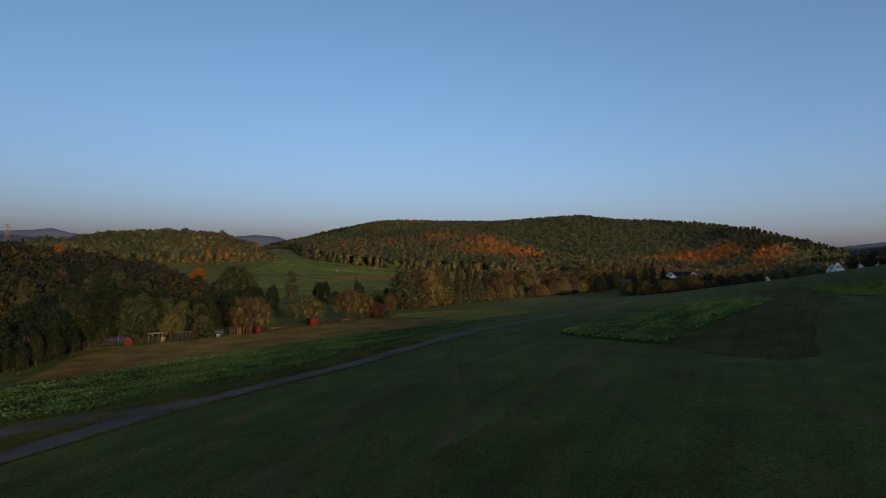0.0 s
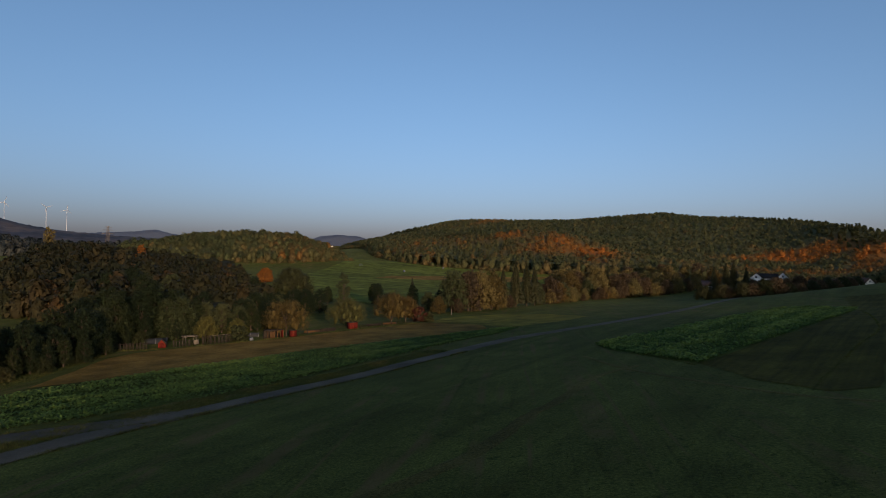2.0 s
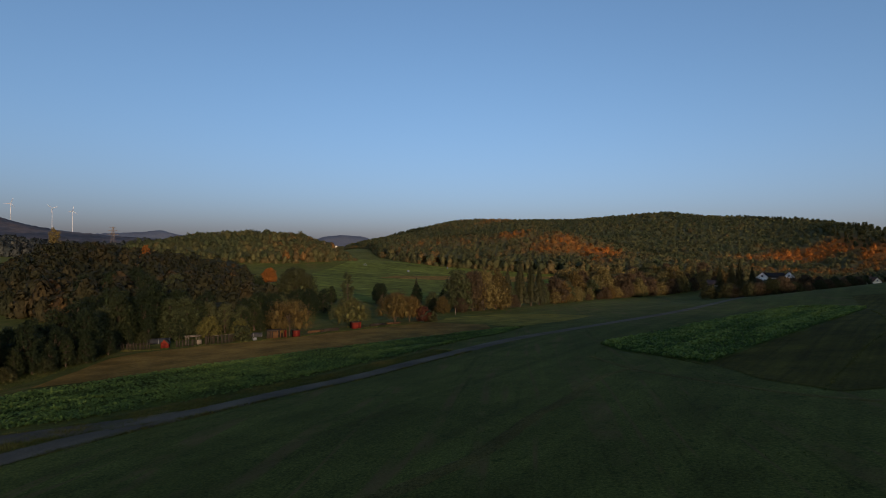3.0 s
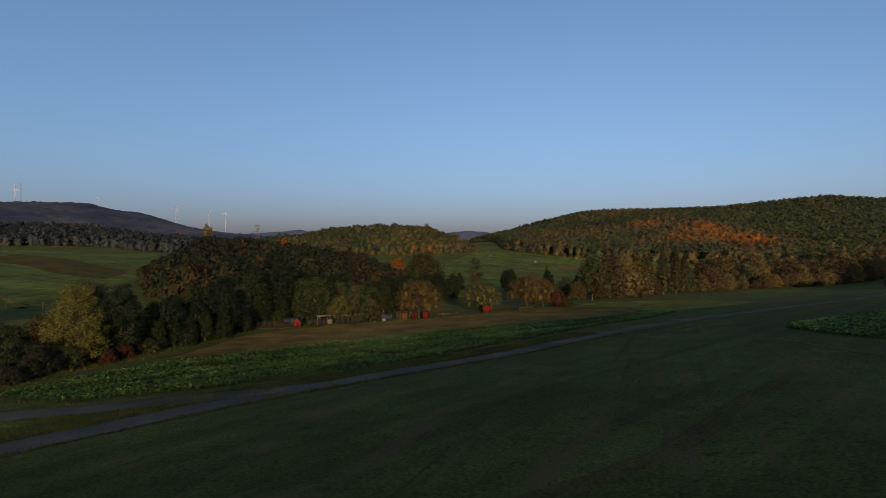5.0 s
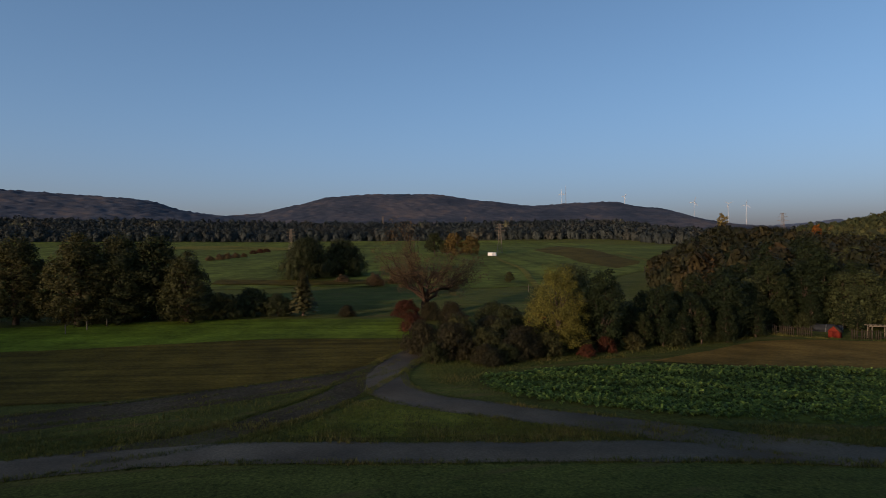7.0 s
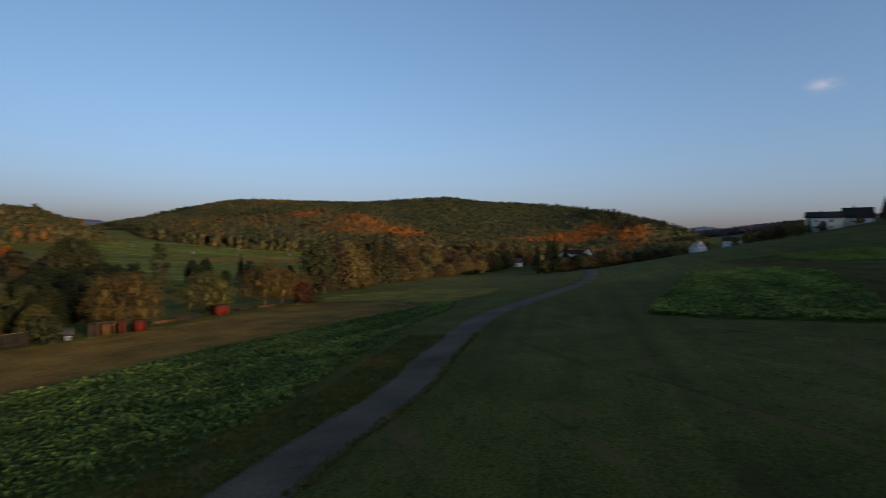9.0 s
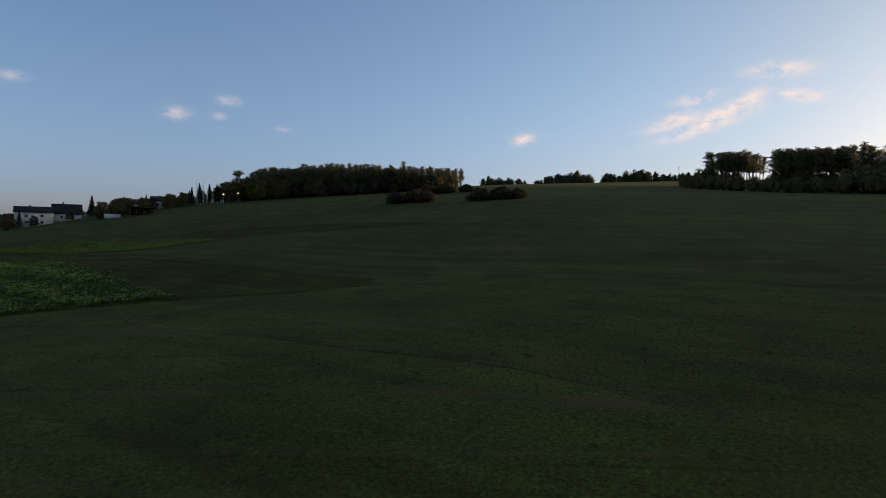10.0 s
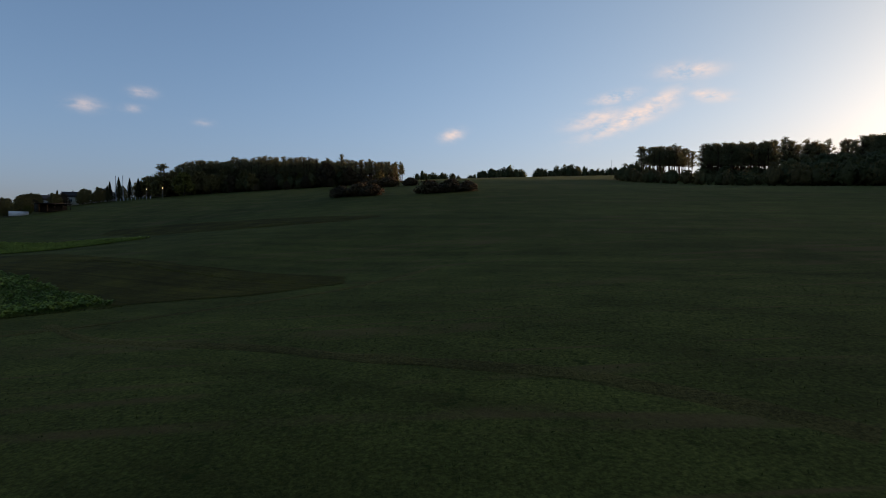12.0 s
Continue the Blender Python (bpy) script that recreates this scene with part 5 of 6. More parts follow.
for bx, by, s, k in ((252, 170, 0.9, 0), (247, 149, 0.8, 0), (249, 140, 0.7, 2), (247, 130, 0.75, 0), (246, 121, 0.6, 2), (243, 104, 0.5, 2), (244, 84, 0.75, 2), (242, 78, 0.6, 2), (243, 70, 0.55, 0), (240, 112, 0.35, 2), (240, 92, 0.35, 2), (238, 125, 0.3, 2), (258, 178, 0.8, 0), (252, 108, 0.7, 1), (255, 172, 1.0, 0), (250, 180, 0.85, 0), (252, 156, 1.0, 0), (253, 145, 1.0, 0), (252, 135, 0.9, 0), (252, 126, 0.9, 2), (251, 116, 0.8, 0), (250, 100, 0.75, 2), (250, 90, 0.7, 0), (262, 172, 1.05, 0), (262, 184, 0.9, 0)):
    again(EDGE[k], bx, by, rnd.uniform(0, 360), s)
for bx, by, s in ((262, 179, 0.62), (256, 182, 0.5), (270, 177, 0.7), (250, 188, 0.55)):
    again(FIRS[0], bx, by, rnd.uniform(0, 360), s)
for bx, by, sc in ((246, 170, 1.0), (251, 174, 1.0)):
    again(PINES[int(bx) % 5], bx, by, rnd.uniform(0, 360), sc)
    again(EDGE[0], bx - 1.5, by + 2, rnd.uniform(0, 360), sc * 0.8, 1.1)
MOUNDS = [tree("bush", broadleaf(215 + i, 4.4, 8, 0.0, 24, 80, 0.34, 0.6), M_BARK, L_BROWN, bx, by, "rounded dark brown bush in the meadow", 0, category="bush", parts=("stem", "crown")) for i, (bx, by) in enumerate(((147, 68), (140, 41)))]
for b in MOUNDS:
    b.scale = (1.0, 1.0, 0.78)
for bx, by, s, k in ((149, 74, 0.9, 1), (144, 64, 0.85, 0), (139, 47, 0.95, 0), (141, 36, 0.8, 1), (190, 62, 1.0, 0), (191, 54, 0.8, 1), (189, 68, 0.8, 1), (196, 70, 0.9, 0)):
    again(MOUNDS[k], bx, by, rnd.uniform(0, 360), s, 0.78)
# the other wood, from a loose group to the dense stand; its unseen end is added for shade
for a, b in zip(*scatter([(288, -82), (300, -72), (312, -88), (296, -104), (286, -96)], 3.9, rng)):
    again(rnd.choice(PINES), a, b, rnd.uniform(0, 360), rnd.uniform(1.05, 1.2))
x, y = scatter([(258, -102), (272, -94), (284, -104), (276, -120), (232, -132), (170, -128), (140, -118), (124, -104), (104, -112), (92, -132), (60, -190), (90, -196), (140, -160), (200, -148)], 3.1, rng)
front = inside(x, y, [(258, -98), (272, -92), (286, -104), (274, -114), (232, -122), (170, -116), (140, -108), (124, -94), (104, -100), (86, -130), (98, -136), (106, -120), (126, -112), (142, -126), (172, -134), (232, -140)])
for a, b in zip(x[front], y[front]):
    again(rnd.choice(PINES), a, b, rnd.uniform(0, 360), rnd.uniform(1.14, 1.22))
stand("pine_wood", PINE_MESHES, x[~front][::3], y[~front][::3], 4, rng.uniform(1.1, 1.3, len(x[~front][::3])), M_PINEBARK, L_PINE, "dense dark pine stand on the ridge")
x, y = scatter([(215, -96), (170, -100), (140, -102), (112, -98), (92, -112), (66, -178), (90, -190), (112, -132), (150, -124), (215, -126)], 4.2, rng)
spread("pine_wood_understorey", UNDER_CROWNS, x, y, terrain(x, y) - 0.6, rng.uniform(9, 14, len(x)), rng.uniform(0, 0.4, len(x)), L_FOREST, rng, "tall dark undergrowth that closes the pine stand", "undergrowth")
line = spline([(284, -57), (262, -56), (240, -61), (220, -72), (196, -82), (170, -92), (140, -98), (116, -98), (96, -108), (80, -136), (50, -190)], 1.5)
x = np.array([p.x for p in line]) + rng.uniform(-4, 4, len(line))
y = np.array([p.y for p in line]) + rng.uniform(-6, 3, len(line))
spread("wood_edge_scrub", UNDER_CROWNS, x, y, terrain(x, y) - 0.4, rng.uniform(5, 7.5, len(x)) + 2.5 * (x < 190), rng.uniform(0.1, 0.6, len(x)), L_FOREST, rng, "brown scrub along the foot of the pine stand", "undergrowth")
x, y = scatter([(254, -99), (272, -93), (292, -107), (276, -122), (232, -134), (170, -130), (170, -116), (232, -124)], 3.8, rng)
spread("pine_wood_understorey", UNDER_CROWNS, x, y, terrain(x, y) - 0.6, rng.uniform(6.5, 10, len(x)), rng.uniform(0, 0.4, len(x)), L_FOREST, rng, "tall dark undergrowth that closes the pine stand", "undergrowth")
# tree row on the skyline
u = np.linspace(0, 1, 140)
x, y = 720 - 25 * u + rng.uniform(-8, 8, 140), 64 - 310 * u + rng.uniform(-3, 3, 140)
lump = 0.65 + 0.35 * np.sin(u * 23) + 0.2 * np.sin(u * 51)
k = lump > 0.2
spread("skyline_trees", UNDER_CROWNS + [(v * np.array([0.9, 0.9, 1.2]), f) for v, f in UNDER_CROWNS], x[k], y[k], terrain(x[k], y[k]) - 0.4, (rng.uniform(10, 15, 140) * (0.75 + 0.5 * lump) * np.where(u < 0.3, 0.75, 1.0))[k], rng.uniform(0, 0.35, int(k.sum())), L_FOREST, rng, "dark row of trees on the skyline", "tree row")


# ---- crops and long grass ----
def leafy_plant(seed, n=11, high=0.5, wide=0.42):
    """A crop plant: broad leaves that arch outwards from one foot."""
    r = np.random.RandomState(seed)
    vs, fs = [], []
    for i in range(n):
        w, a = i * 2.4 + r.uniform(-0.4, 0.4), r.uniform(0.25, 1.0)
        d, s = np.array([math.cos(w), math.sin(w), 0]), np.array([-math.sin(w), math.cos(w), 0])
        p0 = np.array([0, 0, high * r.uniform(0.1, 0.5)])
        p1 = p0 + d * wide * a * 0.6 + np.array([0, 0, high * r.uniform(0.35, 0.6)])
        p2 = p1 + d * wide * a * 0.6 - np.array([0, 0, high * r.uniform(-0.1, 0.3)])
        k = len(vs)
        vs += [p0, p1 + s * 0.11, p2, p1 - s * 0.11]
        fs.append((k, k + 1, k + 2, k + 3))
    return np.array(vs), np.array(fs)


def grass_tuft(seed, n=6, high=0.3):
    r = np.random.RandomState(seed)
    vs, fs = [], []
    for i in range(n):
        w, lean = r.uniform(0, 6.283), r.uniform(0.05, 0.28)
        d, s = np.array([math.cos(w), math.sin(w), 0]), np.array([-math.sin(w), math.cos(w), 0]) * 0.018
        h, o = high * r.uniform(0.5, 1.1), np.array([r.normal() * 0.1, r.normal() * 0.1, 0])
        k = len(vs)
        vs += [o - s * 1.6, o + s * 1.6, o + d * lean + np.array([0, 0, h])]
        fs.append((k, k + 1, k + 2))
    return np.array(vs), np.array(fs)


PLANTS = [leafy_plant(300 + i) for i in range(5)]
TUFTS = [grass_tuft(320 + i) for i in range(5)]
rng = np.random.RandomState(31)
for poly, gap, high, base, label in ((CROP_A, 0.41, (0.45, 0.85), 0.46, "knee-high leafy catch crop plants"), (CROP_B, 0.62, (0.8, 1.25), 0.60, "thick green crop plants on the slope"), (YELLOW, 0.62, (0.6, 0.85), 1.0, "yellow-green crop plants on the slope")):
    x, y = scatter(poly, gap, rng)
    along, across = x * 0.58 + y * 0.81, x * 0.81 - y * 0.58
    if poly is CROP_A:      # the rank outer row beside the verge
        rim = np.array([(p.x, p.y) for p in spline([(-64, 50.5), (-58, 51), (-52.5, 54), (-45, 60.3), (-39.3, 67.8), (-33.6, 77.8), (-27.8, 89.8), (-20, 104.8), (-12.5, 120.8), (-3, 134.8)], 0.16)])
        x, y = np.concatenate([x, rim[:, 0] + rng.normal(size=len(rim)) * 0.7]), np.concatenate([y, rim[:, 1] + rng.normal(size=len(rim)) * 0.5])
        along, across = x * 0.58 + y * 0.81, x * 0.81 - y * 0.58
    lush = 1.1 * patch_noise(along / 6, across, 3.4, 5.0) + 0.6 * patch_noise(x, y, 3.0, 8.0)
    keep = rng.uniform(size=len(x)) < 0.85 + 0.6 * lush
    x, y, lush = x[keep], y[keep], lush[keep]
    scale = rng.uniform(*high, len(x)) * (1 + 0.35 * lush)
    tint = np.clip(base + 0.45 * lush + rng.normal(size=len(x)) * 0.14, 0, 1)
    spread("crop_plants", PLANTS, x, y, terrain(x, y), scale, tint, L_CROP, rng, label, "crop", leafy=False)


def verge(points, near, far, n, base, rng):
    """Long grass beside a lane: places between near and far metres to its left (positive) or right."""
    line = spline(points, 1.0)
    k = rng.randint(1, len(line) - 1, n)
    u = rng.uniform(near, far, n)
    out = []
    for i, o in zip(k, u):
        t = (line[i + 1] - line[i - 1]).normalized()
        s = rng.uniform(-0.6, 0.6)
        out.append((line[i].x - t.y * o + t.x * s, line[i].y + t.x * o + t.y * s))
    out = np.array(out)
    return out[:, 0], out[:, 1]


sets = [verge(ROAD[1:12], 1.6, 6.5, 13000, 0.5, rng), verge(ROAD[1:12], -2.3, -1.6, 2600, 0.5, rng)]
sets.append(verge([(74, 135), (67, 119.7), (53.5, 93.3), (44, 81), (33, 66), (27, 57)], -0.1, 0.2, 600, 0.4, rng))
sets.append(verge([(14, 104), (18, 90), (22.5, 75)], -0.2, 0.2, 300, 0.4, rng))
for edge in (TRACK_A, TRACK_B, BRANCH):
    sets += [verge(edge, 1.75, 2.6, 1300, 0.4, rng), verge(edge, -2.6, -1.75, 1300, 0.4, rng)]
sets.append(verge([(-79, 104.5), (-72, 107.5), (-65.5, 112.5), (-58, 119.5), (-50, 128.5), (-43, 139), (-36, 149.5), (-26, 160)], -0.9, 0.7, 3200, 0.4, rng))
sets += [verge(TRACK_A, -0.3, 0.3, 260, 0.4, rng), verge(TRACK_B, -0.35, 0.35, 500, 0.4, rng)]
island = [(-54.2, 31), (-57.5, 33.5), (-60.8, 37.5), (-61.3, 39.3), (-58.5, 41), (-55, 43.6), (-50.5, 46.8), (-44.2, 51), (-46, 46.8), (-49.8, 39.5), (-51.8, 35)]
corner = [(-67, 39), (-63.5, 38.2), (-60.5, 33.6), (-57, 28), (-56.8, 20), (-57, 8), (-61.5, 8), (-63.2, 19), (-64.6, 25), (-66.6, 31)]
bank = [(-86, 57), (-80, 53), (-74, 48.5), (-66, 46.5), (-56, 50), (-60, 52), (-67, 53), (-70, 64), (-69, 74), (-74, 97), (-78, 110), (-81, 108), (-78, 92), (-75, 72)]
for poly, gap in ((island, 0.28), (corner, 0.4), (bank, 0.4)):
    sets.append(scatter(poly, gap, rng))
x, y = np.concatenate([s[0] for s in sets]), np.concatenate([s[1] for s in sets])
k = ~inside(x, y, CROP_A)
x, y = x[k], y[k]
dry = patch_noise(x, y, 4.0, 6.0)
spread("long_grass", TUFTS, x, y, terrain(x, y), rng.uniform(0.4, 0.95, len(x)) * (1 + 0.6 * dry), np.clip(0.4 + 0.65 * dry + rng.normal(size=len(x)) * 0.15, 0, 1), L_GRASS, rng, "long uncut grass along the lanes", "grass", leafy=False)
field("verge", island, M_VERGE, "rough grass island between the lanes", 0.04, 3.0)
x, y = scatter([(-50, 18), (-42, 42), (-34, 56), (-12, 95), (12, 100), (22, 70), (22, 40), (10, 10), (-20, 2)], 0.75, rng)
dry = patch_noise(x, y, 5.0, 2.0)
k = rng.uniform(size=len(x)) < 0.5 + 0.6 * dry
x, y, dry = x[k], y[k], dry[k]
spread("meadow_grass", TUFTS, x, y, terrain(x, y), rng.uniform(0.25, 0.5, len(x)), np.clip(0.15 + 0.5 * dry, 0, 0.7), L_GRASS, rng, "short tufted grass of the meadow", "grass", leafy=False)



# ---- built things ----
M_WHITE = plain_mat("white_render", (0.72, 0.7, 0.67), 0.85, vary=0.1, scale=1.5)
M_CREAM = plain_mat("cream_render", (0.72, 0.66, 0.52), 0.85, vary=0.1, scale=1.5)
M_ROOF = plain_mat("dark_grey_roof_tiles", (0.032, 0.027, 0.025), 0.95, vary=0.35, scale=5, bump=0.05)
M_BROWNROOF = plain_mat("brown_roof_tiles", (0.10, 0.055, 0.04), 0.75, vary=0.35, scale=5, bump=0.05)
M_FRAME = plain_mat("white_painted_wood", (0.7, 0.7, 0.68), 0.5, vary=0.08)
M_PANE = plain_mat("dark_window_glass", (0.02, 0.025, 0.03), 0.08, vary=0.2, bump=0)
M_BOARD = plain_mat("weathered_grey_boards", (0.034, 0.026, 0.018), 0.9, vary=0.4, scale=6, bump=0.03)
M_WARMBOARD = plain_mat("warm_brown_boards", (0.10, 0.052, 0.02), 0.9, vary=0.35, scale=6, bump=0.03)
M_REDPAINT = plain_mat("red_brown_paint", (0.13, 0.016, 0.008), 0.85, vary=0.3, scale=5, bump=0.02)
M_DARKRED = plain_mat("dark_red_paint", (0.085, 0.009, 0.005), 0.85, vary=0.3, scale=5, bump=0.02)
M_STEEL = plain_mat("galvanised_steel", (0.2, 0.195, 0.185), 0.65, 0.2, vary=0.2)
M_PYLON = plain_mat("weathered_pylon_steel", (0.17, 0.135, 0.10), 0.8, vary=0.2)
M_PALE = plain_mat("pale_grey_metal", (0.42, 0.43, 0.45), 0.5, 0.1, vary=0.08)
M_SHEET = plain_mat("white_plastic_sheet", (0.11, 0.115, 0.12), 0.6, vary=0.15, scale=2)
M_TUNNEL = plain_mat("grey_plastic_sheet", (0.035, 0.036, 0.037), 0.85, vary=0.3, scale=2)
M_DARKCLOTH = plain_mat("dark_tarpaulin", (0.024, 0.026, 0.028), 0.9, vary=0.3)
M_LAMPGLOW = plain_mat("lit_sodium_lamp", (1.0, 0.5, 0.14), 0.4, vary=0.0, bump=0, glow=5.0)
CUBE_FACES = np.array([(0, 3, 2, 1), (4, 5, 6, 7), (0, 1, 5, 4), (1, 2, 6, 5), (2, 3, 7, 6), (3, 0, 4, 7)])


def block(cx, cy, cz, sx, sy, sz):
    """A box by its centre and size."""
    v = np.array([(-1, -1, -1), (1, -1, -1), (1, 1, -1), (-1, 1, -1), (-1, -1, 1), (1, -1, 1), (1, 1, 1), (-1, 1, 1)], float) / 2
    return v * (sx, sy, sz) + (cx, cy, cz), CUBE_FACES


def beam(a, b, wide):
    return tube([a, b], [wide / 2, wide / 2], 4)


def part(name, pieces, mat, parent, label=""):
    return mesh_object(name, *(joined(pieces) if isinstance(pieces, list) else pieces), mat, parent, label=label)


def at_ground(root, x, y, turn=0.0, scale=1.0):
    root.matrix_basis = pose(x, y, ground_z(x, y), 0, 0, turn) @ Matrix.Diagonal((scale, scale, scale, 1))
    return root


def prism(w, d, z0, rise, over=0.0):
    """The triangular gable body over a plan w x d, its ridge along y."""
    w, d = w / 2 + over, d / 2 + over
    v = np.array([(-w, -d, z0), (w, -d, z0), (0, -d, z0 + rise), (-w, d, z0), (w, d, z0), (0, d, z0 + rise)])
    return v, [(0, 1, 2), (3, 5, 4), (0, 3, 4, 1), (0, 2, 5, 3), (1, 4, 5, 2)]


def roof_slabs(w, d, z0, rise, over=0.5, thick=0.22):
    """Two sloping slabs that meet at a ridge along y."""
    out = []
    for s in (-1, 1):
        ex, ez = s * (w / 2 + over), z0 - rise * over / (w / 2)
        a, b, n = np.array([ex, 0, ez]), np.array([0, 0, z0 + rise]), thick
        v = np.array([(a[0], -d / 2 - over, a[2]), (b[0], -d / 2 - over, b[2]), (b[0], d / 2 + over, b[2]), (a[0], d / 2 + over, a[2])])
        v = np.concatenate([v, v + (0, 0, n)])
        out.append((v, CUBE_FACES))
    return out


def house(x, y, turn, w, d, storeys, rise, wall, roof, label, rows=2, name="house"):
    """A gabled house, its ridge along its depth: walls, roof, chimney, windows with panes, a door."""
    h = 2.75 * storeys + 0.4
    root = new(name)
    body = mesh_object("wall", block(0, 0, h / 2 - 0.6, w, d, h + 1.2)[0], CUBE_FACES, wall, root)
    v, f = prism(w, d, h, rise)
    mesh_object("gable", v, f, wall, root)
    part("roof", roof_slabs(w, d, h, rise), roof, root, "dark tiled gable roof")
    part("chimney", block(w * 0.16, d * 0.12, h + rise * 0.75, 0.6, 0.6, rise * 0.9 + 0.6), M_BROWNROOF, root)

    def window(px, py, pz, along):
        sx, sy = (1.25, 0.1) if along == "x" else (0.1, 1.25)
        win = part("window", block(px, py, pz, sx, sy, 1.35), M_FRAME, root)
        o = 0.052 if (py if along == "x" else px) > 0 else -0.052
        for k in (-0.28, 0.28):
            if along == "x":
                part("pane", block(px + k, py + o, pz, 0.5, 0.02, 1.15), M_PANE, win)
            else:
                part("pane", block(px + o, py + k, pz, 0.02, 0.5, 1.15), M_PANE, win)
    for s in range(storeys):
        for k in range(rows):
            u = ((k + 0.5) / rows - 0.5) * w * 0.8
            if not (s == 0 and k == 0):
                window(u, -d / 2 - 0.03, 1.5 + 2.75 * s, "x")
            window(-w / 2 - 0.03, ((k + 0.5) / rows - 0.5) * d * 0.8, 1.5 + 2.75 * s, "y")
    if rise > 2.6:
        window(0, -d / 2 - 0.03, h + rise * 0.3, "x")
    part("door", block(-w * 0.2, -d / 2 - 0.04, 1.05, 1.0, 0.1, 2.1), M_BROWNROOF, root)
    at_ground(root, x, y, turn)
    return tagged(root, label, "house", "village houses")


house(203, 244, 38, 9.5, 14, 2, 2.4, M_CREAM, M_ROOF, "cream two-storey house with low dark roof", 2)
house(216, 239, 40, 9, 11, 1, 4.2, M_WHITE, M_ROOF, "white house with a steep dark roof")
house(236, 222, 40, 10, 12, 1, 2.6, M_WHITE, M_ROOF, "white hillside house with dark roof")
house(229, 211, 38, 8, 9, 1, 2.0, M_WHITE, M_BROWNROOF, "small white house with brown roof")
house(249, 200, -50, 9, 11, 1, 2.6, M_WHITE, M_ROOF, "white gabled house below the wood")
house(238, 206, 30, 10, 10, 1, 2.4, M_CREAM, M_ROOF, "pale house with dark roof beside spruces")
house(-868, 628, 50, 12, 20, 1, 3.0, M_WHITE, M_ROOF, "long white farm building in the far wood")
house(-250, 790, 20, 9, 12, 2, 3.0, M_CREAM, M_ROOF, "pale house beyond the wooded knoll")
house(327.2, 474.8, -38, 9.0, 10, 2, 6.0, M_WHITE, M_ROOF, "white gabled village house with dark roof")
house(328.5, 484, -38, 8.5, 10, 2, 5.6, M_WHITE, M_ROOF, "white gabled village house with dark roof")
house(316, 426, 40, 10, 11, 2, 3.2, M_WHITE, M_ROOF, "pale village house among trees")
house(330, 420, 60, 10, 11, 1, 3.0, M_WHITE, M_ROOF, "white village house among trees")
house(157, 402, -22, 7.5, 11, 2, 3.4, M_WHITE, M_ROOF, "white gabled house in the valley with dark roof")
house(164, 402, -112, 8, 11, 2, 2.6, M_WHITE, M_ROOF, "long white house in the valley, its eaves towards the lane", 3)
house(170.5, 396, -22, 6.5, 10, 2, 3.4, M_WHITE, M_ROOF, "white gabled house in the valley with dark roof")
house(136, 440, 60, 9, 12, 1, 3.0, M_WHITE, M_BROWNROOF, "white house behind the stream trees")
house(212, 415, 20, 8, 9, 1, 3.0, M_WHITE, M_BROWNROOF, "small pale house in the valley")
house(236, 428, 20, 8, 9, 1, 3.0, M_CREAM, M_BROWNROOF, "small pale house in the valley")
# trees between the houses
for bx, by, s, k in ((188, 243, 0.62, 0), (184, 250, 0.55, 2), (192, 262, 0.6, 0), (180, 255, 0.5, 2), (200, 262, 0.7, 0), (221, 226, 0.5, 0), (226, 228, 0.55, 0), (188, 203, 0.52, 0), (184, 199, 0.5, 0), (193, 206, 0.6, 0), (186, 193, 0.32, 1), (218, 202, 0.5, 0),
                     (230, 196, 0.55, 0), (238, 193, 0.5, 0), (210, 206, 0.4, 2), (320, 414, 0.6, 0), (326, 402, 0.6, 0), (311, 404, 0.85, 0), (307, 397, 0.8, 2), (306, 411, 0.7, 0), (313, 396, 0.75, 0), (335, 410, 0.7, 0), (280, 444, 0.4, 0), (272, 440, 0.55, 0), (262, 438, 0.6, 2), (250, 430, 0.6, 0), (225, 420, 0.6, 2), (200, 415, 0.55, 0), (160, 428, 0.7, 0), (150, 436, 0.7, 0), (252, 340, 0.5, 0), (262, 335, 0.6, 0), (219, 211, 0.6, 0), (224, 203, 0.5, 2), (199, 204, 0.55, 0), (233, 200, 0.6, 0), (206, 230, 0.4, 0), (240, 197, 0.55, 0), (196, 252, 0.55, 0), (188, 258, 0.6, 0), (192, 235, 0.4, 2), (221, 217, 0.62, 0), (228, 220, 0.65, 0), (203, 207, 0.6, 0), (196, 199, 0.5, 0), (222, 194, 0.5, 0), (228, 190, 0.5, 0), (222, 206, 0.55, 0), (246, 190, 0.6, 0), (250, 184, 0.7, 0), (246, 200, 0.6, 0)):
    again(EDGE[k], bx, by, rnd.uniform(0, 360), s)
for bx, by, s in ((219, 229, 0.56), (250, 184, 0.6), (246, 182, 0.5), (231, 210, 0.42), (242, 189, 0.66), (240, 192, 0.5), (190, 240, 0.42), (236, 191, 0.42)):
    again(SPRUCE if s < 0.6 else FIRS[1], bx, by, rnd.uniform(0, 360), s * (1.5 if s < 0.6 else 0.9))


def street_lamp(x, y):
    root = new("street_lamp")
    part("pole", [tube([(0, 0, -0.3), (0, 0, 4.6)], [0.08, 0.05], 8)], M_STEEL, root)
    part("arm", [beam((0, 0, 4.55), (-0.5, -0.3, 4.7), 0.06)], M_STEEL, root)
    part("lamp_head", block(-0.62, -0.38, 4.72, 0.75, 0.4, 0.14), M_STEEL, root)
    part("bulb", [leaf_free_globe(0.22, (-0.62, -0.38, 4.55))], M_LAMPGLOW, root, "glowing orange sodium bulb")
    return tagged(at_ground(root, x, y), "lit street lamp with orange glow by the wood", "street lamp", "street lamps")


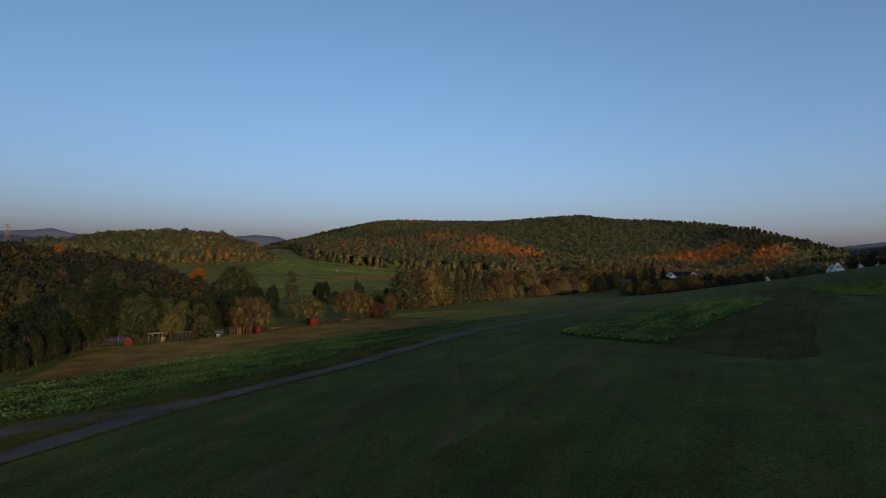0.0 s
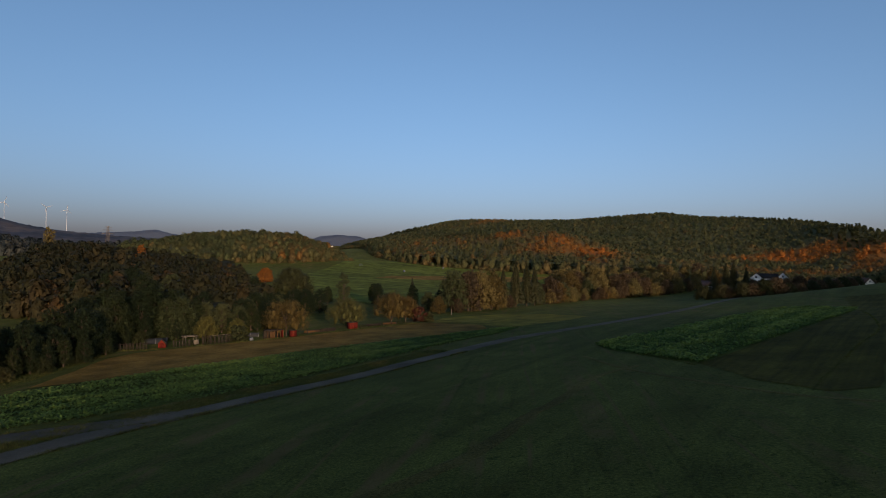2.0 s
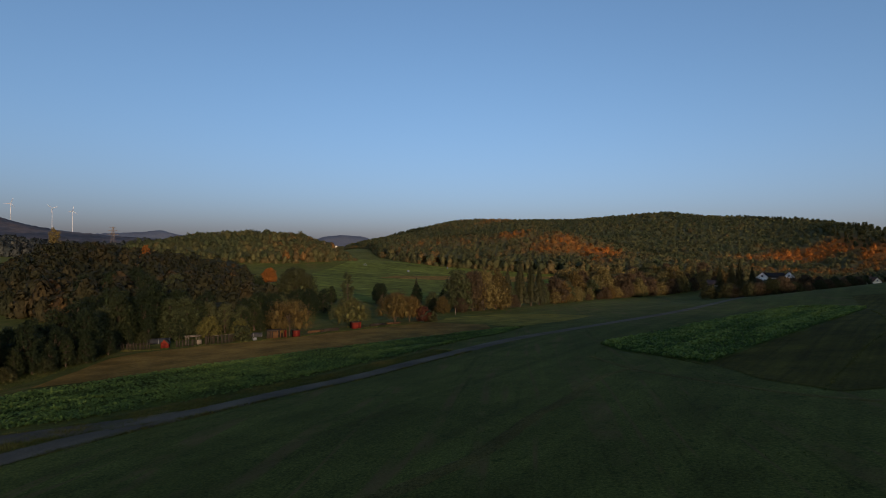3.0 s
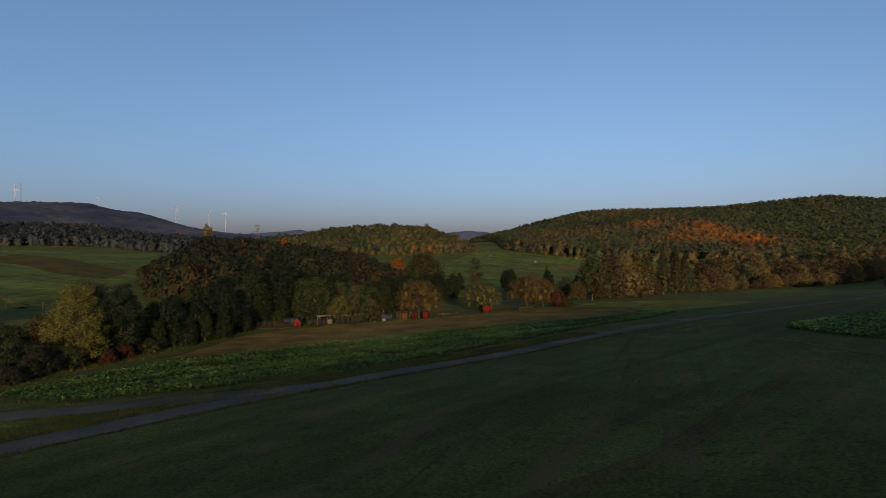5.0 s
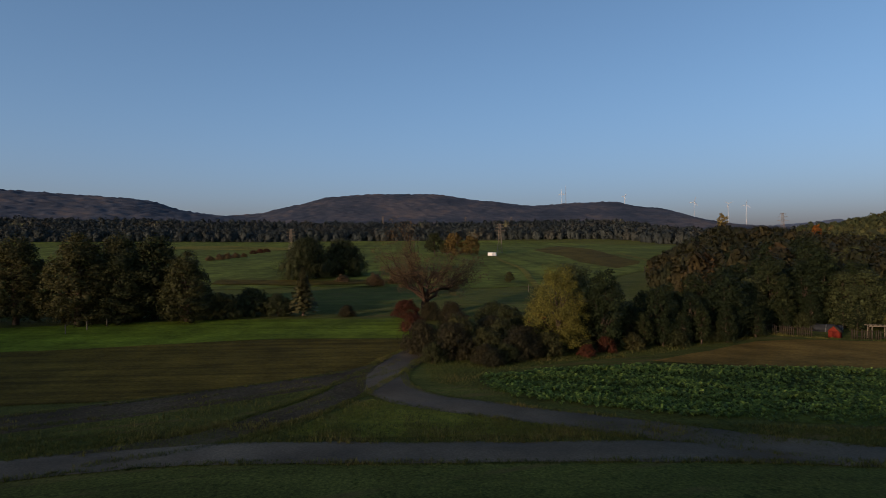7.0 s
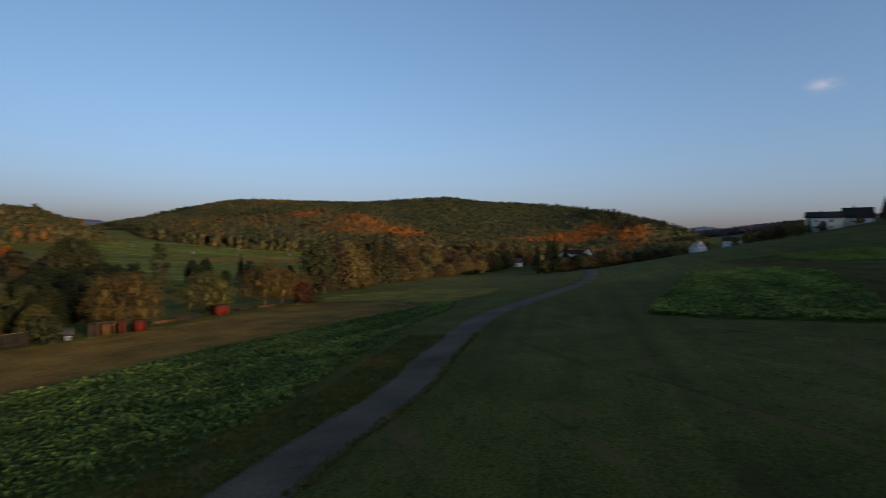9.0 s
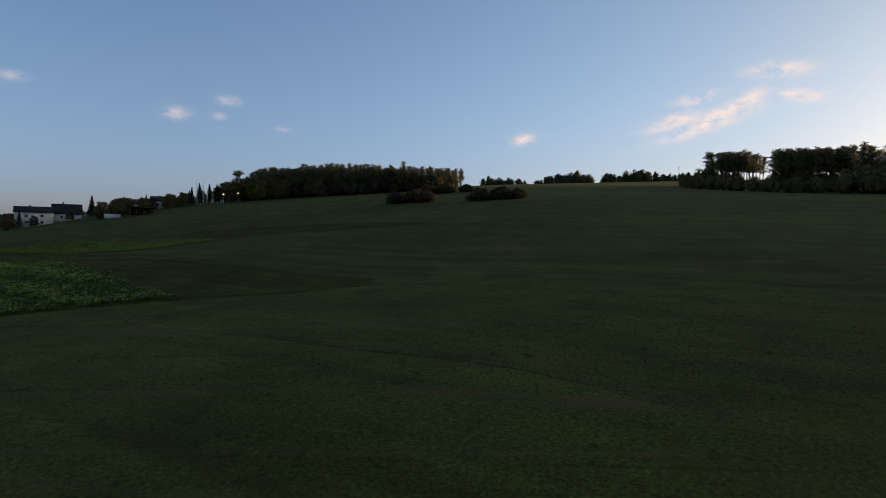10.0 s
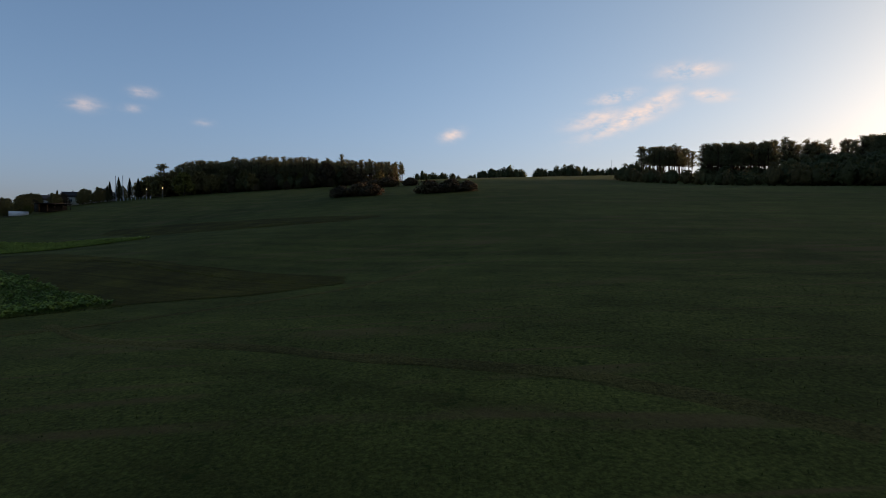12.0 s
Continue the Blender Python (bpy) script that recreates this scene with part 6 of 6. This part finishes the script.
def leaf_free_globe(r, c, n=8):
    """A small globe of rings."""
    vs, fs = [], []
    for i in range(n + 1):
        a = math.pi * i / n
        for k in range(n):
            b = 2 * math.pi * k / n
            vs.append((c[0] + r * math.sin(a) * math.cos(b), c[1] + r * math.sin(a) * math.sin(b), c[2] + r * 0.8 * math.cos(a)))
    for i in range(n):
        for k in range(n):
            fs.append((i * n + k, i * n + (k + 1) % n, (i + 1) * n + (k + 1) % n, (i + 1) * n + k))
    return np.array(vs), np.array(fs)


street_lamp(228, 170)
street_lamp(227, 162.5)
for px_, py_ in ((236.5, 187.5), (237.5, 184.8)):
    root = new("pole")
    part("shaft", [tube([(0, 0, -0.4), (0, 0, 11.0)], [0.15, 0.11], 8)], M_PALE, root)
    part("cap", [tube([(0, 0, 11.0), (0, 0, 11.25)], [0.16, 0.13], 8)], M_STEEL, root)
    tagged(at_ground(root, px_, py_), "tall pale post beside the hillside houses", "post", "tall posts")
root = new("field_barn")
part("roof", [block(0, 0, 3.0, 11.5, 5.5, 0.22)], M_ROOF, root, "flat dark overhanging roof")
for k in range(5):
    part("post", [block(-5 + 2.5 * k, -2.2, 1.4, 0.2, 0.2, 3.0)], M_BOARD, root)
part("back_wall", [block(0, 2.3, 1.4, 10.5, 0.15, 3.0)], M_BOARD, root)
part("side_wall", [block(-5.2, 0.1, 1.4, 0.15, 4.4, 3.0)], M_BOARD, root)
tagged(at_ground(root, 188, 185, -42), "open wooden field barn with flat roof", "barn")
root = new("garden_wall")
part("panel", [block(0, 0, 0.8, 6.0, 0.25, 1.8)], M_WHITE, root)
tagged(at_ground(root, 183, 194, -42), "low white wall by the hillside gardens", "wall")
for fx, fy in ((-129, 12), (-131.5, 13.5), (-134, 15), (-135, 19.5), (-126, 9.5), (-123, 7)):
    root = new("fence_post")
    part("post", [tube([(0, 0, -0.3), (0, 0, 1.5)], [0.09, 0.08], 6)], M_BIRCH, root)
    tagged(at_ground(root, fx, fy), "weathered fence post beside the green field", "fence post", "field fence posts")
for k in range(14):
    root = new("fence_post")
    part("post", [block(0, 0, 0.5, 0.14, 0.14, 1.3)], M_PALE, root)
    tagged(at_ground(root, 233 + k * 0.1, 192 - k * 1.6), "short pale fence post along the hillside", "fence post", "hillside fence posts")


def lattice_pylon(x, y, high, turn, label="lattice power pylon in the far meadow"):
    """A lattice mast with crossbeams."""
    root = new("pylon")
    w0, w1 = high * 0.085, high * 0.02
    legs = [[(sx * w0, sy * w0, -0.5), (sx * w1, sy * w1, high)] for sx in (-1, 1) for sy in (-1, 1)]
    for a, b in legs:
        part("leg", [beam(a, b, high * (0.013 if high < 30 else 0.006))], M_PYLON, root)
    brace = []
    for i in range(9):
        z0, z1 = high * i / 9, high * (i + 1) / 9
        a, b = w0 + (w1 - w0) * i / 9, w0 + (w1 - w0) * (i + 1) / 9
        for s in (-1, 1):
            brace += [beam((-a, s * a, z0), (b, s * b, z1), high * 0.0045), beam((a, s * a, z0), (-b, s * b, z1), high * 0.0045), beam((s * a, -a, z0), (s * b, b, z1), high * 0.0045)]
    part("bracing", brace, M_PYLON, root)
    for z, half in ((0.76, 0.19), (0.88, 0.15), (0.97, 0.11)):
        part("crossarm", [beam((-high * half, 0, high * z), (high * half, 0, high * z), high * 0.008), beam((-high * half, 0, high * z), (0, 0, high * (z + 0.035)), high * 0.006), beam((high * half, 0, high * z), (0, 0, high * (z + 0.035)), high * 0.006)], M_PYLON, root)
    return tagged(at_ground(root, x, y, turn), label, "power pylon", "power pylons")


for x0, y0, hh in ((-405, 238, 22), (-407, 84, 19), (-466, 627, 36), (-1000, 330, 27), (-1000, 490, 27), (-980, 575, 28), (-1250, 870, 42)):
    lattice_pylon(x0, y0, hh, 58)


def wind_turbine(x, y, z, high, spin, label):
    root = new("wind_turbine")
    part("tower", [tube([(0, 0, -120), (0, 0, high)], [2.3, 1.0], 10)], M_PALE, root)
    part("nacelle", [block(0, 1.5, high + 1, 3, 7, 3)], M_PALE, root)
    part("hub", [leaf_free_globe(1.6, (0, -4, high + 1))], M_PALE, root)
    for k in range(3):
        a = radians(spin + 120 * k)
        part("blade", [tube([(0, -4, high + 1), (math.sin(a) * 14, -4, high + 1 + math.cos(a) * 14), (math.sin(a) * high * 0.36, -4, high + 1 + math.cos(a) * high * 0.36)], [1.3, 1.8, 0.5], 5)], M_PALE, root)
    root.matrix_basis = pose(x, y, z, 0, 0, 40)
    return tagged(root, label, "wind turbine", "wind turbines")


for x0, y0, z0, hh, sp in ((-2780, 2910, 196, 92, 20), (-2638, 3039, 184, 86, 70), (-2563, 3103, 174, 86, 10), (-2855, 1976, 254, 66, 0), (-2683, 2283, 252, 44, 40)):
    wind_turbine(x0, y0, z0, hh, sp, "white wind turbine on the horizon")
root = new("radio_mast")
part("shaft", [tube([(0, 0, -5), (0, 0, 112)], [1.7, 1.0], 6)], M_STEEL, root)
part("antenna", [tube([(0, 0, 112), (0, 0, 124)], [0.7, 0.4], 6)], M_PALE, root)
tagged(at_ground(root, -2842, 1995), "tall slim radio mast on the hilltop", "radio mast")

root = new("site_trailer")
part("body", [block(0, 0, 1.75, 5.2, 2.3, 2.2)], M_WHITE, root)
part("roof", [block(0, 0, 2.9, 5.4, 2.5, 0.12)], M_PALE, root)
for sx in (-1.5, 1.5):
    part("wheel", [tube([(sx, -1.2, 0.35), (sx, -0.95, 0.35)], [0.36, 0.36], 10)], M_DARKCLOTH, root)
part("door", [block(0.8, -1.17, 1.6, 0.8, 0.05, 1.8)], M_PALE, root)
part("drawbar", [beam((2.6, 0, 0.65), (4.0, 0, 0.5), 0.12)], M_STEEL, root)
tagged(at_ground(root, -353, 204, 50), "white trailer standing in the far meadow", "trailer")
for bx, by, s in ((-130, 492, 1.0), (-88, 470, 0.7), (-62, 520, 0.6), (-24, 486, 0.7)):
    root = new("hay_bale")
    part("wrap", [tube([(-0.8 * s, 0, 0.9), (0.8 * s, 0, 0.9)], [1.1, 1.1], 12)], M_SHEET, root)
    part("end_face", [tube([(0.8 * s, 0, 0.9), (0.84 * s, 0, 0.9)], [1.0, 0.9], 12)], M_PALE, root)
    tagged(at_ground(root, bx, by, 30 * s * 10), "white wrapped bale in the far meadow", "hay bale", "hay bales")

# ---- gardens along the stubble field ----
root = new("garden_shed")
sw, sd, sh = 2.2, 2.4, 1.7
for k in range(8):
    part("board", [block(-sw / 2 + (k + 0.5) * sw / 8, -sd / 2, sh / 2, sw / 8 - 0.02, 0.05, sh)], M_REDPAINT, root)
part("wall", [block(0, 0.02, sh / 2 - 0.1, sw - 0.06, sd - 0.08, sh + 0.2)], M_REDPAINT, root)
v, f = prism(sw, sd, sh, 1.1)
mesh_object("gable", v, f, M_REDPAINT, root)
part("roof", roof_slabs(sw, sd, sh, 1.1, 0.25, 0.08), M_BOARD, root, "pale weathered pitched roof")
part("door", [block(0.2, -sd / 2 - 0.04, 0.8, 0.8, 0.05, 1.5)], M_DARKRED, root)
tagged(at_ground(root, -70.2, 110.5, 18, 0.62), "small red wooden shed with pitched roof", "shed")


def fence_run(points, high, gap, label, boards=True):
    """A paling fence: posts, rails and separate palings along the line."""
    root = new("fence")
    line = spline(points, gap)
    base = Vector((line[0].x, line[0].y, ground_z(line[0].x, line[0].y)))
    root.matrix_basis = Matrix.Translation(base)
    r = random.Random(len(line))
    paling = mesh_object("paling", *block(0, 0, high / 2, 0.13, 0.03, high), M_BOARD, root)
    paling.location = (0.05, 0.05, 0)
    for a, b in zip(line, line[1:]):
        za, zb = ground_z(a.x, a.y) - base.z, ground_z(b.x, b.y) - base.z
        a3, b3 = (a.x - base.x, a.y - base.y), (b.x - base.x, b.y - base.y)
        part("post", [block(a3[0], a3[1], za + high * 0.52, 0.12, 0.12, high * 1.15)], M_BOARD, root)
        for u in (0.3, 0.85):
            part("rail", [beam((*a3, za + high * u), (*b3, zb + high * u), 0.07)], M_BOARD, root)
        if boards:
            n = int((b - a).length / 0.24)
            ang = math.atan2(b.y - a.y, b.x - a.x)
            for k in range(1, n):
                if r.random() < 0.14:
                    continue
                u = k / n
                p = new("paling", paling.data)
                p.parent = root
                p.matrix_basis = pose(a3[0] + u * (b3[0] - a3[0]), a3[1] + u * (b3[1] - a3[1]), za + u * (zb - za) + r.uniform(-0.06, 0.05), r.uniform(-3, 3), 0, math.degrees(ang))
    return tagged(root, label, "fence")


fence_run([(-79, 106), (-75, 107.5), (-72, 109)], 1.3, 2.4, "low weathered paling fence by the red shed")
fence_run([(-68.5, 111.5), (-66.8, 113), (-65.6, 114)], 1.3, 2.2, "low weathered paling fence by the red shed")
fence_run([(-64.5, 115.5), (-62, 117.5), (-60, 119.5)], 1.7, 2.2, "tall grey paling fence around the garden")
fence_run([(-50, 131), (-46.5, 136), (-43.5, 141)], 1.1, 2.5, "low post and rail garden fence", False)
fence_run([(-39.5, 147.5), (-35, 152.5), (-30, 157.5)], 0.9, 2.5, "low post and rail garden fence", False)
root = new("pergola")
for k, (dx, dy) in enumerate(((0, 0), (2.6, 0), (0, 2.0), (2.6, 2.0))):
    part("post", [block(dx, dy, 1.1, 0.14, 0.14, 2.4)], M_BIRCH, root)
for dy in (0, 2.0):
    part("beam", [block(1.3, dy, 2.3, 3.6, 0.12, 0.16)], M_BIRCH, root)
for k in range(5):
    part("slat", [block(-0.2 + 0.75 * k, 1.0, 2.42, 0.08, 2.6, 0.1)], M_BIRCH, root)
part("panel", [block(2.7, 0, 0.75, 1.2, 0.06, 1.2)], M_BIRCH, root)
tagged(at_ground(root, -67, 113.5, 50, 0.8), "pale wooden pergola in the garden", "pergola")
root = new("wire_cage")
for k in range(8):
    part("post", [block(k * 0.85, 0, 0.85, 0.07, 0.07, 1.8)], M_BOARD, root)
part("rail", [block(3.0, 0, 1.72, 6.1, 0.06, 0.07)], M_BIRCH, root)
part("rail", [block(3.0, 0, 0.5, 6.1, 0.05, 0.05)], M_BOARD, root)
tagged(at_ground(root, -63.6, 116.2, 52), "post frame of a garden enclosure", "garden frame")
root = new("storage_box")
part("body", [block(0, 0, 0.4, 1.1, 0.7, 0.75)], M_SHEET, root)
part("lid", [block(0, 0, 0.8, 1.16, 0.76, 0.08)], M_PALE, root)
tagged(at_ground(root, -57, 122.5, 40, 0.7), "white storage box beside the shack", "box")
root = new("wooden_shack")
part("roof", [block(0, 0, 2.25, 5.0, 3.0, 0.12)], M_BOARD, root, "flat grey board roof")
part("back_wall", [block(0, 1.2, 1.05, 4.6, 0.1, 2.3)], M_BOARD, root)
for k in range(6):
    part("post", [block(-2.2 + 0.88 * k, -1.2, 1.05, 0.14, 0.14, 2.3)], M_WARMBOARD, root)
for k in range(7):
    part("board", [block(-1.5 + 0.2 * k, -1.15, 1.0, 0.17, 0.05, 1.8)], M_WARMBOARD, root)
part("side_wall", [block(2.25, 0, 1.05, 0.1, 2.4, 2.3)], M_DARKRED, root)
tagged(at_ground(root, -53.5, 126.3, 48, 0.85), "open wooden shack with board front", "shack")
root = new("tool_shed")
part("wall", [block(0, 0, 0.95, 1.8, 1.6, 2.1)], M_DARKRED, root)
part("roof", [block(0, 0, 2.06, 2.1, 1.9, 0.12)], M_BOARD, root)
part("door", [block(-0.1, -0.83, 0.95, 0.8, 0.06, 1.7)], M_REDPAINT, root)
tagged(at_ground(root, -50.2, 129.2, 48, 0.75), "narrow dark red tool shed", "shed")
root = new("red_hut")
part("wall", [block(0, 0, 1.05, 3.0, 2.4, 2.3)], M_DARKRED, root)
for k in range(9):
    part("board", [block(-1.34 + 0.335 * k, -1.23, 1.05, 0.31, 0.05, 2.1)], M_REDPAINT, root)
part("roof", [block(0, 0, 2.26, 3.4, 2.8, 0.14)], M_BOARD, root)
part("door", [block(0.6, -1.28, 0.95, 0.85, 0.06, 1.8)], M_DARKRED, root)
tagged(at_ground(root, -41, 146.3, 44, 0.72), "dark red wooden hut under an apple tree", "hut")


def hoop_tunnel(x, y, turn, long, wide, label, mat):
    """Sheeting drawn over hoops."""
    root = new("garden_tunnel")
    vs, fs, n = [], [], 9
    for i in range(7):
        for k in range(n):
            a = math.pi * k / (n - 1)
            vs.append(((i / 6 - 0.5) * long, math.cos(a) * wide / 2, math.sin(a) * wide * 0.45 * (1 + 0.06 * math.sin(i * 2.1))))
    fs = [(i * n + k, (i + 1) * n + k, (i + 1) * n + k + 1, i * n + k + 1) for i in range(6) for k in range(n - 1)]
    ob = mesh_object("sheet", vs, fs, mat, root, smooth=True)
    thick = ob.modifiers.new("thick", "SOLIDIFY")
    thick.thickness = 0.03
    for i in (0, 3, 6):
        pts = [((i / 6 - 0.5) * long, math.cos(math.pi * k / 8) * (wide / 2 + 0.02), math.sin(math.pi * k / 8) * wide * 0.47) for k in range(9)]
        part("hoop", [tube(pts, [0.03] * 9, 5)], M_STEEL, root)
    return tagged(at_ground(root, x, y, turn), label, "garden tunnel")


hoop_tunnel(-60.2, 129, 20, 3.6, 1.9, "grey sheeted garden tunnel", M_TUNNEL)
hoop_tunnel(-75.5, 116.5, 30, 4.2, 2.4, "dark sheeted garden tunnel", M_DARKCLOTH)
for bx, by, n, m, lab in ((-45.5, 140, 6, M_BOARD, "stacked grey boards by the garden fence"), (-37, 152.8, 4, M_BOARD, "stacked grey boards by the garden fence"), (-33.5, 156.5, 4, M_WARMBOARD, "stacked brown boards by the garden fence"), (-48.5, 137.5, 4, M_WARMBOARD, "stacked brown boards by the garden fence")):
    root = new("board_stack")
    for k in range(n):
        part("board", [block(0.12 * (k % 3), 0.08 * (k % 2), 0.08 + 0.11 * k, 4.2, 0.5, 0.09)], m, root)
    tagged(at_ground(root, bx, by, 46), lab, "board stack", "board stacks")
for bx, by in ((-150, 108), (-143, 112), (-20, 190), (-90, 62)):
    root = new("wooden_post")
    part("post", [tube([(0, 0, -0.3), (0, 0, 2.0)], [0.11, 0.09], 6)], M_BIRCH, root)
    tagged(at_ground(root, bx, by), "weathered wooden post in the meadow", "post")
root = new("utility_pole")
part("shaft", [tube([(0, 0, -0.5), (0, 0, 10.5)], [0.16, 0.11], 8)], M_BOARD, root)
part("crossarm", [beam((-0.9, 0.5, 9.9), (0.9, -0.5, 9.9), 0.14)], M_BOARD, root)
tagged(at_ground(root, 352, -74), "wooden utility pole on the skyline meadow", "utility pole")
